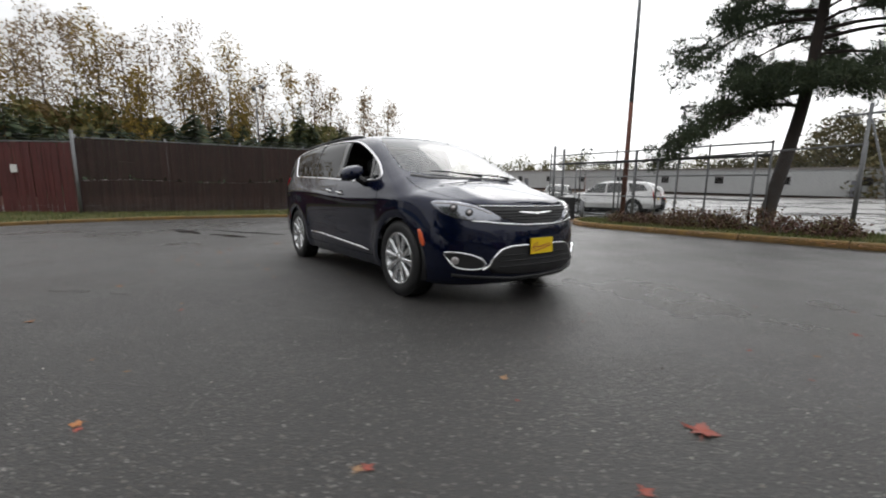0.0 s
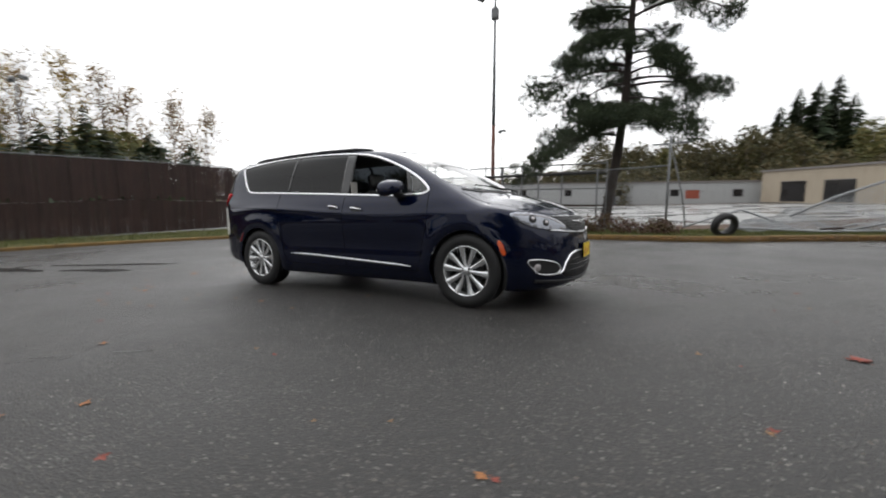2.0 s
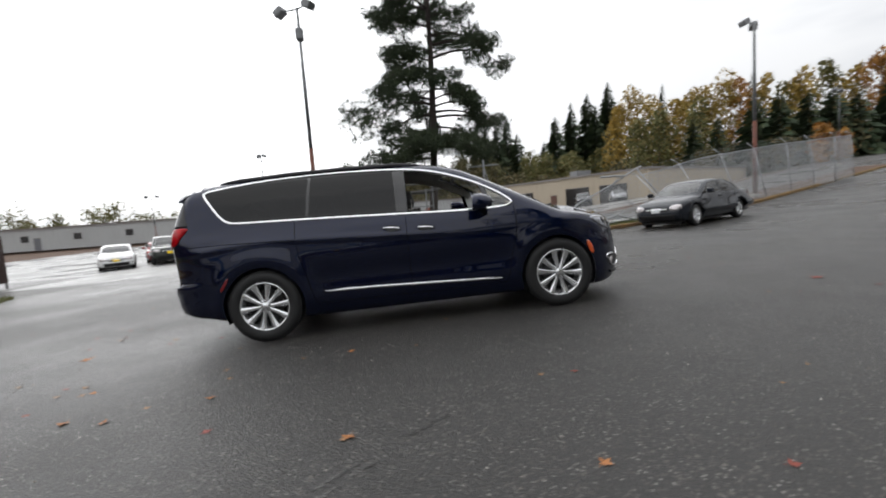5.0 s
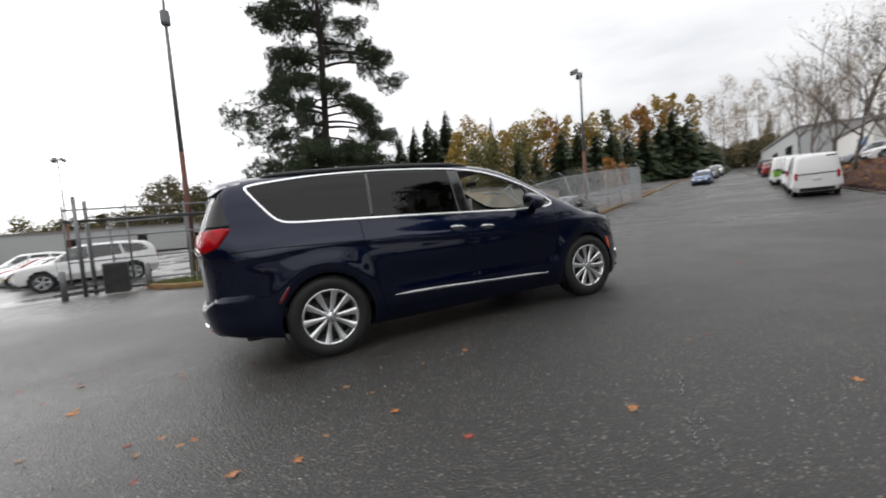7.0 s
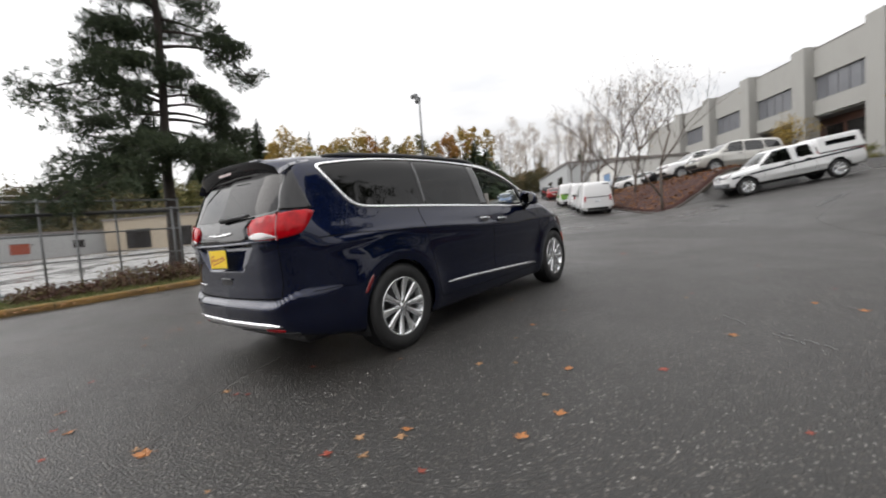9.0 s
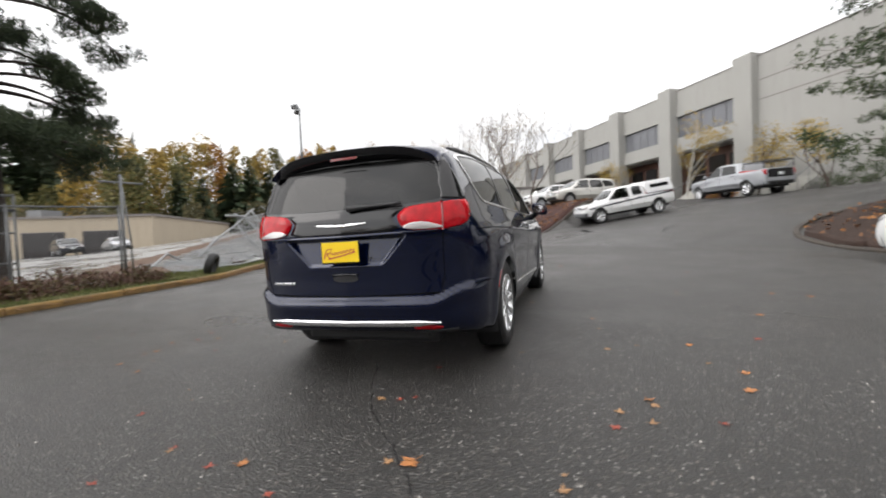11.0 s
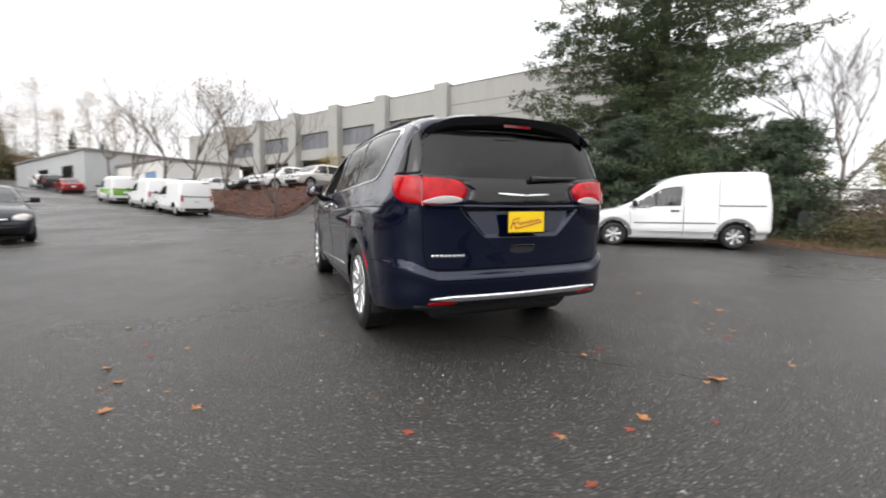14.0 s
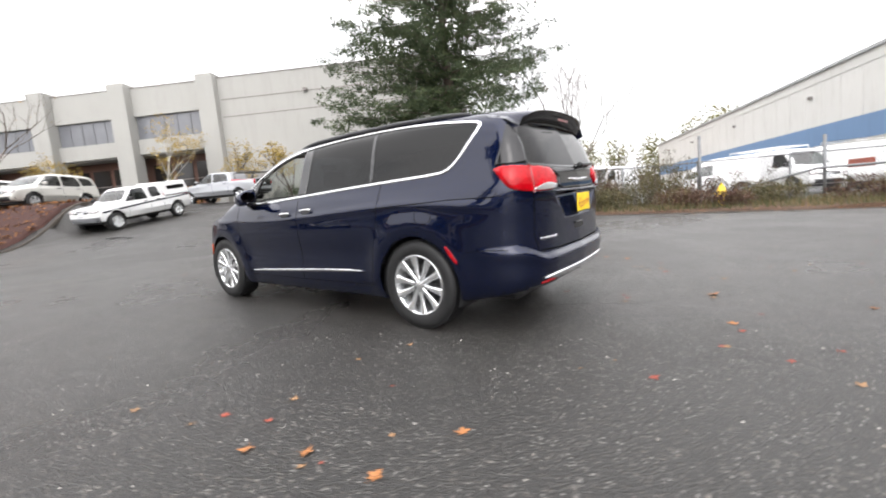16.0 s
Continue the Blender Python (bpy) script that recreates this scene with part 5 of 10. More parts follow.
def cut_by(poly, lo, hi):
    """The part of an outline between two upright or leaning lines, given as (x at z 1.15, x at z 1.65)."""
    def side(p, line, sign):
        return sign * (p[0] - (line[0] + (line[1] - line[0]) * (p[1] - 1.15) / 0.5))
    for line, sign in ((lo, 1), (hi, -1)):
        if line is None:
            continue
        out = []
        for p, q in zip(poly, poly[1:] + poly[:1]):
            a, b = side(p, line, sign), side(q, line, sign)
            if a >= 0:
                out.append(p)
            if (a >= 0) != (b >= 0):
                s = a / (a - b)
                out.append(tuple(u + s * (w - u) for u, w in zip(p, q)))
        poly = out
    return poly


def shrunk(poly, by):
    """An outline drawn inwards by a small amount."""
    p = np.asarray(poly, float)
    d1, d2 = p - np.roll(p, 1, 0), np.roll(p, -1, 0) - p
    nrm = lambda d: np.stack([-d[:, 1], d[:, 0]], -1) / np.maximum(np.linalg.norm(d, axis=1, keepdims=True), 1e-9)  # noqa: E731
    area = 0.5 * np.sum(p[:, 0] * np.roll(p[:, 1], -1) - np.roll(p[:, 0], -1) * p[:, 1])
    n = nrm(d1) + nrm(d2)
    n = n / np.maximum(np.linalg.norm(n, axis=1, keepdims=True), 1e-9)
    return [tuple(v) for v in p + n * by * (1 if area > 0 else -1)]


VIEWS = {
    "right": (lambda q: np.stack([q[:, 0], np.full(len(q), -2.0), q[:, 1]], -1), (0, 1, 0)),
    "left": (lambda q: np.stack([q[:, 0], np.full(len(q), 2.0), q[:, 1]], -1), (0, -1, 0)),
    "above": (lambda q: np.stack([q[:, 0], q[:, 1], np.full(len(q), 2.6)], -1), (0, 0, -1)),
    "behind": (lambda q: np.stack([np.full(len(q), -3.4), q[:, 0], q[:, 1]], -1), (1, 0, 0)),
    "ahead": (lambda q: np.stack([np.full(len(q), 3.4), q[:, 0], q[:, 1]], -1), (-1, 0, 0)),
}


def oblique(angle):
    """A view from the plan angle (degrees); outlines are (s, z) with s to that viewer's left."""
    a = radians(angle)
    back, left = np.array((math.cos(a), math.sin(a), 0)), np.array((-math.sin(a), math.cos(a), 0))
    return (lambda q: 3.4 * back + q[:, :1] * -left + np.stack([0 * q[:, 0], 0 * q[:, 0], q[:, 1]], -1), tuple(-back))


def seen_as(angle, points):
    """Places on the body as (s, z) in the oblique view."""
    a = radians(angle)
    return [(-(-math.sin(a) * x + math.cos(a) * y), z) for x, y, z in points]


def on_body(flat, view, off):
    place, way = view if isinstance(view, tuple) else VIEWS[view]
    p, met = van_meet(place(np.asarray(flat, float)), np.array(way, float), far=4.5)
    if met.any() and not met.all():
        # what lies beyond the body's rim is drawn in to the rim
        good = p[met]
        flat = np.asarray(flat, float)
        near = [int(np.argmin(np.hypot(*(flat[met] - q).T))) for q in flat[~met]]
        p = p.copy()
        p[~met] = good[near]
    return p + van_normal(p) * off


def patch(name, poly, view, material, off=0.003, cell=0.03, skirt=0.012, parent=None, label="", proud=0.0):
    """A pane, lens or cover that lies on the body within an outline; proud: how much it swells in the middle."""
    flat, faces = ring_patch(poly, cell) or flat_patch(poly, cell)
    p = on_body(flat, view, off)
    if proud:
        arr = np.asarray(poly)
        gap = np.array([np.min(np.hypot(*(arr - q).T)) for q in flat])
        p = p + van_normal(p) * (proud * np.minimum(1, gap / 0.05) ** 0.5)[:, None]
    n = van_normal(p)
    a, b, c = (p[faces[len(faces) // 2][i]] for i in (0, 1, 2))
    if np.dot(np.cross(b - a, c - a), n[faces[len(faces) // 2][0]]) < 0:
        faces = [f[::-1] for f in faces]
    if skirt:
        rim = rim_edges(faces)
        ids = sorted({i for e in rim for i in e})
        low = {i: len(p) + k for k, i in enumerate(ids)}
        p = np.vstack([p, p[ids] - n[ids] * skirt])
        faces = faces + [(e[1], e[0], low[e[0]], low[e[1]]) for e in rim]
    ob = mesh_object(name, p, faces, material, parent or van, label, flat=False)
    return ob


def densify(path, gap, closed):
    pts = [np.array(p, float) for p in path]
    out = []
    for p, q in zip(pts, pts[1:] + (pts[:1] if closed else [])):
        k = max(1, int(np.linalg.norm(q - p) / gap))
        out += [p + (q - p) * i / k for i in range(k)]
    return out if closed else out + [pts[-1]]


def strip(name, path, view, material, width=0.018, thick=0.006, closed=False, parent=None, label="", taper=False):
    """A narrow band laid on the body along a line."""
    flat = np.array(densify(path, 0.03, closed))
    p = on_body(flat, view, 0.0)
    nrm = van_normal(p)
    if closed:
        d = np.roll(p, -1, 0) - np.roll(p, 1, 0)
    else:
        d = np.gradient(p, axis=0)
    d /= np.maximum(np.linalg.norm(d, axis=1, keepdims=True), 1e-9)
    s = np.cross(d, nrm)
    w = np.full((len(p), 1), width / 2)
    if taper and not closed:
        k = np.linspace(0, 1, len(p))
        w *= np.minimum(1, np.minimum(k, 1 - k) * 7 + 0.25)[:, None]
    rows = np.stack([p - s * w - nrm * 0.004, p - s * w * 0.96 + nrm * thick * 0.7, p - s * w * 0.5 + nrm * thick, p + s * w * 0.5 + nrm * thick, p + s * w * 0.96 + nrm * thick * 0.7, p + s * w - nrm * 0.004], 1)
    n = len(p)
    verts = rows.reshape(-1, 3)
    faces = []
    for i in range(n if closed else n - 1):
        j = (i + 1) % n
        faces += [(i * 6 + k, i * 6 + k + 1, j * 6 + k + 1, j * 6 + k) for k in range(5)]
    if not closed:
        faces += [tuple(range(6)), tuple(range((n - 1) * 6 + 5, (n - 1) * 6 - 1, -1))]
    return mesh_object(name, verts, faces, material, parent or van, label, flat=False)


def build_van_body():
    verts, faces = van_shell()
    gone = np.zeros(len(faces), bool)
    right, left = verts[:, 1] < -0.3, verts[:, 1] > 0.3
    for mask in (right, left):
        gone |= snap_to(verts, faces, [0, 2], rounded(V_DLO), mask & (verts[:, 2] > 0.95))
        for at in (-1.545, 1.545):
            gone |= snap_to(verts, faces, [0, 2], [(x + at, z) for x, z in ARCH], mask & (verts[:, 2] < 1.0))
    gone |= snap_to(verts, faces, [0, 1], rounded(V_SCREEN), verts[:, 2] > 0.98)
    gone |= snap_to(verts, faces, [1, 2], rounded(V_GLASS), (verts[:, 0] < -2.0) & (verts[:, 2] > 1.1))
    mid = np.array([verts[list(f)].mean(0) for f in faces])
    nrm = van_normal(mid)
    x, y, z = mid.T
    kind = np.full(len(faces), "body", dtype=object)
    door_low = 0.33
    door_f = (x > -0.02) & (x < 1.10 - 0.10 * step(z, 0.75, 0.35)) & (z > door_low) & (np.abs(y) > 0.5) & (z < 1.68) & (nrm[:, 2] < 0.75)
    door_s = (x > -1.17) & (x < -0.03) & (z > door_low) & (np.abs(y) > 0.5) & (z < 1.68) & (nrm[:, 2] < 0.75)
    kind[door_f & (y < 0)], kind[door_f & (y > 0)] = "front_door_r", "front_door_l"
    kind[door_s & (y < 0)], kind[door_s & (y > 0)] = "sliding_door_r", "sliding_door_l"
    kind[(x > 1.42) & (z > 0.86) & (nrm[:, 2] > 0.45) & (np.abs(y) < 0.83)] = "hood"
    kind[(x > 2.0) & (z < 0.72) | (x > 2.28) & (z < 0.86)] = "front_bumper"
    kind[(x < -2.0) & (z < 0.64) & (x < -2.0)] = "rear_bumper"
    kind[(x < -2.30) & (z > 0.64) & (np.abs(y) < 0.74)] = "liftgate"
    names = {"body": "body", "front_door_r": "front_door", "front_door_l": "front_door", "sliding_door_r": "sliding_door", "sliding_door_l": "sliding_door", "hood": "hood", "front_bumper": "front_bumper", "rear_bumper": "rear_bumper", "liftgate": "liftgate"}
    made = {}
    n_all = van_normal(verts)
    for key, name in names.items():
        mine = [f for f, k, g in zip(faces, kind, gone) if k == key and not g]
        used = sorted({i for f in mine for i in f})
        back = {i: n for n, i in enumerate(used)}
        ob = mesh_object(name, verts[used], [tuple(back[i] for i in f) for f in mine], M_PAINT, van, flat=False)
        # the true slope of the skin at every corner keeps the joins between panels smooth
        ob.data.normals_split_custom_set_from_vertices([tuple(v) for v in n_all[used]])
        made[key] = ob
    # the cabin's lining, a little way in
    inner = [f[::-1] for f, g, c in zip(faces, gone, mid) if not g and c[2] > 0.9 and c[0] < 1.7]
    used = sorted({i for f in inner for i in f})
    back = {i: n for n, i in enumerate(used)}
    mesh_object("cabin_lining", verts[used] - n_all[used] * 0.035, [tuple(back[i] for i in f) for f in inner], M_TRIM, van, "grey cloth and plastic lining", flat=False)
    return made


VP = build_van_body()

# glass, pillars and chrome
patch("windscreen", rounded(shrunk(V_SCREEN, -0.012)), "above", M_CLEAR, off=-0.004, cell=0.05, skirt=0)
patch("rear_window", rounded(shrunk(V_GLASS, -0.012)), "behind", M_PRIVACY, off=0.002, cell=0.05, skirt=0, parent=VP["liftgate"])
strip("window_border", rounded(V_GLASS), "behind", M_GLOSSBLACK, 0.035, 0.003, closed=True, parent=VP["liftgate"])
for side, sgn in (("right", -1), ("left", 1)):
    short = side[0]
    pane = rounded(shrunk(V_DLO, -0.008))
    # the front windows are wound down
    patch("quarter_light", cut_by(pane, (0.89, 0.75), None), side, M_CLEAR, off=-0.006, cell=0.03, skirt=0, parent=VP["front_door_" + short])
    patch("side_window", cut_by(pane, (-1.03, -0.99), (-0.1, -0.108)), side, M_PRIVACY, off=-0.004, cell=0.05, skirt=0, parent=VP["sliding_door_" + short], label="dark tinted glass")
    patch("rear_side_window", cut_by(pane, None, (-1.04, -1.0)), side, M_PRIVACY, off=-0.003, cell=0.05, skirt=0, label="dark tinted glass")
    for lo, hi in (((-0.11, -0.118), (0.01, 0.005)), ((-1.055, -1.012), (-1.025, -0.985)), ((0.85, 0.71), (0.90, 0.76))):
        patch("window_pillar", cut_by(pane, lo, hi), side, M_PILLAR, off=0.001, cell=0.03, skirt=0.03)
    strip("window_trim", rounded(V_DLO), side, M_CHROME, 0.024, 0.008, closed=True, label="bright chrome strip round the side windows")
    strip("sill_trim", [(-0.93, 0.455), (-0.4, 0.440), (0.92, 0.379)], side, M_CHROME, 0.026, 0.012, label="chrome sill strip", taper=True)
    seams = [
        [(-0.025, 1.13), (-0.028, 0.9), (-0.03, 0.6), (-0.02, 0.40), (-0.0, 0.33)],
        [(1.12, 1.14), (1.125, 0.95), (1.11, 0.8), (1.05, 0.62), (1.02, 0.45), (0.98, 0.33)],
        [(-1.165, 1.20), (-1.16, 1.0), (-1.14, 0.84), (-1.09, 0.66), (-1.05, 0.45), (-1.02, 0.34)],
        [(0.98, 0.33), (0.0, 0.325), (-1.02, 0.335)],
        [(-2.27, 1.035), (-1.9, 1.035), (-1.17, 1.005)],
    ]
    for s in seams[:4]:
        strip("door_seam", s, side, M_SEAM, 0.006, 0.0015)
    strip("slide_rail", seams[4], side, M_SEAM, 0.008, 0.001)
    if side == "left":
        strip("fuel_door_seam", rounded([(-1.74, 0.86), (-1.58, 0.87), (-1.58, 1.0), (-1.74, 0.99)]), side, M_SEAM, 0.005, 0.001, closed=True)
    for x0, z0, key in ((-0.272, 1.026, "sliding_door_"), (0.078, 1.0, "front_door_")):
        cup = rounded([(x0 + 0.02, z0 - 0.035), (x0 + 0.17, z0 - 0.04), (x0 + 0.165, z0 + 0.02), (x0 + 0.025, z0 + 0.03)])
        patch("handle_cup", cup, side, M_BLACK, off=0.0008, cell=0.015, skirt=0, parent=VP[key + short])
        base = on_body(np.array([(x0 + u, z0 - 0.11 * u) for u in np.linspace(0, 0.19, 9)]), side, 0.0)
        out = np.array([0.012, 0.028, 0.036, 0.040, 0.041, 0.040, 0.036, 0.028, 0.012])
        base = base + van_normal(base) * out[:, None]
        pipe("door_handle", [tuple(v) for v in base], [0.006, 0.008, 0.009, 0.010, 0.010, 0.010, 0.009, 0.008, 0.006], M_CHROME, VP[key + short], "chrome handle", 8)
    # lamps and reflectors on the wings
    patch("side_marker", rounded([(1.865, 0.678), (1.915, 0.668), (1.962, 0.53), (1.915, 0.528)], 1), side, M_AMBER, 0.005, 0.012, label="orange side marker lamp", proud=0.004)
    patch("rear_reflector", rounded([(-1.868, 0.70), (-1.855, 0.68), (-1.935, 0.56), (-1.965, 0.565), (-1.915, 0.64)], 1), side, M_DARKRED if side == "right" else M_REDLENS, 0.004, 0.012, label="red reflector", proud=0.003)
    # black wedge between the lamp and the spoiler
    ang = 180 - 45 * sgn
    wedge = [(-2.255, 0.858 * sgn, 1.25), (-2.40, 0.79 * sgn, 1.25), (-2.442, 0.735 * sgn, 1.255), (-2.41, 0.71 * sgn, 1.38), (-2.33, 0.68 * sgn, 1.50), (-2.30, 0.665 * sgn, 1.555), (-2.28, 0.71 * sgn, 1.555)]
    patch("corner_glass", seen_as(ang, wedge), oblique(ang), M_GLOSSBLACK, 0.004, 0.02, 0.01)

# lamps behind: red lens, clear reversing lens, dark joint to the liftgate
for sgn in (1, -1):
    ang = 180 - 38 * sgn
    side = "left" if sgn > 0 else "right"
    place = lambda pts: seen_as(ang, [(x, sgn * y, z) for x, y, z in pts])  # noqa: E731
    lens = [(-2.53, 0.425, 1.148), (-2.515, 0.455, 1.19), (-2.50, 0.52, 1.218), (-2.45, 0.74, 1.232), (-2.36, 0.82, 1.242), (-2.245, 0.862, 1.240), (-2.26, 0.868, 1.20), (-2.33, 0.885, 1.12), (-2.38, 0.868, 1.075), (-2.47, 0.76, 1.052), (-2.53, 0.58, 1.052), (-2.54, 0.475, 1.072)]
    ob = patch("tail_lamp", rounded(place(lens), 1), oblique(ang), M_REDLENS, 0.006, 0.02, 0.02, label="red tail lamp lens", proud=0.009)
    rev = [(-2.54, 0.47, 1.083), (-2.53, 0.53, 1.106), (-2.51, 0.62, 1.108), (-2.48, 0.72, 1.075), (-2.475, 0.745, 1.062), (-2.53, 0.60, 1.058), (-2.54, 0.49, 1.068)]
    patch("reversing_lens", rounded(place(rev), 1), oblique(ang), M_CLEARLENS, 0.0175, 0.009, 0.01, parent=ob, label="clear reversing lamp lens")
    strip("lamp_joint", place([(-2.455, 0.735, 1.24), (-2.468, 0.735, 1.15), (-2.48, 0.733, 1.045)]), oblique(ang), M_DARKRED, 0.018, 0.0165, parent=ob)
    # headlamp and fog lamp
    ang = 48 * sgn
    head = [(1.945, 0.876, 0.922), (2.04, 0.80, 0.926), (2.14, 0.72, 0.916), (2.243, 0.600, 0.888), (2.325, 0.485, 0.835), (2.385, 0.38, 0.760), (2.36, 0.46, 0.748), (2.30, 0.60, 0.752), (2.20, 0.745, 0.770), (2.09, 0.832, 0.815), (2.0, 0.868, 0.868)]
    ob = patch("headlamp", rounded(place(head), 1), oblique(ang), M_LAMPGREY, 0.004, 0.018, 0.02, label="clear headlamp with chrome reflector", proud=0.008)
    cup = [(0.03 * math.cos(a), 0.03 * math.sin(a)) for a in np.linspace(0, 2 * math.pi, 20)[:-1]]
    for cx, cy, cz, big in ((2.13, 0.745, 0.862, 1.25), (2.23, 0.655, 0.825, 1.1)):
        (s0, z0), = place([(cx, cy, cz)])
        patch("lamp_projector", [(s0 + big * u, z0 + big * w) for u, w in cup], oblique(ang), M_DARKMETAL, 0.014, 0.009, 0.006, parent=ob, proud=0.006)
        patch("projector_lens", [(s0 + 0.55 * u, z0 + 0.55 * w) for u, w in cup], oblique(ang), M_CLEARLENS, 0.026, 0.007, 0.004, parent=ob, proud=0.008)
    strip("lamp_eyebrow", place([(1.99, 0.852, 0.905), (2.12, 0.73, 0.898), (2.24, 0.60, 0.868), (2.32, 0.48, 0.815)]), oblique(ang), M_CLEARLENS, 0.012, 0.016, parent=ob)
    fog = [(2.118, 0.858, 0.484), (2.22, 0.776, 0.488), (2.32, 0.66, 0.462), (2.37, 0.575, 0.405), (2.352, 0.60, 0.345), (2.288, 0.70, 0.337), (2.206, 0.79, 0.354), (2.165, 0.824, 0.411)]
    ob = patch("fog_lamp_recess", rounded(place(fog), 1), oblique(ang), M_BLACK, 0.002, 0.016, 0.01)
    strip("fog_lamp_trim", rounded(place(fog), 1), oblique(ang), M_CHROME, 0.016, 0.014, closed=True, parent=ob, label="chrome surround")
    (s0, z0), = place([(2.205, 0.787, 0.415)])
    patch("fog_lamp", [(s0 + 1.15 * u, z0 + 1.15 * w) for u, w in cup], oblique(ang), M_CLEARLENS, 0.008, 0.009, 0.008, parent=ob, proud=0.012)

# nose: grille, winged badge, chrome moustache, lower mouth, yellow dealer plate
G_TOP = [(-0.575, 0.878), (-0.42, 0.872), (-0.18, 0.868), (0.18, 0.868), (0.42, 0.872), (0.575, 0.878)]
G_LOW = [(0.56, 0.862), (0.45, 0.79), (0.31, 0.745), (0.1, 0.722), (-0.1, 0.722), (-0.31, 0.745), (-0.45, 0.79), (-0.56, 0.862)]
grille = patch("grille", G_TOP + G_LOW, "ahead", M_BLACK, 0.003, 0.03, 0.015, label="black mesh grille with a chrome lower edge")
strip("grille_trim", [(-0.66, 0.752), (-0.56, 0.748), (-0.46, 0.735), (-0.2, 0.718), (0, 0.715), (0.2, 0.718), (0.46, 0.735), (0.56, 0.748), (0.66, 0.752)], "ahead", M_CHROME, 0.017, 0.014, parent=grille)
strip("grille_trim", [(-0.585, 0.884), (-0.42, 0.881), (-0.18, 0.877), (0.18, 0.877), (0.42, 0.881), (0.585, 0.884)], "ahead", M_CHROME, 0.008, 0.010, parent=grille)
for z in (0.765, 0.79, 0.815, 0.84):
    half = 0.30 + (z - 0.745) * 2.0
    strip("grille_bar", [(-half, z), (-half / 2, z), (0, z), (half / 2, z), (half, z)], "ahead", M_GLOSSBLACK, 0.008, 0.012, parent=grille)
WING = [(0, 0.822), (0.04, 0.821), (0.07, 0.826), (0.15, 0.829), (0.24, 0.832), (0.20, 0.818), (0.12, 0.809), (0.05, 0.803), (0, 0.800)]
WING = WING + [(-y, z) for y, z in WING[-2:0:-1]]
patch("wing_badge", WING, "ahead", M_CHROME, 0.018, 0.010, 0.018, parent=grille, label="chrome wing badge")
mouth = [(-0.56, 0.345), (-0.51, 0.44), (-0.44, 0.505), (-0.34, 0.53), (0.34, 0.53), (0.44, 0.505), (0.51, 0.44), (0.56, 0.345), (0.50, 0.30), (0.2, 0.275), (-0.2, 0.275), (-0.50, 0.30)]
ob = patch("lower_grille", mouth, "ahead", M_BLACK, 0.003, 0.03, 0.01)
for z in (0.36, 0.41, 0.46):
    strip("grille_bar", [(-0.46, z), (0, z), (0.46, z)], "ahead", M_GLOSSBLACK, 0.010, 0.010, parent=ob)
strip("bumper_trim", [(-0.60, 0.338), (-0.55, 0.365), (-0.51, 0.44), (-0.44, 0.508), (-0.345, 0.535), (-0.15, 0.538), (0.15, 0.538), (0.345, 0.535), (0.44, 0.508), (0.51, 0.44), (0.55, 0.365), (0.60, 0.338)], "ahead", M_CHROME, 0.020, 0.016, label="chrome bumper trim")
strip("front_lip", [(-0.80, 0.285), (-0.6, 0.268), (-0.3, 0.245), (0, 0.24), (0.3, 0.245), (0.6, 0.268), (0.80, 0.285)], "ahead", M_BLACK, 0.03, 0.014)
for z in (0.906,):
    strip("hood_seam", [(-0.62, z - 0.012), (-0.3, z), (0, z + 0.002), (0.3, z), (0.62, z - 0.012)], "ahead", M_SEAM, 0.006, 0.001)
for sgn in (1, -1):
    strip("hood_seam", [(1.42, 0.80 * sgn), (1.6, 0.80 * sgn), (1.9, 0.755 * sgn), (2.1, 0.69 * sgn), (2.25, 0.585 * sgn)], "above", M_SEAM, 0.006, 0.001)
    strip("washer_jet", [(1.72, 0.28 * sgn), (1.74, 0.31 * sgn)], "above", M_BLACK, 0.02, 0.014)
strip("cowl", [(1.40, 0.74), (1.50, 0.585), (1.575, 0.32), (1.598, 0.0), (1.575, -0.32), (1.50, -0.585), (1.40, -0.74)], "above", M_BLACK, 0.05, 0.006)


def wiper(name, hinge, tip, view, lift, parent=None, thick=1.0):
    line = [tuple(np.array(hinge) + (np.array(tip) - np.array(hinge)) * k) for k in np.linspace(0, 1, 9)]
    p = on_body(np.array(line), view, lift)
    ob = pipe(name, [tuple(v) for v in p], [r * thick for r in (0.013, 0.011, 0.010, 0.009, 0.008, 0.008, 0.007, 0.007, 0.006)], M_BLACK, parent or van, "", 6)
    return ob


wiper("windscreen_wiper", (1.575, 0.05), (1.43, -0.52), "above", 0.02)
wiper("windscreen_wiper", (1.53, 0.50), (1.53, -0.06), "above", 0.02)
wiper("rear_wiper", (-0.06, 1.225), (-0.46, 1.236), "behind", 0.026, VP["liftgate"], 1.9)


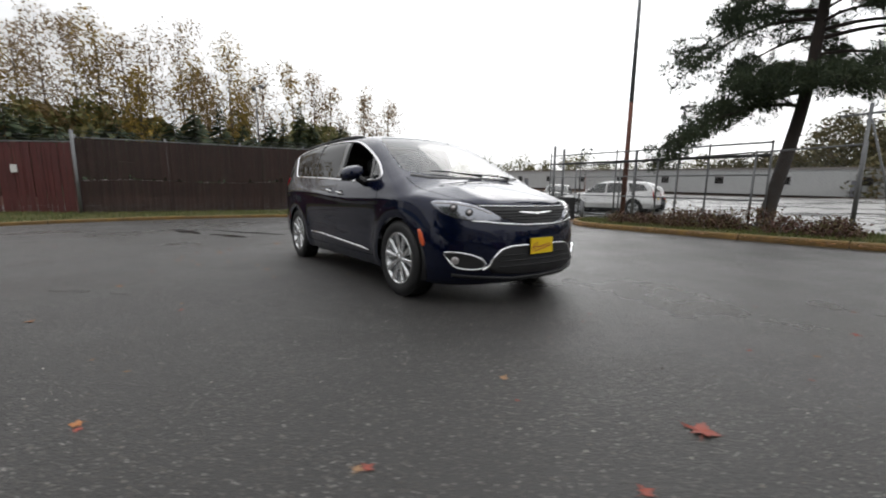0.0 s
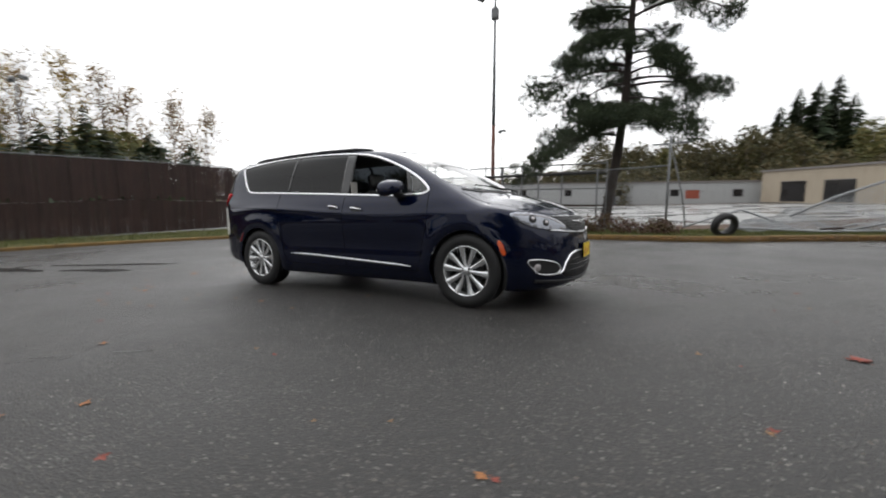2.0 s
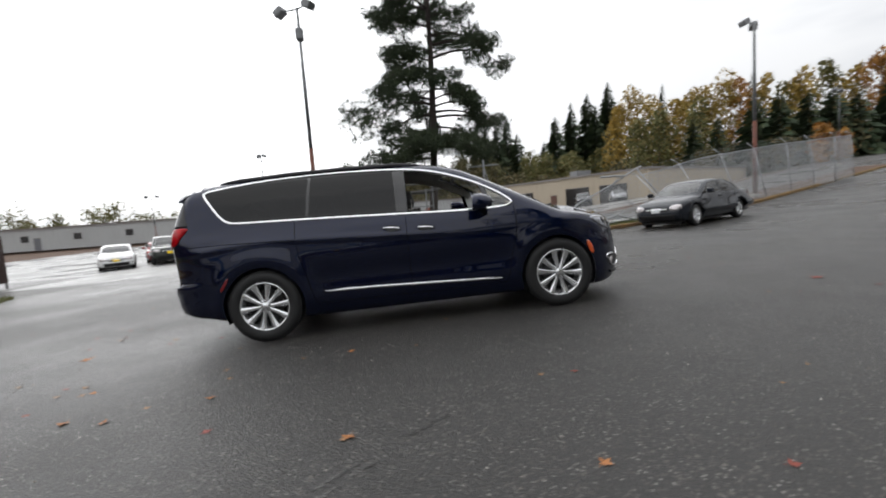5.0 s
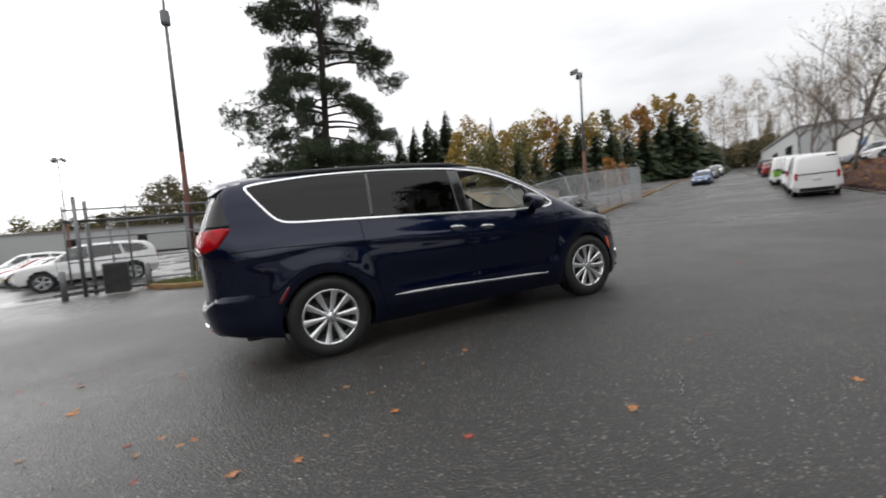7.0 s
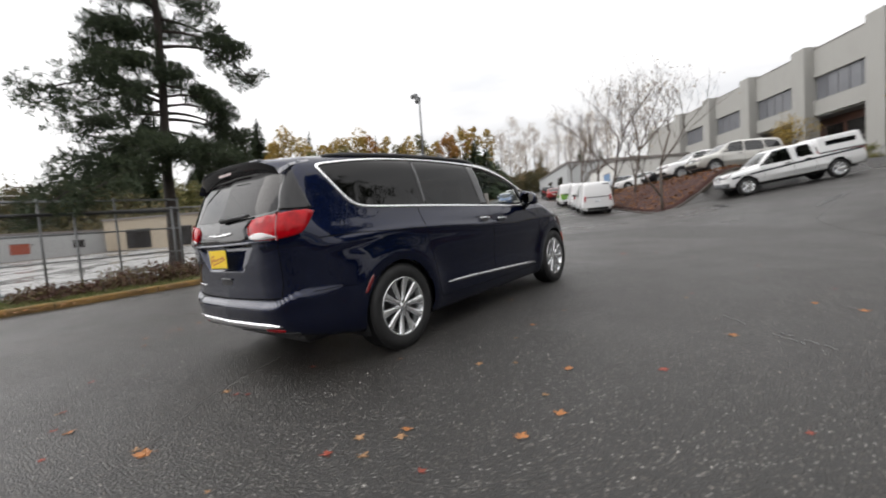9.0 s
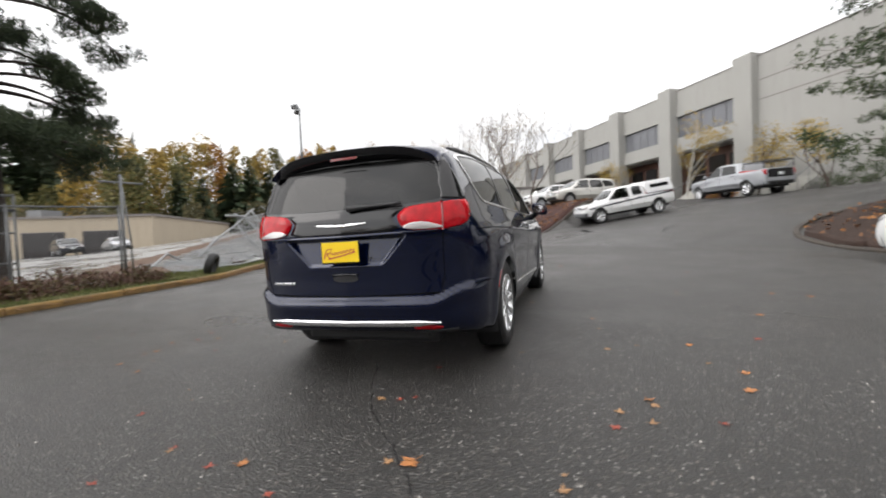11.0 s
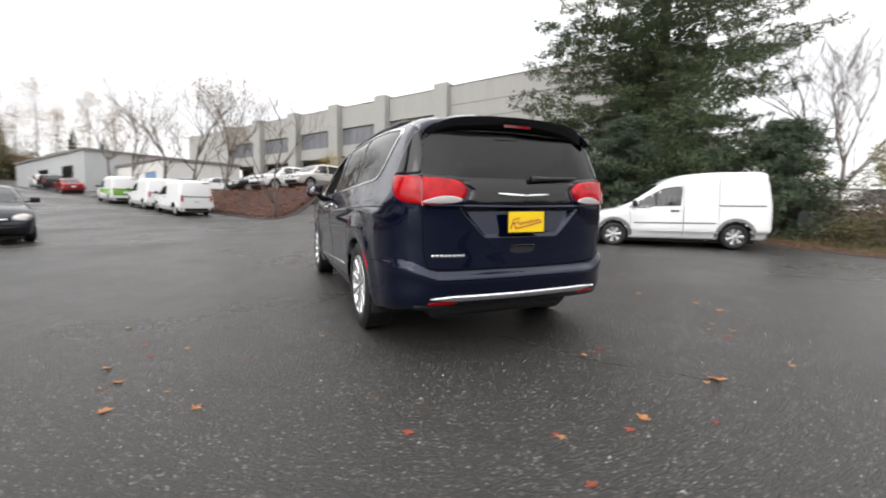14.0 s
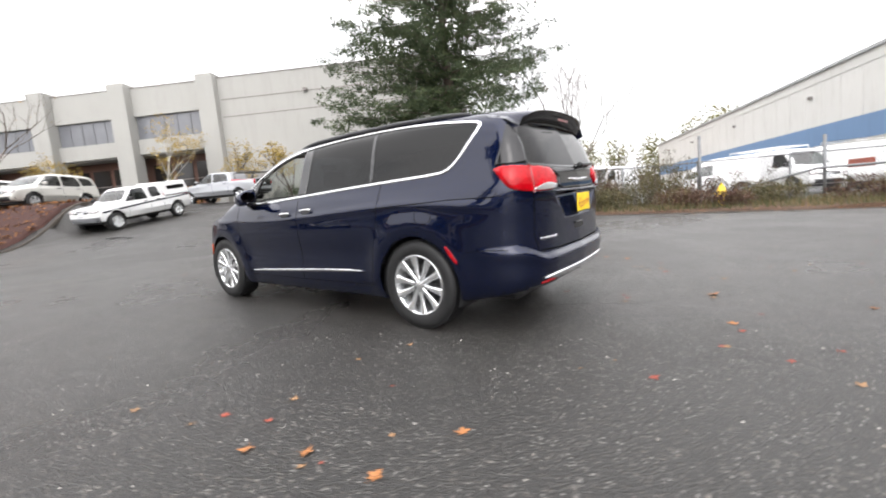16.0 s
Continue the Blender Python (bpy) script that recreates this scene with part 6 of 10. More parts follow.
def dealer_plate(where, way, up, tilt=0.0):
    """A yellow dealer plate in a black frame, its script as plain strokes."""
    side = Vector(up).cross(Vector(way)).normalized()
    m = Matrix((side, Vector(up), side.cross(Vector(up)))).transposed().to_4x4()
    m = Matrix.Translation(where) @ m @ Matrix.Rotation(tilt, 4, "Z")
    holder = part("dealer_plate", cuboid(bmesh.new(), (-0.155, -0.08, -0.004), (0.155, 0.08, 0.004), 0.003, None), M_GLOSSBLACK, van, "yellow dealer plate with red script in black frame")
    holder.matrix_local = m
    part("plate_face", boxed((-0.146, -0.068, 0.004), (0.146, 0.074, 0.008)), M_YELLOW, holder)
    strokes = [[(-0.132, -0.045), (-0.105, 0.022), (-0.062, 0.030), (-0.078, 0.0), (-0.108, -0.006)], [(-0.108, -0.006), (-0.082, -0.04)]]
    strokes += [[(-0.07 + 0.185 * i / 20, -0.012 + 0.030 * i / 20 + 0.010 * math.sin(i * 1.9)) for i in range(21)]]
    strokes += [[(-0.095, -0.044), (0.0, -0.026), (0.125, 0.002)]]
    for s in strokes:
        verts, faces = [], []
        for i, (x, y) in enumerate(s):
            a, b = s[max(0, i - 1)], s[min(len(s) - 1, i + 1)]
            d = Vector((b[0] - a[0], b[1] - a[1])).normalized()
            for k in (-1, 1):
                verts.append((x - d.y * 0.0045 * k, y + d.x * 0.0045 * k, 0.0095))
        faces = [(2 * i, 2 * i + 2, 2 * i + 3, 2 * i + 1) for i in range(len(s) - 1)]
        mesh_object("script_stroke", verts, faces, M_PLATERED, holder)
    return holder


dealer_plate((-2.583, 0.0, 0.932), (-1, 0, 0), (0, 0, 1))
dealer_plate((2.482, 0.0, 0.525), (1, 0, 0), (0, 0, 1))

# tail: black band with the winged badge, handle, chrome bumper strip, reflectors
band = [(-0.44, 1.075), (-0.36, 1.055), (0.36, 1.055), (0.44, 1.075), (0.40, 1.15), (0.47, 1.205), (0.42, 1.212), (-0.42, 1.212), (-0.47, 1.205), (-0.40, 1.15)]
ob = patch("tail_band", band, "behind", M_GLOSSBLACK, 0.003, 0.03, 0.01, parent=VP["liftgate"])
wing = [(y * 0.99, 1.117 + (z - 0.815) * 0.85) for y, z in WING]
patch("wing_badge", wing, "behind", M_CHROME, 0.014, 0.010, 0.012, parent=VP["liftgate"], label="chrome wing badge")
strip("band_lip", [(-0.70, 1.048), (-0.4, 1.043), (0, 1.040), (0.4, 1.043), (0.70, 1.048)], "behind", M_PAINT, 0.016, 0.012, parent=VP["liftgate"])
patch("latch_recess", rounded([(-0.10, 0.715), (0.10, 0.715), (0.10, 0.765), (-0.10, 0.765)], 1), "behind", M_BLACK, 0.001, 0.02, 0, parent=VP["liftgate"])
strip("latch_bar", [(-0.10, 0.768), (0, 0.770), (0.10, 0.768)], "behind", M_GLOSSBLACK, 0.012, 0.012, parent=VP["liftgate"])
for i in range(8):
    y = 0.672 - 0.029 * i
    patch("model_mark", [(y, 0.698), (y - 0.019, 0.698), (y - 0.019, 0.717), (y, 0.717)], "behind", M_CHROME, 0.003, 0.011, 0.004, parent=VP["liftgate"])
strip("bumper_trim", [(-0.69, 0.424), (-0.4, 0.420), (0, 0.419), (0.4, 0.420), (0.69, 0.424)], "behind", M_CHROME, 0.042, 0.014, parent=VP["rear_bumper"], label="chrome bumper strip", taper=True)
for sgn in (1, -1):
    patch("bumper_reflector", rounded([(0.505 * sgn, 0.378), (0.69 * sgn, 0.374), (0.70 * sgn, 0.398), (0.505 * sgn, 0.401)], 1), "behind", M_REDLENS, 0.004, 0.012, parent=VP["rear_bumper"], label="red bumper reflector")
    strip("gate_seam", [(0.735 * sgn, 1.05), (0.728 * sgn, 0.85), (0.722 * sgn, 0.72), (0.69 * sgn, 0.62)], "behind", M_SEAM, 0.007, 0.001)
    strip("bumper_seam", [(-2.34, 0.655), (-2.15, 0.66), (-2.0, 0.64)], "left" if sgn > 0 else "right", M_SEAM, 0.005, 0.001)
strip("gate_seam", [(-0.69, 0.625), (-0.4, 0.615), (0, 0.61), (0.4, 0.615), (0.69, 0.625)], "behind", M_SEAM, 0.012, 0.001)
strip("rear_valance", [(-0.78, 0.352), (-0.4, 0.345), (0, 0.343), (0.4, 0.345), (0.78, 0.352)], "behind", M_BLACK, 0.05, 0.004, parent=VP["rear_bumper"])
pipe("exhaust_tip", [(-2.0, -0.52, 0.30), (-2.30, -0.52, 0.29)], 0.026, M_DARKMETAL, van, "dark steel exhaust tip", 14)


def build_spoiler():
    """The roof spoiler: painted above, gloss black behind and below."""
    ys = np.linspace(-0.705, 0.705, 49)
    rows = []
    zfs = on_body(np.array([(-2.12, y) for y in ys]), "above", 0.004)[:, 2]
    zms = on_body(np.array([(-2.26, y) for y in ys]), "above", 0.006)[:, 2]
    for y, zf, zm in zip(ys, zfs, zms):
        k = abs(y) / 0.705
        front_x = -2.12
        tip_x = -2.445 + 0.06 * k ** 3 + 0.09 * k ** 8
        tip_z = 1.666 - 0.045 * k ** 2 - 0.12 * k ** 7
        rows.append([(front_x, y, zf), (-2.20, y, (zf + zm) / 2 + 0.004), (-2.28, y, max(zm, 1.685 - 0.05 * k ** 2 - 0.12 * k ** 7)), (-2.38, y, tip_z + 0.016), (tip_x, y, tip_z),
                     (tip_x + 0.004, y, tip_z - 0.018), (tip_x + 0.035, y, tip_z - 0.055 - 0.01 * k), (tip_x + 0.085, y, tip_z - 0.085 - 0.012 * k)])
    p = np.array(rows)
    n, m = p.shape[:2]
    top = [(i * m + j, i * m + j + 1, (i + 1) * m + j + 1, (i + 1) * m + j) for i in range(n - 1) for j in range(4)]
    low = [(i * m + j, i * m + j + 1, (i + 1) * m + j + 1, (i + 1) * m + j) for i in range(n - 1) for j in range(4, 7)]
    ends = [tuple(range(m)), tuple(range((n - 1) * m + m - 1, (n - 1) * m - 1, -1))]
    flip = lambda fs: [f[::-1] for f in fs]  # noqa: E731
    sp = mesh_object("roof_spoiler", p.reshape(-1, 3), top + ends, M_PAINT, van, flat=False)
    mesh_object("spoiler_underside", p.reshape(-1, 3), low, M_GLOSSBLACK, sp, "gloss black underside", flat=False)
    mesh_object("brake_lamp", [(-2.441, y, z) for y in (-0.11, 0.11) for z in (1.595, 1.612)], [(0, 1, 3, 2)], M_DARKRED, sp, "dark red brake lamp")
    return sp


build_spoiler()

# roof rails
for sgn in (1, -1):
    line = [(-1.95, 0.635), (-1.88, 0.637), (-1.75, 0.64), (-1.2, 0.645), (-0.6, 0.645), (-0.1, 0.645), (0.08, 0.645), (0.18, 0.645)]
    base = on_body(np.array([(x, y * sgn) for x, y in line]), "above", 0.0)
    up = np.array([0.000, 0.005, 0.012, 0.016, 0.017, 0.015, 0.006, 0.000])
    pts = base + np.stack([0 * up, 0 * up, up], -1)
    rail = pipe("roof_rail", [tuple(v) for v in pts], [0.012, 0.018, 0.021, 0.022, 0.022, 0.021, 0.018, 0.012], M_DARKMETAL, van, "dark roof rail", 8)
    for k in (2, 4, 5):
        pipe("rail_foot", [tuple(base[k] - (0, 0, 0.01)), tuple(pts[k])], [0.022, 0.014], M_BLACK, rail, "", 8)

# mirrors
for sgn, key in ((-1, "front_door_r"), (1, "front_door_l")):
    prof = [(0.86, 0.55), (0.80, 0.85), (0.74, 1.0), (0.70, 1.0), (0.665, 0.97), (0.655, 0.93)]
    verts, faces = [], []
    for x, f in prof:
        for k in range(20):
            a = 2 * math.pi * k / 20
            yy = 0.105 * np.sign(math.cos(a)) * abs(math.cos(a)) ** 0.7
            zz = 0.078 * np.sign(math.sin(a)) * abs(math.sin(a)) ** 0.75
            verts.append((x, sgn * (1.075 + f * yy + 0.10 * (0.70 - x)), 1.205 + f * zz - 0.03 * f * (yy / 0.105)))
    for i in range(len(prof) - 1):
        faces += [(i * 20 + k, i * 20 + (k + 1) % 20, (i + 1) * 20 + (k + 1) % 20, (i + 1) * 20 + k)[::sgn] for k in range(20)]
    faces += [tuple(range(20))[::-sgn], tuple(range((len(prof) - 1) * 20, len(prof) * 20))[::sgn]]
    mir = mesh_object("door_mirror", verts, faces, M_PAINT, VP[key], "blue door mirror", flat=False)
    pane = [(0.652, sgn * (1.08 + 0.082 * math.cos(a)), 1.205 + 0.058 * math.sin(a)) for a in np.linspace(0, 2 * math.pi, 24)[:-1]]
    me = mesh_object("mirror_glass", pane, [tuple(range(23))], M_CHROME, VP[key], "mirror glass")
    pipe("mirror_stalk", [(0.80, sgn * 0.925, 1.09), (0.785, sgn * 0.965, 1.115), (0.77, sgn * 1.01, 1.145), (0.76, sgn * 1.03, 1.17)], [0.045, 0.042, 0.04, 0.042], M_GLOSSBLACK, VP[key], "", 12)

# wheels
def build_wheel():
    """A wheel with its hub on the origin, the outer face towards -y."""
    w = new("wheel")
    tyre = [(0.236, -0.095), (0.252, -0.110), (0.295, -0.120), (0.325, -0.118), (0.348, -0.108), (0.360, -0.092), (0.365, -0.06), (0.366, 0.0), (0.365, 0.06), (0.355, 0.10), (0.31, 0.118), (0.24, 0.105), (0.222, 0.095)]
    mesh_object("tyre", *lathe(tyre, 72), M_TYRE, w, flat=False)
    treads = []
    for k in range(72):
        a = 2 * math.pi * k / 72
        for y0, y1 in ((-0.10, -0.045), (-0.03, 0.03), (0.045, 0.10)):
            da = 0.032
            vs = [((0.3645 + h) * math.cos(a + s * da), y, (0.3645 + h) * math.sin(a + s * da)) for h in (-0.006, 0.003) for y in (y0, y1) for s in (-1, 1)]
            treads.append((vs, [(0, 1, 3, 2), (4, 6, 7, 5), (0, 4, 5, 1), (2, 3, 7, 6), (0, 2, 6, 4), (1, 5, 7, 3)]))
    tr = mesh_object("tread", *join(*treads), M_TYRE, w)
    rim = [(0.250, -0.104), (0.252, -0.110), (0.246, -0.114), (0.237, -0.112), (0.231, -0.100), (0.224, -0.07), (0.206, -0.02), (0.198, 0.09)]
    mesh_object("rim", *lathe(rim, 72), M_ALLOY, w, "silver ten-spoke alloy rim", flat=False)
    mesh_object("brake_disc", *lathe([(0.06, -0.005), (0.155, -0.005), (0.16, 0.0), (0.16, 0.02), (0.0, 0.02)], 40), M_DARKMETAL, w, flat=False)
    mesh_object("wheel_back", *lathe([(0.198, 0.05), (0.0, 0.05)], 40), M_BLACK, w)
    part("brake_caliper", cuboid(bmesh.new(), (0.075, -0.03, -0.06), (0.165, 0.03, 0.08), 0.012), M_DARKMETAL, w)
    hub = mesh_object("hub", *lathe([(0.0, -0.108), (0.028, -0.107), (0.034, -0.102), (0.05, -0.098), (0.066, -0.090), (0.07, -0.07), (0.07, -0.01)], 36), M_ALLOY, w, flat=False)
    for k in range(5):
        a = 2 * math.pi * (k + 0.5) / 5
        pipe("lug_nut", [(0.05 * math.cos(a), -0.104, 0.05 * math.sin(a)), (0.05 * math.cos(a), -0.085, 0.05 * math.sin(a))], 0.0085, M_DARKMETAL, hub, "", 6)
    prof = [(0.045, 0.020, -0.100, 0.035), (0.085, 0.0195, -0.097, 0.034), (0.13, 0.0235, -0.097, 0.032), (0.17, 0.028, -0.100, 0.030), (0.205, 0.033, -0.105, 0.028), (0.238, 0.038, -0.110, 0.024)]
    first = None
    for k in range(10):
        # the ten spokes stand in five close pairs
        a = 2 * math.pi * (k // 2) / 5 + (0.300 if k % 2 else -0.300) + 0.2
        if first is None:
            verts = []
            for r, h, y, d in prof:
                verts += [(r, y + 0.006, -h), (r, y - 0.003, -h * 0.55), (r, y - 0.003, h * 0.55), (r, y + 0.006, h), (r, y + d, h * 0.7), (r, y + d, -h * 0.7)]
            faces = [(i * 6 + j, i * 6 + (j + 1) % 6, (i + 1) * 6 + (j + 1) % 6, (i + 1) * 6 + j) for i in range(len(prof) - 1) for j in range(6)]
            first = mesh_object("spoke", verts, faces, M_ALLOY, w, flat=False)
            first.rotation_euler = (0, -a, 0)
            shared = first.data
        else:
            ob = new("spoke", shared)
            ob.parent = w
            ob.rotation_euler = (0, -a, 0)
    return w


wheel = build_wheel()
wheel.parent = van
wheel.matrix_local = Matrix.Translation((1.545, -0.862, 0.365))
for x, sgn, spin in ((-1.545, -1, 25), (1.545, 1, 10), (-1.545, 1, 40)):
    m = Matrix.Translation((x, 0.862 * sgn, 0.365)) @ (Matrix.Rotation(math.pi, 4, "Z") if sgn > 0 else Matrix.Identity(4)) @ Matrix.Rotation(radians(spin), 4, "Y")
    c = copy_thing(wheel, m)
    c.parent = van

# wheel housings, underbody
for x in (-1.545, 1.545):
    for sgn in (-1, 1):
        prof = []
        verts, faces = [], []
        turns = np.linspace(-0.62 * math.pi, 0.62 * math.pi, 40)
        for r, y in ((0.402, 0.955), (0.42, 0.93), (0.43, 0.60), (0.10, 0.60)):
            for a in turns:
                verts.append((x + r * math.sin(a), sgn * y, 0.365 + r * math.cos(a)))
        for i in range(3):
            faces += [(i * 40 + k, i * 40 + k + 1, (i + 1) * 40 + k + 1, (i + 1) * 40 + k) for k in range(39)]
        mesh_object("wheel_housing", verts, faces, M_BLACK, van, flat=False)
part("underbody", cuboid(bmesh.new(), (-2.25, -0.58, 0.20), (2.2, 0.58, 0.40), 0.04), M_BLACK, van, "dark underbody")
for x in (-1.545, 1.545):
    pipe("axle", [(x, -0.8, 0.34), (x, 0.8, 0.34)], 0.04, M_DARKMETAL, van)


# cabin
def seat(x, y, width):
    s = part("seat_cushion", cuboid(bmesh.new(), (x - 0.25, y - width / 2, 0.52), (x + 0.27, y + width / 2, 0.68), 0.05), M_SEAT, van, "black leather seat")
    lean = Matrix.Translation((x - 0.23, y, 0.64)) @ Matrix.Rotation(radians(-14), 4, "Y")
    part("seat_back", cuboid(bmesh.new(), (-0.07, -width / 2, 0.0), (0.07, width / 2, 0.58), 0.05, lean), M_SEAT, s)
    part("headrest", cuboid(bmesh.new(), (-0.05, -0.13, 0.62), (0.06, 0.13, 0.80), 0.045, lean), M_SEAT, s)
    for k in (-0.05, 0.05):
        a, b = lean @ Vector((0, k, 0.56)), lean @ Vector((0, k, 0.64))
        pipe("headrest_post", [tuple(a), tuple(b)], 0.007, M_CHROME, s, "", 6)
    return s


for x, y, w in ((0.42, 0.40, 0.52), (0.42, -0.40, 0.52), (-0.55, 0.42, 0.52), (-0.55, -0.42, 0.52), (-1.45, 0.45, 0.42), (-1.45, -0.45, 0.42), (-1.45, 0.0, 0.40)):
    seat(x, y, w)
part("cabin_floor", boxed((-2.3, -0.85, 0.42), (1.45, 0.85, 0.50)), M_SEAT, van)
part("dashboard", cuboid(bmesh.new(), (1.02, -0.82, 0.80), (1.42, 0.82, 1.07), 0.07), M_SEAT, van, "black dashboard")
part("instrument_hood", cuboid(bmesh.new(), (0.98, 0.22, 1.02), (1.2, 0.58, 1.12), 0.04), M_SEAT, van)
part("centre_console", cuboid(bmesh.new(), (0.1, -0.13, 0.5), (1.1, 0.13, 0.78), 0.04), M_SEAT, van)
wheel_m = Matrix.Translation((0.88, 0.40, 0.99)) @ Matrix.Rotation(radians(-26), 4, "Y")
ringp = [tuple(wheel_m @ Vector((0, 0.185 * math.cos(a), 0.185 * math.sin(a)))) for a in np.linspace(0, 2 * math.pi, 33)]
sw = pipe("steering_wheel", ringp, 0.016, M_SEAT, van, "black steering wheel", 8)
part("steering_boss", cuboid(bmesh.new(), (-0.02, -0.075, -0.07), (0.04, 0.075, 0.06), 0.02, wheel_m), M_SEAT, sw)
for a in (0.0, math.pi, -math.pi / 2):
    pipe("steering_spoke", [tuple(wheel_m @ Vector((0, 0.05 * math.cos(a), 0.05 * math.sin(a)))), tuple(wheel_m @ Vector((0, 0.18 * math.cos(a), 0.18 * math.sin(a))))], 0.013, M_SEAT, sw, "", 6)
part("inner_mirror", cuboid(bmesh.new(), (0.58, -0.12, 1.49), (0.61, 0.12, 1.55), 0.012), M_SEAT, van)
part("window_sticker", boxed((0.05, -0.905, 1.16), (0.055, -0.80, 1.30)), M_TRIM, van)

# ---- trees and shrubs ----
def leaf_cloud(rng, centre, radius, count, size, squash=0.75):
    """Small leaves scattered through a clump, each with its own tilt."""
    g = np.random.default_rng(rng.randrange(1 << 30))
    d = g.normal(0, 1, (count, 3)) * (1, 1, squash)
    d *= (radius * g.uniform(0.35, 1.0, (count, 1)) ** 0.6) / np.maximum(1e-6, np.linalg.norm(d, axis=1, keepdims=True))
    d[:, 2] *= squash
    p = np.asarray(centre, float) + d
    u = g.uniform(-1, 1, (count, 3))
    u /= np.linalg.norm(u, axis=1, keepdims=True)
    w = np.cross(u, g.uniform(-1, 1, (count, 3)))
    w /= np.maximum(1e-6, np.linalg.norm(w, axis=1, keepdims=True))
    l = size * g.uniform(0.6, 1.3, (count, 1))
    verts = np.stack([p - u * l, p + w * l * 0.45, p + u * l, p - w * l * 0.45], 1).reshape(-1, 3)
    return verts.tolist(), np.arange(4 * count).reshape(-1, 4).tolist()


def needle_pads(rng, pads, tufts, blades, long=0.145, thick=0.0085, lift=0.35):
    """Flat pads of needle tufts: for each (centre, radius, depth) many short stiff blades that stand outwards and up."""
    g = np.random.default_rng(rng.randrange(1 << 30))
    c = np.repeat(np.array([p for p, _, _ in pads], float), tufts, 0)
    r = np.repeat(np.array([r for _, r, _ in pads], float), tufts)[:, None]
    h = np.repeat(np.array([h for _, _, h in pads], float), tufts)[:, None]
    d = g.normal(0, 1, (len(c), 3))
    d *= g.uniform(0.2, 1.0, (len(c), 1)) ** 0.5 / np.linalg.norm(d, axis=1, keepdims=True)
    heart = c + d * np.hstack([r, r, h])
    out = d * (0.7, 0.7, 0.5) + (0, 0, lift)
    heart, out = np.repeat(heart, blades, 0), np.repeat(out, blades, 0)
    n = len(heart)
    way = out + g.normal(0, 0.62, (n, 3))
    way /= np.linalg.norm(way, axis=1, keepdims=True)
    side = np.cross(way, g.normal(0, 1, (n, 3)))
    side /= np.maximum(1e-6, np.linalg.norm(side, axis=1, keepdims=True))
    l, w = long * g.uniform(0.7, 1.3, (n, 1)), thick * g.uniform(0.7, 1.3, (n, 1))
    q = heart + way * g.uniform(-0.03, 0.05, (n, 1))
    verts = np.stack([q, q + way * l * 0.5 + side * w, q + way * l, q + way * l * 0.5 - side * w], 1).reshape(-1, 3)
    return verts.tolist(), np.arange(4 * n).reshape(-1, 4).tolist()


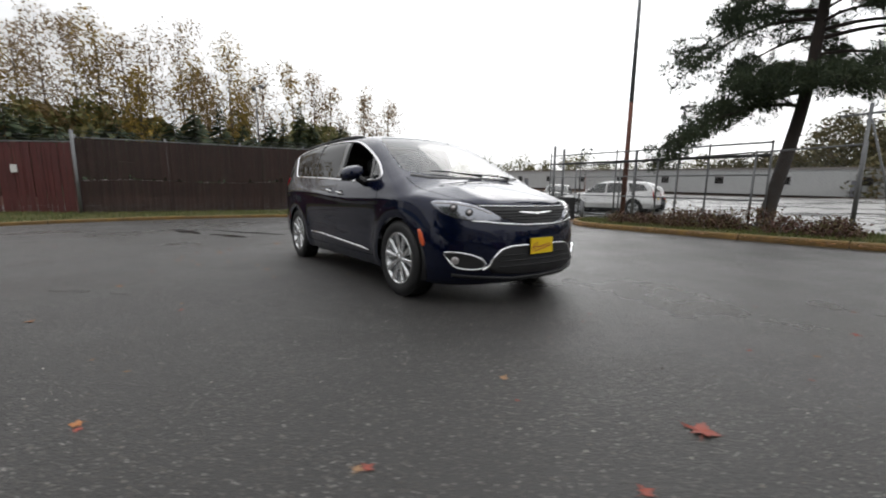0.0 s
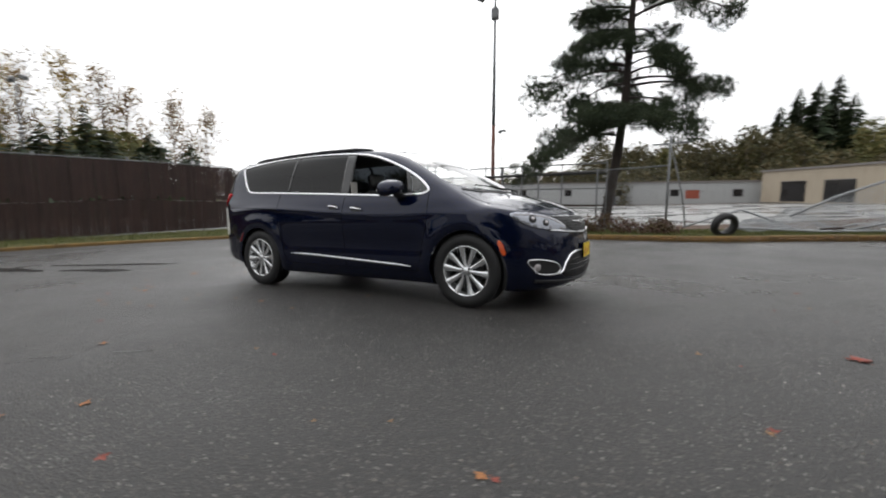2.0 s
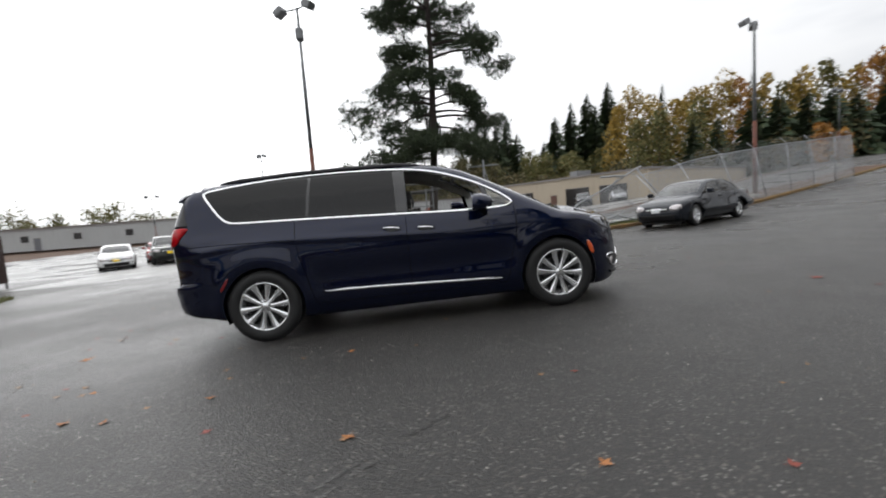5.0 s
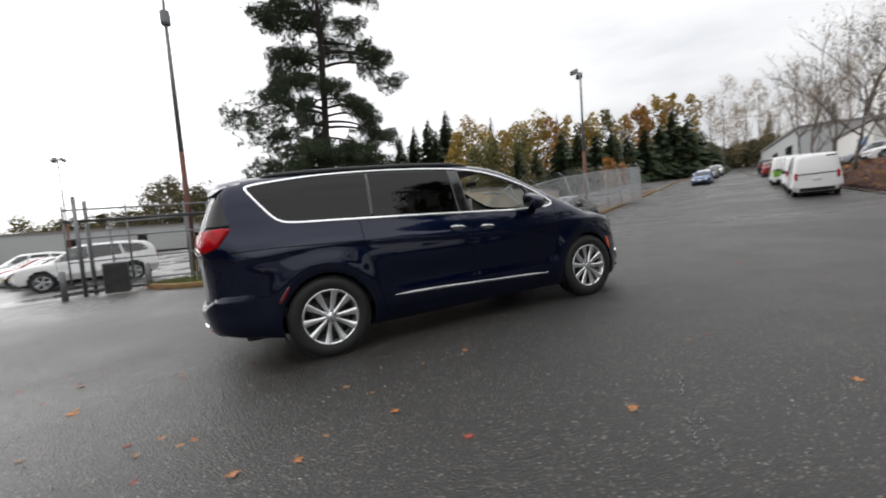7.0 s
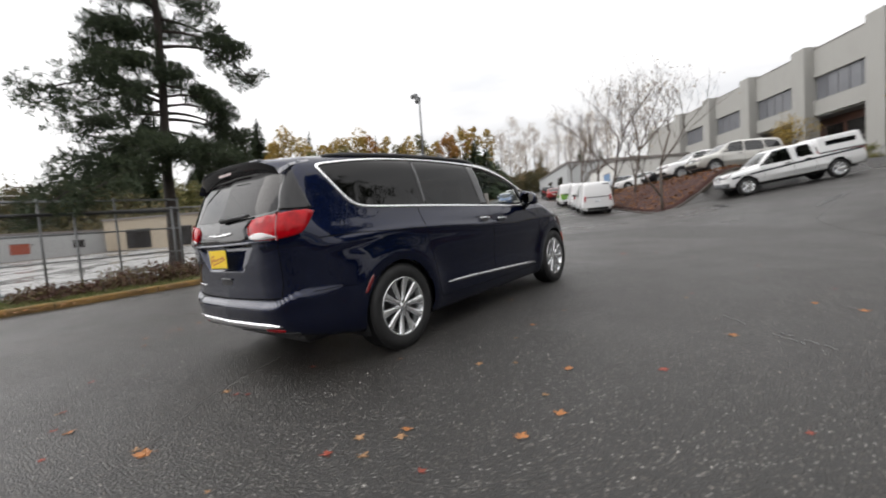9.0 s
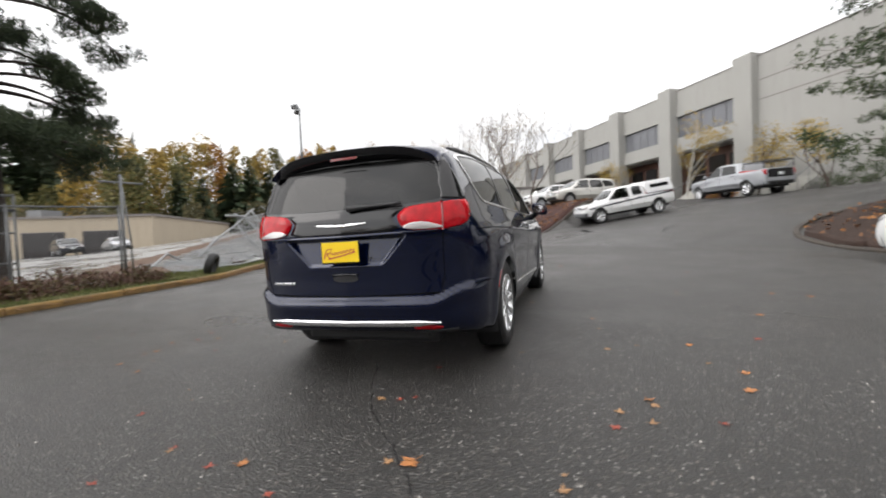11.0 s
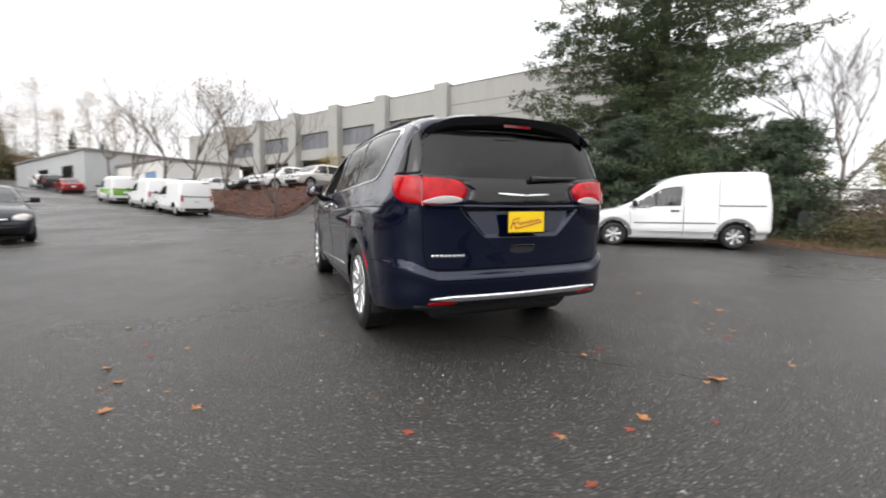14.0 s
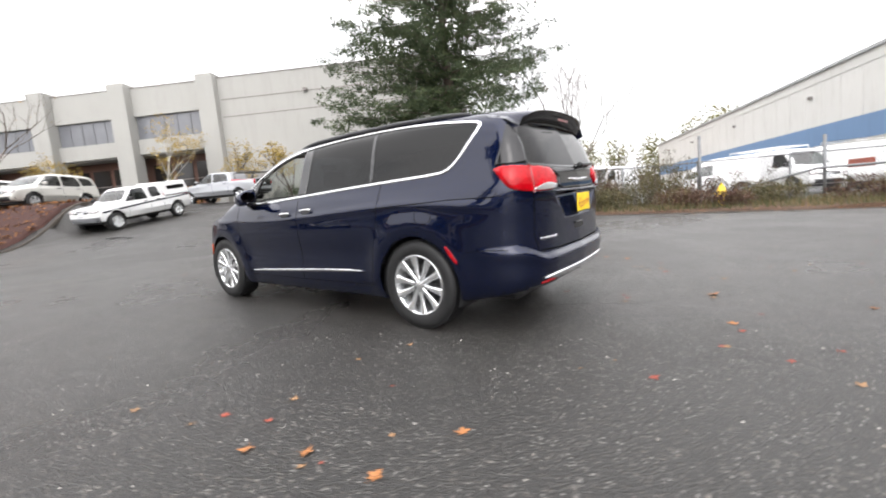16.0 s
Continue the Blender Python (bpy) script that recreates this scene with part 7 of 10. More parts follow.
def pine_tree(x, y):
    """An old pine: leaning trunk, bowed bare limbs that carry flat pads of needles near their ends, sky between."""
    rng = random.Random(11)
    z0 = ground_z(x, y)
    owner = tagged(new("pine_tree"), "tall old pine with dark leaning trunk and open layered limbs", "tree")
    axis = lambda z: Vector((x + 0.115 * z - 0.0066 * z * z, y + 0.85 * smooth(z, -0.3, 4.2) - 0.02 * z, z))  # noqa: E731
    heights = np.linspace(z0 - 0.15, 14.0, 34)
    radii = [0.165 * (1 - k / 34) ** 0.75 + 0.018 + (0.09 if k == 0 else 0.03 if k == 1 else 0) for k in range(34)]
    mesh_object("trunk", *tube_rings([axis(z) for z in heights], radii, 14), M_PINEBARK, owner, flat=False)
    # height at the trunk, heading in degrees, reach, height of the tip, how full
    limbs = [(3.7, 196, 3.7, 1.75, 1.0), (3.3, 216, 3.2, 2.3, 1.0), (4.1, 183, 3.1, 2.7, 1.0), (4.2, 238, 2.5, 3.4, 1.0), (3.9, 262, 2.0, 3.6, 1.0),
             (3.7, 300, 2.4, 3.4, 0.9), (3.9, 332, 2.5, 3.6, 0.8), (5.7, 186, 3.5, 5.0, 1.0), (5.5, 203, 3.1, 4.4, 0.8), (5.1, 172, 2.2, 4.3, 0.6),
             (6.9, 187, 2.2, 6.0, 1.0), (6.7, 208, 2.0, 6.4, 1.0), (7.2, 180, 1.7, 7.7, 1.0), (7.6, 203, 1.8, 7.4, 1.0), (8.5, 184, 2.3, 8.7, 1.0), (8.8, 202, 1.9, 8.4, 1.0)]
    limbs += [(6.1, 283, 1.0, 6.35, 0.8), (6.1, 352, 1.6, 5.7, 0.7), (5.7, 330, 1.7, 5.5, 0.7), (7.3, 356, 3.1, 6.75, 0.5), (8.2, 1, 2.6, 7.7, 0.8),
              (8.9, 350, 1.6, 8.7, 0.9), (5.2, 5, 2.8, 4.5, 0.3), (5.0, 18, 3.2, 4.6, 0.35), (5.4, 340, 2.1, 4.9, 0.35), (4.6, 22, 2.5, 3.9, 0.3), (4.1, 8, 2.4, 3.0, 0.3), (7.8, 338, 2.3, 7.3, 0.5)]
    h = 4.4
    while h < 9.2:
        limbs.append((h, rng.uniform(55, 130), rng.uniform(1.4, 2.6), h + rng.uniform(-0.7, 0.3), 0.35))
        h += rng.uniform(0.7, 1.0)
    h = 9.2
    while h < 13.9:
        for _ in range(3):
            limbs.append((h, rng.uniform(0, 360), (2.5 * ((14.4 - h) / 5.2) ** 0.8) * rng.uniform(0.6, 1.0), h + rng.uniform(-0.2, 0.5), 0.5))
        h += rng.uniform(0.35, 0.55)
    twigs, pads = [], []
    for h, az, reach, tip, full in limbs:
        base = axis(h)
        d = Vector((math.cos(radians(az)), math.sin(radians(az)), 0))
        across = Vector((-d.y, d.x, 0))
        bow = rng.uniform(0.06, 0.13) * reach
        sway = rng.uniform(-0.10, 0.10) * reach
        pts = [base + d * reach * s + across * sway * math.sin(3 * s) + Vector((0, 0, (tip - h) * s ** 1.3 + bow * math.sin(math.pi * s))) for s in np.linspace(0, 1, 9)]
        mesh_object("limb", *tube_rings(pts, [(0.028 + 0.011 * reach) * (1 - s / 9.5) for s in range(9)], 6), M_PINEBARK, owner, flat=False)
        start = 0.14 if full > 0.75 else 0.45
        count = int((3.4 + 4.8 * reach) * (0.35 + 0.75 * full))
        for k in range(count):
            s = start + (1 - start) * (k + rng.random()) / count
            i = min(7, int(s * 8))
            p = pts[i].lerp(pts[i + 1], s * 8 - i)
            wide = rng.uniform(-1, 1) * reach * (0.10 + 0.17 * math.sin(math.pi * min(1, s * 0.9)))
            q = p + across * wide + d * rng.uniform(0.0, 0.25) + Vector((0, 0, rng.uniform(-0.38, 0.20)))
            mid = (p + q) / 2 + Vector((0, 0, 0.05))
            twigs.append(tube_rings([p, mid, q], [0.014, 0.010, 0.006], 3))
            pads.append((q, rng.uniform(0.26, 0.42) * (0.75 + 0.35 * full), rng.uniform(0.15, 0.27)))
            if full < 0.6:
                # bare forked twigs
                for _ in range(2):
                    e = q + Vector((rng.uniform(-0.5, 0.5), rng.uniform(-0.5, 0.5), rng.uniform(-0.35, 0.15)))
                    twigs.append(tube_rings([p, (p + e) / 2 + Vector((0, 0, 0.06)), e], [0.010, 0.007, 0.003], 3))
    tagged(mesh_object("branchwork", *join(*twigs), M_PINEBARK, owner, flat=False), kind="stuff")
    mesh_object("crown", *needle_pads(rng, pads, 30, 9, 0.155, 0.0105), M_PINE, owner, "dark green needles in flat pads")
    return owner


pine_tree(0.80, 11.4)


def spruce_tree(x, y, height, spread, seed, material, label, low=0.6, dense=1.0, name="spruce_tree", size=0.34, cones=False):
    """A big conifer: whorls of drooping limbs with hanging sprays."""
    rng = random.Random(seed)
    z0 = ground_z(x, y)
    owner = tagged(new(name), label, "tree")
    trunk = [Vector((x + 0.05 * math.sin(h), y, z0 - 0.1 + h)) for h in np.linspace(0, height, 18)]
    mesh_object("trunk", *tube_rings(trunk, [0.30 * (height / 15) * (1 - k / 18.5) + 0.02 for k in range(18)], 12), M_BARK, owner, flat=False)
    limbs, pads = [], []
    h = low
    while h < height - 0.2:
        f = h / height
        for _ in range(rng.choice((5, 6, 7))):
            az = rng.uniform(0, 2 * math.pi)
            reach = spread * (1 - f) ** 0.72 * rng.uniform(0.55, 1.12) + 0.15
            d = Vector((math.cos(az), math.sin(az), 0))
            base = Vector((x, y, z0 + h))
            rise = 0.25 * f + rng.uniform(-0.25, 0.05)
            n = max(3, int(reach / 0.55))
            pts = [base + d * reach * j / n + Vector((0, 0, reach * (rise * j / n - 0.12 * (j / n) ** 2 + 0.18 * (j / n) ** 3))) for j in range(n + 1)]
            limbs.append(tube_rings(pts, [0.04 * (1 - j / (n + 1.5)) for j in range(n + 1)], 4))
            for j in range(1, n + 1):
                for _ in range(max(1, round(2.4 * dense))):
                    if rng.random() < 0.08:
                        continue
                    side = Vector((-d.y, d.x, 0)) * rng.uniform(-1, 1) * (0.12 + 0.17 * reach * (1 - 0.6 * j / n))
                    q = pts[j] + side + d * rng.uniform(-0.2, 0.2) + Vector((0, 0, rng.uniform(-0.22, 0.04)))
                    pads.append((q, size * rng.uniform(0.8, 1.45), size * rng.uniform(0.28, 0.5)))
        h += rng.uniform(0.24, 0.40) / max(0.6, dense ** 0.5)
    tagged(mesh_object("branchwork", *join(*limbs), M_BARK, owner, flat=False), kind="stuff")
    mesh_object("crown", *needle_pads(rng, pads, 14, 5, size * 0.58, size * 0.064, -0.2), material, owner, "green needles in drooping sprays")
    return owner


spruce_tree(8.4, -14.4, 16.0, 7.6, 5, M_SPRUCE, "large dark green spruce with ragged drooping limbs", 1.2, 0.85, size=0.30)
spruce_tree(6.6, -10.6, 3.9, 2.0, 8, M_BLUESPRUCE, "bushy blue-green young spruce behind the cargo van", 0.15, 1.3, "young_spruce", 0.24)
spruce_tree(4.4, -11.9, 3.0, 1.7, 9, M_BLUESPRUCE, "bushy blue-green young spruce behind the cargo van", 0.15, 1.2, "young_spruce", 0.24)
spruce_tree(2.8, -13.0, 3.6, 2.1, 10, M_BLUESPRUCE, "bushy young spruce by the weedy verge", 0.15, 1.2, "young_spruce", 0.24)


def bare_tree(x, y, height, seed, label, leaves=None, count=0, bark=None, spread=0.5, name="bare_tree", leaf=0.09, stem=0.11, deep=4):
    """A leaf-shedding tree: forked limbs down to twigs, with some leaves left or none."""
    rng = random.Random(seed)
    owner = tagged(new(name), label, "tree")
    z0 = ground_z(x, y)
    tips, pieces = [], []

    def grow(p, d, length, r, depth):
        pts = [p]
        for _ in range(3):
            d = (d + Vector((rng.uniform(-1, 1), rng.uniform(-1, 1), rng.uniform(-0.4, 0.7))) * 0.16).normalized()
            pts.append(pts[-1] + d * length / 3)
        tube = tube_rings(pts, [r, r * 0.88, r * 0.76, r * 0.62], 6 if depth < 2 else 3)
        if depth < 2:
            mesh_object("limb" if depth else "trunk", *tube, bark or M_TWIG, owner, flat=False)
        else:
            pieces.append(tube)
        if depth >= deep or r < 0.003:
            tips.append(pts[-1])
            return
        tips.append(pts[2]) if depth > 2 else None
        for k in range(rng.choice((2, 3, 3)) + (2 if depth == 0 else 0)):
            q = pts[-1] if k == 0 else pts[rng.choice((1, 2, 3))]
            out = Vector((rng.uniform(-1, 1), rng.uniform(-1, 1), rng.uniform(0.1, 0.7))).normalized()
            nd = (d * (0.9 if k == 0 else 0.45) + out * spread).normalized()
            grow(q, nd, length * rng.uniform(0.6, 0.82), r * (0.7 if k == 0 else 0.5), depth + 1)

    grow(Vector((x, y, z0 - 0.1)), Vector((0, 0, 1)), height * 0.33, stem, 0)
    tagged(mesh_object("branchwork", *join(*pieces), bark or M_TWIG, owner, flat=False), kind="stuff")
    if leaves:
        clouds = [leaf_cloud(rng, t, 0.35, max(1, count // max(1, len(tips))), leaf) for t in tips]
        mesh_object("leaves", *join(*clouds), leaves, owner)
    return owner


bare_tree(19.9, 1.2, 7.4, 21, "slim bare street tree in the mulch bed", M_SPARSE, 160, None, 0.55, leaf=0.06, stem=0.09)
for k, (a, b, h) in enumerate(((24.6, 11.2, 9.2), (28.8, 11.0, 9.8), (33.0, 11.0, 10.0), (38, 11.0, 10.2), (44, 11.3, 10.4))):
    x, y = facing(a, b)
    bare_tree(x, y, h, 30 + k, "bare grey street tree above the mulch bed", M_SPARSE, 520, None, 0.60, leaf=0.06, stem=0.105, deep=6 if k < 2 else 5)
for k, (a, b, h) in enumerate(((19.3, 23.2, 6.8), (14.2, 23.4, 4.4), (27.2, 23.2, 5.0), (10.4, 23.2, 4.6))):
    x, y = facing(a, b)
    bare_tree(x, y, h, 50 + k, "young birch with pale trunk and yellow leaves", M_AUTUMN, 1800, M_PALEBARK if k == 0 else M_BARK, 0.42, "yellow_birch", 0.065, 0.075)
for k, (x, y, h) in enumerate(((12.5, -17.5, 9.5), (4.6, -17.2, 10.5), (2.8, -16.4, 8.0))):
    bare_tree(x, y, h, 60 + k, "bare brown tree behind the spruce", None, 0, None, 0.42, stem=0.075, deep=6)


def shrub(x, y, w, d, h, seed, material, label, count=900, leaf=0.055, name="shrub", turn=0.0):
    rng = random.Random(seed)
    owner = tagged(new(name), label, "shrub")
    z0 = ground_z(x, y) + 0.06
    stems, clouds = [], []
    for _ in range(max(6, min(30, count // 60))):
        u, v = rng.uniform(-1, 1), rng.uniform(-1, 1)
        ca, sa = math.cos(turn), math.sin(turn)
        px, py = x + w * u * ca - d * v * sa, y + w * u * sa + d * v * ca
        top = h * rng.uniform(0.55, 1.1) * (1 - 0.3 * (u * u + v * v) / 2)
        stems.append(tube_rings([Vector((px, py, z0 - 0.1)), Vector((px + rng.uniform(-0.1, 0.1), py + rng.uniform(-0.1, 0.1), z0 + top))], [0.012, 0.005], 3))
        for _ in range(3):
            clouds.append(leaf_cloud(rng, (px + rng.uniform(-0.12, 0.12), py + rng.uniform(-0.12, 0.12), z0 + top * rng.uniform(0.2, 0.97)), 0.26, max(12, count // (3 * max(6, min(30, count // 60)))), leaf))
    tagged(mesh_object("stems", *join(*stems), M_TWIG, owner), kind="stuff")
    mesh_object("leaves", *join(*clouds), material, owner)
    return owner


for k, (x, y, w, d, h) in enumerate(((-0.6, 9.7, 0.9, 0.5, 0.55), (0.9, 9.55, 0.9, 0.5, 0.6), (2.3, 9.4, 0.7, 0.45, 0.45), (-2.2, 9.9, 0.7, 0.5, 0.35))):
    shrub(x, y, w, d, h, 70 + k, M_SHRUB, "low reddish-brown shrub at the foot of the pine", 2800, 0.042)
SOUTH = [(-0.6, -13.3, 0.9, 0.7, 1.3), (1.0, -13.0, 0.8, 0.6, 1.1), (-1.7, -12.6, 0.6, 0.5, 0.7), (-4.3, -13.4, 0.8, 0.6, 0.8), (-1.4, -13.9, 0.7, 0.5, 1.9), (2.4, -13.9, 0.9, 0.6, 1.7), (-6.4, -13.6, 0.8, 0.5, 0.7), (-9.5, -13.2, 1.2, 0.6, 0.8), (0.2, -14.8, 1.2, 0.5, 1.9), (-3.4, -15.2, 1.0, 0.5, 1.2), (1.6, -14.4, 1.3, 0.7, 1.7), (3.6, -14.6, 1.3, 0.8, 1.9), (0.6, -12.2, 0.7, 0.4, 0.8), (-2.8, -12.3, 0.8, 0.4, 0.6)]
for k, (x, y, w, d, h) in enumerate(SOUTH):
    shrub(x, y, w, d, h, 80 + k, (M_SCRUB, M_SHRUB, M_SHRUB, M_SCRUB)[k % 4], "straggly brown and green shrub before the wire fence", 3000, 0.036)
bx, by = facing(10.3, 24.2)
shrub(bx, by, 1.3, 0.7, 0.9, 95, M_SPRUCE, "clipped dark green shrub against the wall", 1400, turn=0.58)
for k, (a, b) in enumerate(((17.0, 23.4), (24.6, 23.6), (22.0, 23.6))):
    bx, by = facing(a, b)
    shrub(bx, by, 1.0, 0.5, 1.6, 96 + k, (M_ORANGE, M_AUTUMN, M_OLIVE)[k], "orange and yellow shrub before the offices", 1000, 0.08, turn=0.58)


# grass blades on the verges: one sheet of stuff each
def blades(name, outline, count, seed, label, material=None, high=0.09):
    rng = random.Random(seed)
    arr = np.asarray(outline, float)
    lo, hi = arr.min(0), arr.max(0)
    pts = np.array([(rng.uniform(lo[0], hi[0]), rng.uniform(lo[1], hi[1])) for _ in range(count * 3)])
    pts = pts[within(pts, outline)][:count]
    verts, faces = [], []
    for x, y in pts:
        z = ground_z(x, y) + 0.08
        a, h, w = rng.uniform(0, 6.28), high * rng.uniform(0.5, 1.5), 0.012
        dx, dy = math.cos(a) * w, math.sin(a) * w
        bx, by = rng.uniform(-0.05, 0.05), rng.uniform(-0.05, 0.05)
        n = len(verts)
        verts += [(x - dx, y - dy, z), (x + dx, y + dy, z), (x + bx, y + by, z + h)]
        faces.append((n, n + 1, n + 2))
    return tagged(mesh_object(name, verts, faces, material or M_BLADES), label, "grass", kind="stuff")


blades("grass_north", VERGE_N, 26000, 1, "short wet grass on the verge")
blades("grass_west", VERGE_W, 16000, 2, "short grass below the slatted fence")
blades("grass_south", VERGE_S, 11000, 3, "brown and green weeds along the wire fence", M_WEEDS, 0.17)


# ---- far woods ----
def far_fir(rng, x, y, z, h, r):
    pieces = [tube_rings([Vector((x, y, z)), Vector((x, y, z + h))], [0.16, 0.02], 4)]
    verts, faces = [], []
    levels = int(h * 3.2)
    for k in range(levels):
        f = 0.08 + 0.92 * k / levels
        rad = 1.2 * r * (1 - f) ** 0.66 * rng.uniform(0.70, 1.15) + 0.12
        for _ in range(13):
            a = rng.uniform(0, 2 * math.pi)
            d = Vector((math.cos(a), math.sin(a), 0))
            s = Vector((-d.y, d.x, 0)) * rad * rng.uniform(0.10, 0.22)
            rr = rad * rng.uniform(0.55, 1.15)
            p = Vector((x, y, z + h * f + rng.uniform(-0.2, 0.2)))
            n = len(verts)
            tip = p + d * rr + Vector((0, 0, -0.28 * rr + rng.uniform(-0.1, 0.15)))
            verts += [p, p + d * rr * 0.6 + s + Vector((0, 0, -0.05)), tip, p + d * rr * 0.6 - s + Vector((0, 0, -0.18 * rr))]
            faces.append((n, n + 1, n + 2, n + 3))
    return pieces[0], (verts, faces)


def far_leafy(rng, x, y, z, h, r, count, size, low=0.3):
    """A far broadleaf: a stem, a few limbs and many clumps that thin out towards the rim."""
    stem = tube_rings([Vector((x, y, z)), Vector((x + rng.uniform(-0.4, 0.4), y, z + h * 0.55)), Vector((x + rng.uniform(-0.5, 0.5), y, z + h * 0.97))], [0.15, 0.09, 0.015], 4)
    limbs, clouds = [], []
    n = rng.choice((20, 24, 28))
    for k in range(n):
        f = low + (0.985 - low) * (k + rng.uniform(0, 1)) / n
        a = rng.uniform(0, 6.28)
        belly = math.sin(math.pi * (0.12 + 0.73 * (f - low) / (1 - low)) ** 0.8)
        rr = r * belly * rng.uniform(0.1, 0.75)
        c = Vector((x + math.cos(a) * rr, y + math.sin(a) * rr, z + h * f))
        limbs.append(tube_rings([Vector((x, y, z + h * f - 0.9 - 0.3 * rr)), c], [0.05, 0.010], 3))
        clouds.append(leaf_cloud(rng, c, r * rng.uniform(0.36, 0.60) * (0.55 + 0.45 * belly), count // n, size, 1.1))
    return join(stem, *limbs), join(*clouds)


def woods(name, label, spots, kind, material, bark, seed):
    """One stand of far trees of a kind, as stuff: stems and leaves."""
    rng = random.Random(seed)
    stems, leaves = [], []
    for x, y, h, r in spots:
        z = ground_z(x, y) - 0.2
        if kind == "fir":
            s, l = far_fir(rng, x, y, z, h, r)
        elif kind == "bare":
            s, l = far_leafy(rng, x, y, z, h, r * rng.uniform(1.4, 1.9), 3000, 0.14, rng.uniform(0.22, 0.4))
        elif kind == "thicket":
            s, l = far_leafy(rng, x, y, z, h, r * 1.12, 1300, 0.36, 0.05)
        else:
            s, l = far_leafy(rng, x, y, z, h, r * 1.12, int(min(2900, 2600 * max(0.4, r / 3.6) ** 2)), 0.38, 0.05)
        stems.append(s)
        leaves.append(l)
    owner = tagged(new(name), label, "trees", kind="stuff")
    tagged(mesh_object("stems", *join(*stems), bark, owner), kind="stuff")
    tagged(mesh_object("leaves", *join(*leaves), material, owner), kind="stuff")
    return owner


def belt(az0, az1, d0, d1, n, h0, h1, r0, r1, seed, eye=(0, 0)):
    """Spots spread over a sector, far from the yard."""
    rng = random.Random(seed)
    out = []
    for k in range(n):
        az = radians(az0 + (az1 - az0) * (k + rng.uniform(0, 1)) / n)
        d = rng.uniform(d0, d1)
        out.append((eye[0] + d * math.cos(az), eye[1] + d * math.sin(az), rng.uniform(h0, h1), rng.uniform(r0, r1)))
    return out


def skyline(eye, rows):
    """Spots for far trees whose tops stand at a bearing and rise, in degrees, seen from a place: bearing, rise, distance, crown radius."""
    out = []
    for az, el, d, r in rows:
        x, y = eye[0] + d * math.cos(radians(az)), eye[1] + d * math.sin(radians(az))
        out.append((x, y, 1.1 + d * math.tan(radians(el)) - ground_z(x, y) + 0.2, r))
    return out


# behind the tan building and along the road
woods("fir_wood", "dark green fir wood beyond the buildings", skyline((2.3, -5), [(81.6, 9.3, 118, 4.6), (80.2, 10.8, 122, 5.2), (78.7, 11.2, 118, 5.2), (77.3, 11.6, 122, 4.9), (76.1, 9.7, 115, 4.3), (71.1, 11.2, 120, 4.9), (69.0, 12.6, 125, 5.2), (67.0, 13.4, 125, 5.8), (66.1, 11.9, 118, 4.9), (64.5, 14.3, 128, 5.8), (72.6, 8.3, 110, 3.8), (83.6, 7.7, 112, 4.1)]), "fir", M_DARKFIR, M_BARK, 1)
woods("roadside_firs", "dark green firs among the autumn trees", skyline((-1.1, -5.1), [(57.2, 12.8, 118, 3.0), (54.0, 8.6, 92, 3.0), (51.6, 8.3, 90, 2.8), (48.7, 12.1, 115, 2.6), (48.2, 10.0, 92, 4.2), (46.3, 9.8, 92, 4.0), (44.0, 9.4, 94, 4.0), (42.2, 9.3, 95, 4.0), (40.4, 8.6, 95, 3.4), (38.4, 9.0, 98, 3.6), (35.4, 10.8, 104, 4.2), (34.0, 9.6, 104, 4.2), (32.6, 7.8, 106, 3.6), (36.8, 9.2, 102, 3.8), (31.4, 6.2, 108, 2.8)]), "fir", M_DARKFIR, M_BARK, 22)
woods("autumn_wood", "yellow autumn trees behind the fence", skyline((-1.1, -5.1), [(62.0, 11.2, 104, 4.2), (60.5, 12.8, 106, 4.6), (58.8, 11.4, 104, 4.0), (56.0, 10.8, 104, 4.0), (54.4, 11.4, 106, 4.2), (52.3, 11.4, 106, 4.0), (50.6, 12.4, 106, 4.2), (47.4, 11.3, 108, 3.4), (44.6, 11.1, 108, 3.4), (40.8, 10.6, 110, 3.0), (37.0, 12.4, 112, 2.8), (35.4, 12.3, 116, 2.6), (33.5, 11.9, 118, 2.6), (38.2, 11.0, 112, 2.6)]), "leafy", M_AUTUMN, M_TWIG, 2)
woods("orange_wood", "orange autumn trees in the wood", skyline((-1.1, -5.1), [(39.0, 11.4, 108, 3.4), (49.6, 11.9, 104, 2.6), (42.9, 5.9, 80, 1.5), (41.4, 5.0, 80, 1.2), (36.2, 11.6, 114, 2.4)]), "leafy", M_ORANGE, M_TWIG, 3)
woods("olive_wood", "olive green autumn trees in the wood", skyline((-1.1, -5.1), [(42.6, 11.7, 112, 3.4), (45.6, 10.4, 110, 3.4), (53.3, 9.8, 96, 3.6), (57.6, 9.6, 96, 3.6), (59.8, 9.0, 94, 3.4)]) + belt(63, 92, 100, 116, 22, 9.5, 13.0, 3.2, 4.8, 5), "leafy", M_OLIVE, M_TWIG, 4)
woods("edge_wood", "brown and olive trees beyond the car lot", belt(80, 102, 98, 116, 30, 11.0, 15.0, 3.4, 5.0, 41, (4, -4)) + belt(102, 110, 98, 116, 7, 6.0, 8.0, 3.0, 4.2, 42, (4, -4)), "thicket", M_SCRUB, M_TWIG, 24)
woods("low_thicket", "brown thicket at the edge of the wood", belt(38, 100, 80, 95, 34, 3.5, 7.0, 3.0, 4.8, 6), "thicket", M_SCRUB, M_TWIG, 5)
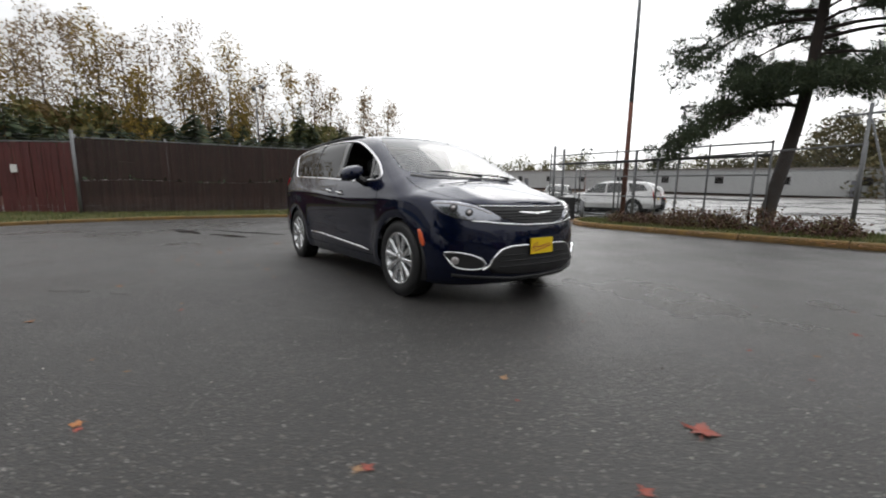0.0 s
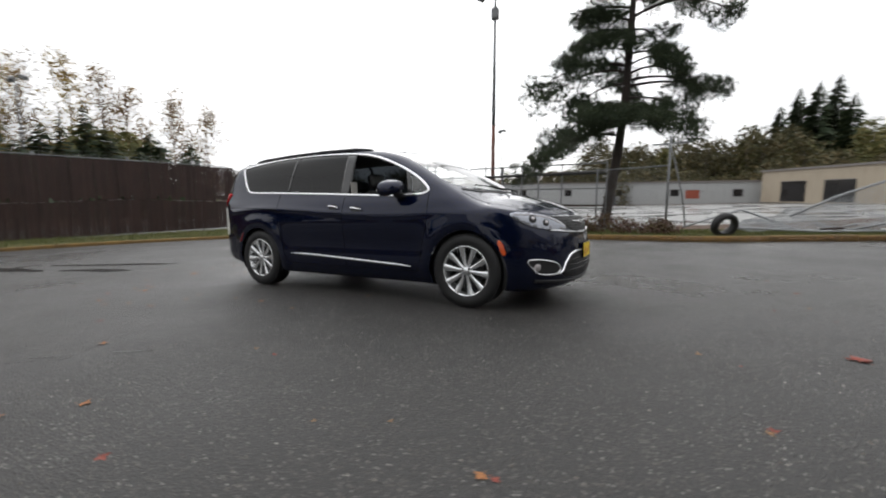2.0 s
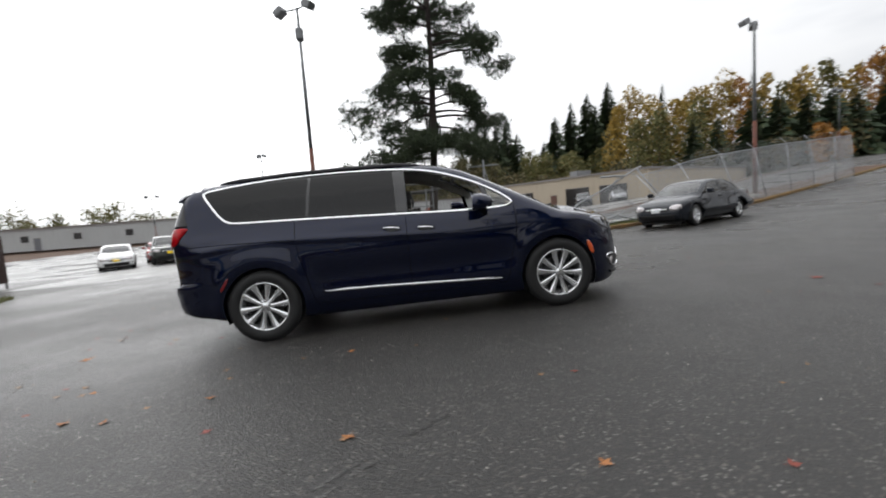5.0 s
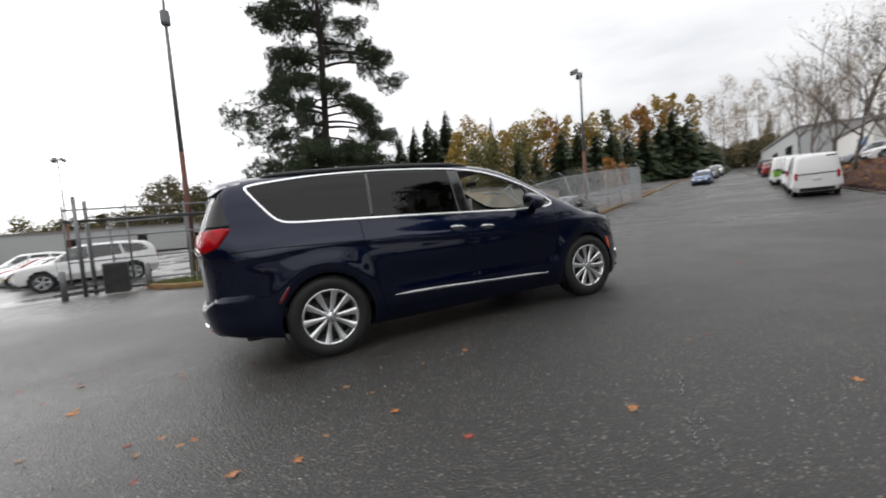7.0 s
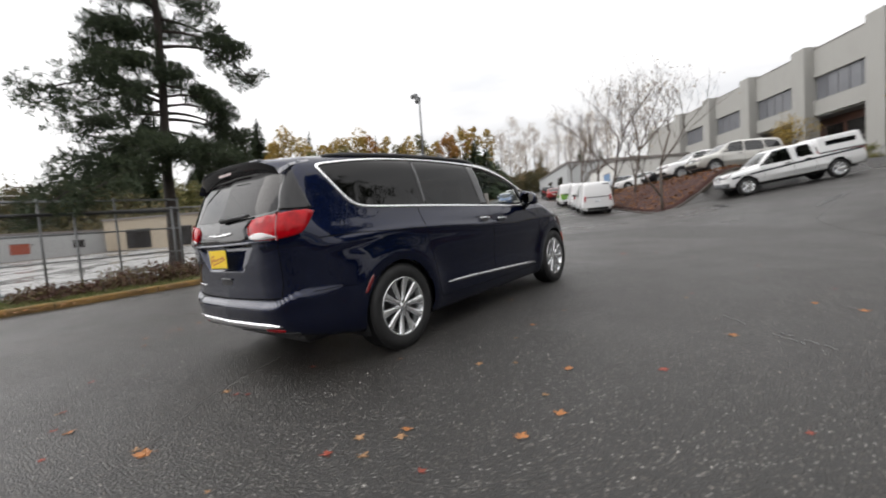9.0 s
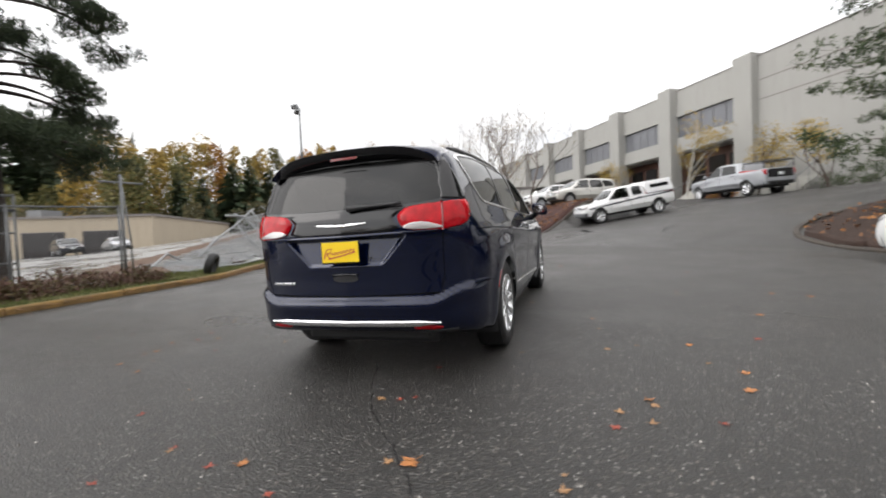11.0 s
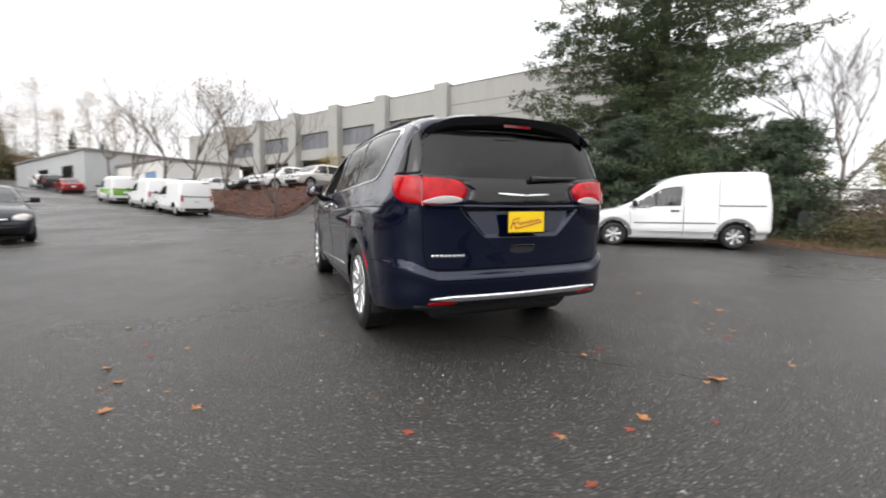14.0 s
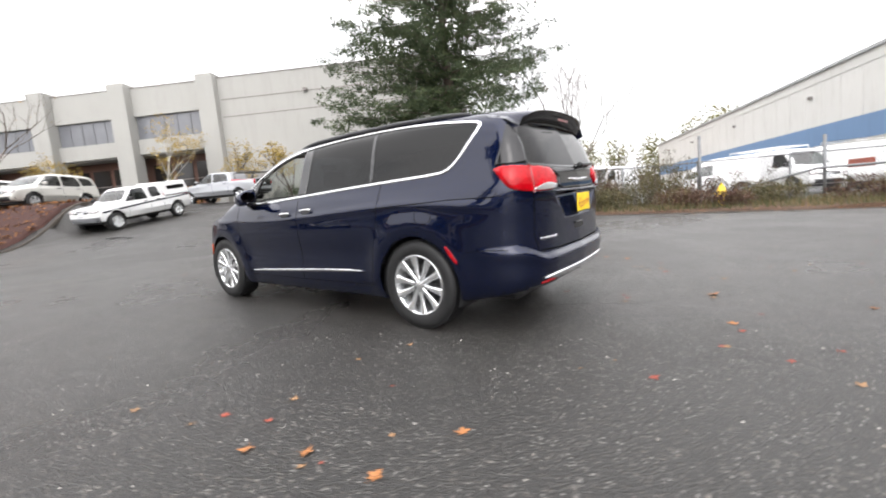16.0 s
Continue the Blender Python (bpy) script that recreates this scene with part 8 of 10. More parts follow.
woods("road_end_trees", "tall thin half-bare trees at the end of the road", skyline((-3.6, -3.8), [(29.4, 12.9, 140, 2.6), (28.2, 9.6, 140, 2.0), (27.4, 11.4, 145, 2.2), (26.2, 11.8, 142, 2.0), (24.6, 9.8, 145, 2.2), (23.2, 12.9, 140, 2.8), (21.6, 10.4, 145, 2.4), (19.3, 12.2, 140, 2.6), (17.2, 11.0, 140, 2.6), (30.6, 11.0, 135, 2.4)]), "bare", M_SPARSE, M_TWIG, 6)
woods("road_end_firs", "dark firs at the end of the road", skyline((-3.6, -3.8), [(20.4, 8.6, 150, 2.6), (25.4, 8.4, 155, 2.4), (18.0, 8.0, 150, 2.4)]), "fir", M_DARKFIR, M_BARK, 7)
woods("road_end_thicket", "dark thicket on the hill at the end of the road", belt(10, 34, 135, 165, 34, 5, 8, 3, 5, 10), "thicket", M_SCRUB, M_TWIG, 8)
# beyond the slatted fence
FENCE_EYE = (4.8, -3.2)
woods("poplar_row", "tall half-bare poplars beyond the slatted fence", skyline(FENCE_EYE, [(188, 13.4, 54, 2.2), (186.2, 15.2, 56, 2.2), (183.8, 15.0, 54, 2.0), (179.8, 13.9, 52, 2.2), (177.4, 14.6, 54, 2.2), (174.6, 16.2, 54, 2.6), (172.3, 11.6, 52, 1.6), (168.2, 10.8, 56, 1.6), (166.2, 12.3, 56, 2.0), (160.2, 12.8, 58, 1.8), (158.3, 11.0, 58, 1.5), (154.1, 11.0, 60, 1.7), (151.0, 9.6, 60, 1.5)]), "bare", M_SPARSE, M_TWIG, 9)
woods("poplar_row_gold", "tall thin poplars with golden leaves beyond the fence", skyline(FENCE_EYE, [(181.9, 15.6, 52, 1.7), (173.6, 13.0, 52, 1.5), (169.8, 15.4, 52, 2.1), (162.8, 13.3, 55, 1.6), (178.6, 11.0, 50, 1.4), (190, 12.6, 52, 1.8)]), "bare", M_AUTUMN, M_TWIG, 10)
woods("fence_firs", "dark firs beyond the slatted fence", belt(153, 205, 42, 52, 40, 5.4, 8.2, 1.8, 2.8, 13, (5, -3)) + skyline(FENCE_EYE, [(162.0, 9.5, 50, 1.7), (164.0, 8.2, 48, 1.6), (160.6, 7.4, 50, 1.5), (171.0, 8.6, 48, 1.8)]), "fir", M_DARKFIR, M_BARK, 11)
# unseen stand, added so that the van's side reflects dark instead of sky
woods("reflection_firs", "added unseen dark firs that only the van's paint reflects", belt(205, 246, 42, 56, 40, 8, 14, 2.0, 3.2, 33, (5, -3)), "fir", M_DARKFIR, M_BARK, 21)
woods("fence_thicket", "brown and green thicket beyond the slatted fence", belt(157, 206, 50, 62, 32, 5.5, 8.6, 2.2, 3.4, 14, (5, -3)), "thicket", M_OLIVE, M_TWIG, 12)
# far line over the grey building and behind the camera
woods("far_line", "distant trees over the grey building", belt(98, 150, 120, 170, 26, 6, 10, 4, 7, 15), "thicket", M_OLIVE, M_TWIG, 13)
woods("south_line", "trees behind the warehouses", belt(236, 330, 90, 130, 32, 9, 15, 4, 7, 16), "thicket", M_OLIVE, M_TWIG, 14)
woods("warehouse_tree", "yellowing tree behind the white warehouse", [(-18, -62, 15, 4.0)], "leafy", M_AUTUMN, M_TWIG, 15)

# ---- the parked vehicles ----
M_CARGLASS = glass("tinted_car_glass", (0.30, 0.34, 0.33))
M_DARKGLASS = glass("dark_car_glass", (0.06, 0.065, 0.065))
M_HUBCAP = mat("grey_wheel_cover", (0.52, 0.53, 0.54), 0.35, 0.5, vary=0.1)
M_GREYPLASTIC = mat("grey_bumper_plastic", (0.16, 0.165, 0.175), 0.6, vary=0.15, scale=8)
M_PLATEWHITE = mat("white_plate", (0.62, 0.64, 0.66), 0.45)

KINDS = {
    "cargo_van": dict(
        wheels=(1.455, -1.455), r=0.325, hw=0.895, z0=0.75, front=2.24, rear=-2.28, under=0.235,
        deck=[(-2.3, 1.12), (-1.5, 1.12), (0.9, 1.08), (1.3, 1.05), (1.75, 0.96), (2.1, 0.84), (2.3, 0.74)],
        top=[(-2.3, 1.985), (-1.9, 2.0), (-1.2, 2.005), (-0.3, 1.945), (0.0, 1.875), (0.2, 1.78), (0.75, 1.42), (1.32, 1.04), (1.7, 0.6)],
        belt=1.08, gw=0.87, tumble=0.13, tail=[(0.2, 0.05), (0.5, 0.0), (1.05, 0.0), (2.0, 0.14)], nose=[(0.2, 0.08), (0.5, 0.0), (0.75, 0.06), (1.1, 0.4)],
        sides=[[(1.09, 1.075), (0.62, 1.36), (0.26, 1.56), (0.05, 1.60), (-0.20, 1.615), (-0.16, 1.125), (0.5, 1.105), (0.62, 1.055)]],
        screen=(0.72, 1.12, 1.70), back=None),
    "pickup": dict(
        wheels=(1.595, -1.595), r=0.36, hw=0.86, z0=0.78, front=2.37, rear=-2.62, under=0.42,
        deck=[(-2.7, 1.10), (-1.0, 1.10), (0.9, 1.10), (1.25, 1.09), (1.9, 1.03), (2.2, 0.97), (2.4, 0.9)],
        top=[(-1.5, 0.4), (-1.02, 1.1), (-0.92, 1.58), (-0.78, 1.66), (0.0, 1.68), (0.45, 1.64), (0.62, 1.56), (1.22, 1.08), (1.6, 0.6)],
        belt=1.1, gw=0.80, tumble=0.22, tail=[(0.4, 0.1), (0.55, 0.0), (1.1, 0.02)], nose=[(0.4, 0.06), (0.6, 0.0), (0.95, 0.03), (1.1, 0.2)],
        sides=[[(1.02, 1.10), (0.66, 1.42), (0.52, 1.56), (0.0, 1.59), (-0.06, 1.10)], [(-0.28, 1.12), (-0.28, 1.57), (-0.72, 1.56), (-0.80, 1.14)]],
        screen=(0.66, 1.16, 1.58), back=None),
    "crew_pickup": dict(
        wheels=(1.85, -1.85), r=0.40, hw=0.99, z0=0.88, front=2.78, rear=-3.03, under=0.47,
        deck=[(-3.1, 1.36), (-1.2, 1.34), (0.9, 1.27), (1.3, 1.26), (2.2, 1.2), (2.6, 1.12), (2.8, 1.0)],
        top=[(-1.9, 0.4), (-1.34, 1.3), (-1.2, 1.8), (-1.0, 1.9), (0.0, 1.93), (0.4, 1.88), (0.6, 1.78), (1.32, 1.25), (1.8, 0.7)],
        belt=1.28, gw=0.93, tumble=0.25, tail=[(0.4, 0.1), (0.6, 0.0), (1.35, 0.03)], nose=[(0.4, 0.1), (0.65, 0.0), (1.05, 0.06), (1.3, 0.3)],
        sides=[[(1.12, 1.30), (0.72, 1.62), (0.56, 1.76), (0.06, 1.80), (0.06, 1.29)], [(-0.06, 1.29), (-0.06, 1.80), (-0.98, 1.77), (-1.12, 1.34)]],
        screen=(0.76, 1.33, 1.8), back=None),
    "small_suv": dict(
        wheels=(1.31, -1.31), r=0.36, hw=0.90, z0=0.78, front=2.17, rear=-2.2, under=0.36,
        deck=[(-2.3, 1.1), (-1.5, 1.12), (0.8, 1.09), (1.2, 1.08), (1.8, 1.0), (2.05, 0.92), (2.2, 0.8)],
        top=[(-2.5, 1.0), (-2.2, 1.3), (-2.08, 1.58), (-1.9, 1.66), (-1.0, 1.72), (0.0, 1.71), (0.35, 1.64), (0.55, 1.55), (1.22, 1.06), (1.7, 0.6)],
        belt=1.08, gw=0.85, tumble=0.23, tail=[(0.3, 0.12), (0.55, 0.0), (1.0, 0.02), (1.7, 0.2)], nose=[(0.3, 0.14), (0.55, 0.0), (0.85, 0.05), (1.1, 0.3)],
        sides=[[(0.98, 1.10), (0.62, 1.42), (0.48, 1.56), (-0.08, 1.59), (-0.08, 1.10)], [(-0.2, 1.10), (-0.2, 1.59), (-1.0, 1.58), (-1.14, 1.24), (-1.08, 1.11)], [(-1.26, 1.16), (-1.14, 1.57), (-1.82, 1.52), (-1.94, 1.20)]],
        screen=(0.66, 1.15, 1.60), back=(0.62, 1.16, 1.55)),
    "suv": dict(
        wheels=(1.457, -1.457), r=0.385, hw=0.965, z0=0.82, front=2.35, rear=-2.42, under=0.36,
        deck=[(-2.5, 1.14), (-1.5, 1.14), (0.9, 1.14), (1.25, 1.14), (1.9, 1.08), (2.2, 1.0), (2.4, 0.85)],
        top=[(-2.9, 0.9), (-2.42, 1.25), (-2.15, 1.58), (-1.9, 1.69), (-1.0, 1.76), (0.0, 1.75), (0.35, 1.68), (0.6, 1.55), (1.25, 1.12), (1.8, 0.6)],
        belt=1.12, gw=0.90, tumble=0.26, tail=[(0.3, 0.12), (0.55, 0.0), (1.0, 0.03), (1.7, 0.2)], nose=[(0.3, 0.14), (0.6, 0.0), (0.9, 0.04), (1.2, 0.3)],
        sides=[[(1.02, 1.14), (0.66, 1.45), (0.50, 1.60), (-0.02, 1.64), (-0.02, 1.15)], [(-0.12, 1.15), (-0.12, 1.64), (-1.05, 1.63), (-1.12, 1.2)], [(-1.24, 1.2), (-1.15, 1.62), (-1.85, 1.55), (-2.06, 1.27)]],
        screen=(0.7, 1.2, 1.64), back=(0.68, 1.22, 1.6)),
    "sedan": dict(
        wheels=(1.425, -1.425), r=0.325, hw=0.88, z0=0.62, front=2.25, rear=-2.42, under=0.2,
        deck=[(-2.5, 0.98), (-2.2, 1.02), (-1.6, 1.03), (-0.8, 1.0), (0.8, 0.95), (1.2, 0.95), (1.8, 0.86), (2.1, 0.76), (2.3, 0.62)],
        top=[(-2.3, 0.7), (-1.75, 1.0), (-1.1, 1.33), (-0.7, 1.43), (-0.1, 1.455), (0.25, 1.41), (0.5, 1.32), (1.22, 0.93), (1.8, 0.4)],
        belt=0.95, gw=0.83, tumble=0.30, tail=[(0.2, 0.1), (0.5, 0.0), (0.9, 0.03), (1.0, 0.1)], nose=[(0.2, 0.12), (0.42, 0.0), (0.65, 0.06), (0.9, 0.35)],
        sides=[[(0.92, 0.97), (0.56, 1.2), (0.36, 1.32), (-0.18, 1.38), (-0.2, 0.98)], [(-0.29, 0.98), (-0.27, 1.38), (-0.75, 1.36), (-1.12, 1.24), (-1.38, 1.08), (-1.3, 1.01)]],
        screen=(0.66, 1.0, 1.37), back=(0.62, 1.06, 1.36)),
    "service_van": dict(
        wheels=(1.715, -1.715), r=0.375, hw=1.0, z0=0.85, front=2.55, rear=-2.95, under=0.4,
        deck=[(-3.0, 1.3), (0.9, 1.25), (1.5, 1.22), (2.1, 1.15), (2.4, 1.05), (2.6, 0.9)],
        top=[(-3.0, 2.06), (-2.6, 2.1), (0.6, 2.1), (0.95, 2.03), (1.15, 1.9), (1.85, 1.2), (2.3, 0.7)],
        belt=1.25, gw=0.97, tumble=0.14, tail=[(0.4, 0.08), (0.6, 0.0), (1.2, 0.0), (2.1, 0.12)], nose=[(0.4, 0.1), (0.6, 0.0), (1.05, 0.05), (1.3, 0.3)],
        sides=[[(1.62, 1.26), (1.24, 1.66), (1.08, 1.80), (0.55, 1.82), (0.55, 1.27)]],
        screen=(0.8, 1.3, 1.95), back=None),
}


def car_form(s):
    tail, nose = [list(zip(*s[k])) for k in ("tail", "nose")]
    deck, top = [list(zip(*s[k])) for k in ("deck", "top")]
    f, b, hw = s["front"], s["rear"], s["hw"]
    plan = ([b, b + 0.12, b + 0.5, b + 1.1, f - 1.1, f - 0.5, f - 0.15, f], [hw - 0.13, hw - 0.07, hw - 0.02, hw, hw, hw - 0.03, hw - 0.13, hw - 0.26])

    def form(p):
        x, y, z = p[..., 0], np.abs(p[..., 1]), p[..., 2]
        w = curve(x, *plan) - 0.05 * step(-z, -s["under"] - 0.3, -s["under"]) - 0.03 * step(z, s["belt"] - 0.35, s["belt"]) ** 2
        low = smax(y - w, z - curve(x, *deck) + 0.05 * y * y, 0.10)
        low = smax(low, s["under"] - z, 0.05)
        low = smax(low, x - f + curve(z, *nose) + 0.10 * y ** 2, 0.09)
        green = smax(y - s["gw"] + s["tumble"] * (z - s["belt"]) + 0.05 * step(x, 0.2, 1.3), 0.8 * (z - curve(x, *top) + 0.05 * y * y), 0.10)
        green = smax(smax(green, s["under"] + 0.2 - z, 0.05), x - f + 0.55, 0.1)
        both = -smax(-low, -green, 0.02)
        return smax(both, b + curve(z, *tail) + 0.05 * y ** 2 - x, 0.07)
    return form


def car_shell(s, form):
    f, b, n = s["front"], s["rear"], 80
    turns = 2 * math.pi * np.arange(n) / n
    ring = np.stack([0 * turns, np.sin(turns), -np.cos(turns)], -1)
    x0, x1 = b + 0.55, f - 0.6
    starts, ways = [], []
    for a in np.linspace(88.0, 2.5, 20):
        starts.append((x0, 0, s["z0"]))
        ways.append(ring * math.cos(radians(a)) + np.array((-math.sin(radians(a)), 0, 0)))
    for x in np.linspace(x0, x1, 52):
        starts.append((x, 0, s["z0"]))
        ways.append(ring)
    for a in np.linspace(2.5, 88.0, 20):
        starts.append((x1, 0, s["z0"]))
        ways.append(ring * math.cos(radians(a)) + np.array((math.sin(radians(a)), 0, 0)))
    ways = np.array(ways)
    starts = np.broadcast_to(np.array(starts)[:, None, :], ways.shape)
    lo, hi = np.zeros(ways.shape[:2]), np.full(ways.shape[:2], 2.6)
    for _ in range(24):
        mid = (lo + hi) / 2
        into = form(starts + mid[..., None] * ways) < 0
        lo, hi = np.where(into, mid, lo), np.where(into, hi, mid)
    p = starts + hi[..., None] * ways
    k = len(p)
    verts = np.vstack([p.reshape(-1, 3), p[0].mean(0), p[-1].mean(0)])
    faces = [(i * n + j, (i + 1) * n + j, (i + 1) * n + (j + 1) % n, i * n + (j + 1) % n) for i in range(k - 1) for j in range(n)]
    faces += [(k * n, j, (j + 1) % n) for j in range(n)]
    faces += [(k * n + 1, (k - 1) * n + (j + 1) % n, (k - 1) * n + j) for j in range(n)]
    return verts, faces


def road_wheel(r, parent, place, side, cover, steel):
    w = new("wheel")
    w.parent = parent
    w.matrix_local = Matrix.Translation(place) @ (Matrix.Rotation(math.pi, 4, "Z") if side > 0 else Matrix.Identity(4))
    h = 0.105
    ri = r * 0.66
    mesh_object("tyre", *lathe([(ri, -h * 0.9), (r * 0.80, -h * 1.1), (r * 0.93, -h), (r, -h * 0.6), (r, h * 0.6), (r * 0.93, h), (r * 0.7, h), (ri * 0.9, h * 0.8)], 36), M_TYRE, w, flat=False)
    mesh_object("rim", *lathe([(ri * 1.02, -h * 0.92), (ri * 0.96, -h * 1.0), (ri * 0.90, -h * 0.8), (ri * 0.82, -h * 0.2), (ri * 0.8, h * 0.6), (0.0, h * 0.6)], 36), M_DARKMETAL if steel else cover, w, flat=False)
    hub = mesh_object("hub", *lathe([(0.0, -h * 0.92), (ri * 0.2, -h * 0.9), (ri * 0.24, -h * 0.7), (ri * 0.24, 0.0)], 20), cover, w, flat=False)
    spokes = 7 if steel else 5
    shared = None
    for k in range(spokes):
        if shared is None:
            vs = []
            for q, wd, y in ((0.16, 0.17, -0.84), (0.5, 0.20, -0.78), (0.95, 0.33 if not steel else 0.36, -0.9)):
                vs += [(ri * q, h * y, -ri * wd), (ri * q, h * (y - 0.07), 0), (ri * q, h * y, ri * wd), (ri * q, h * (y + 0.35), 0)]
            fs = [(i * 4 + j, i * 4 + (j + 1) % 4, i * 4 + 4 + (j + 1) % 4, i * 4 + 4 + j) for i in range(2) for j in range(4)]
            ob = mesh_object("spoke", vs, fs, cover, w, flat=False)
            shared = ob.data
        else:
            ob = new("spoke", shared)
            ob.parent = w
        ob.rotation_euler = (0, 2 * math.pi * k / spokes, 0)
    return w


def parked(x, y, heading, wheels, drop=0.0):
    """Stands a vehicle with its wheels on the ground."""
    a = radians(heading)
    u, v = Vector((math.cos(a), math.sin(a))), Vector((-math.sin(a), math.cos(a)))
    c = Vector((x, y))
    g = lambda p: ground_z(p.x, p.y)  # noqa: E731
    zf, zr = [0.5 * (g(c + u * wx + v * 0.75) + g(c + u * wx - v * 0.75)) for wx in wheels]
    zl, zs = [0.5 * (g(c + u * wheels[0] + v * k) + g(c + u * wheels[1] + v * k)) for k in (0.75, -0.75)]
    ex = Vector((u.x, u.y, (zf - zr) / (wheels[0] - wheels[1]))).normalized()
    ey = Vector((v.x, v.y, (zl - zs) / 1.5))
    ez = ex.cross(ey).normalized()
    ey = ez.cross(ex)
    m = Matrix((ex, ey, ez)).transposed().to_4x4()
    m.translation = Vector((x, y, 0.5 * (zf + zr) - drop))
    return m


def seat_at(car, x, y, z, width=0.5):
    seat = cuboid(bmesh.new(), (x - 0.25, y - width / 2, z - 0.3), (x + 0.25, y + width / 2, z), 0.05)
    cuboid(seat, (x - 0.36, y - width / 2, z - 0.1), (x - 0.22, y + width / 2, z + 0.5), 0.05)
    part("seat", seat, M_SEAT, car)


SHELLS, BUILT = {}, {}


def cut_shell(kind, s, form):
    """The skin of a kind of vehicle, and which of its faces make way for glass and wheels."""
    r = s["r"]
    verts, faces = car_shell(s, form)
    gone = np.zeros(len(faces), bool)
    sidemask = {1: verts[:, 1] > 0.45, -1: verts[:, 1] < -0.45}
    arch = [((r + 0.075) * math.sin(a), r + 0.02 + (r + 0.07) * math.cos(a)) for a in np.linspace(-math.pi, math.pi, 40)[:-1]]
    for sgn in (1, -1):
        for wx in s["wheels"]:
            gone |= snap_to(verts, faces, [0, 2], [(wx + px, pz) for px, pz in arch], sidemask[sgn])
        for poly in s["sides"]:
            gone |= snap_to(verts, faces, [0, 2], poly, sidemask[sgn])
    hz, z0, z1 = s["screen"]
    screen = [(-hz * 1.06, z0 + 0.03), (-hz * 0.5, z0 - 0.01), (0, z0 - 0.02), (hz * 0.5, z0 - 0.01), (hz * 1.06, z0 + 0.03), (hz * 0.88, z1 - 0.05), (hz * 0.7, z1 - 0.01), (0, z1), (-hz * 0.7, z1 - 0.01), (-hz * 0.88, z1 - 0.05)]
    gone |= snap_to(verts, faces, [1, 2], screen, verts[:, 0] > 0)
    back = None
    if s["back"]:
        hz, z0, z1 = s["back"]
        back = [(-hz, z0), (0, z0 - 0.01), (hz, z0), (hz * 0.88, z1), (0, z1 + 0.02), (-hz * 0.88, z1)]
        gone |= snap_to(verts, faces, [1, 2], back, verts[:, 0] < -0.5)
    SHELLS[kind] = (verts, faces, gone, screen, back, arch)
    return SHELLS[kind]


def vehicle(kind, name, x, y, heading, paint, label, category="car", group="", **look_of):
    """Stands a vehicle at its place; one that looks like an earlier one is a copy of it."""
    key = (kind, paint.name, tuple(sorted((k, str(v)) for k, v in look_of.items())))
    m = parked(x, y, heading, KINDS[kind]["wheels"])
    if group and key in BUILT:
        return tagged(copy_thing(BUILT[key], m), label, category, group)
    car = assembled(kind, name, m, paint, label, category, group, **look_of)
    if group:
        BUILT[key] = car
    return car


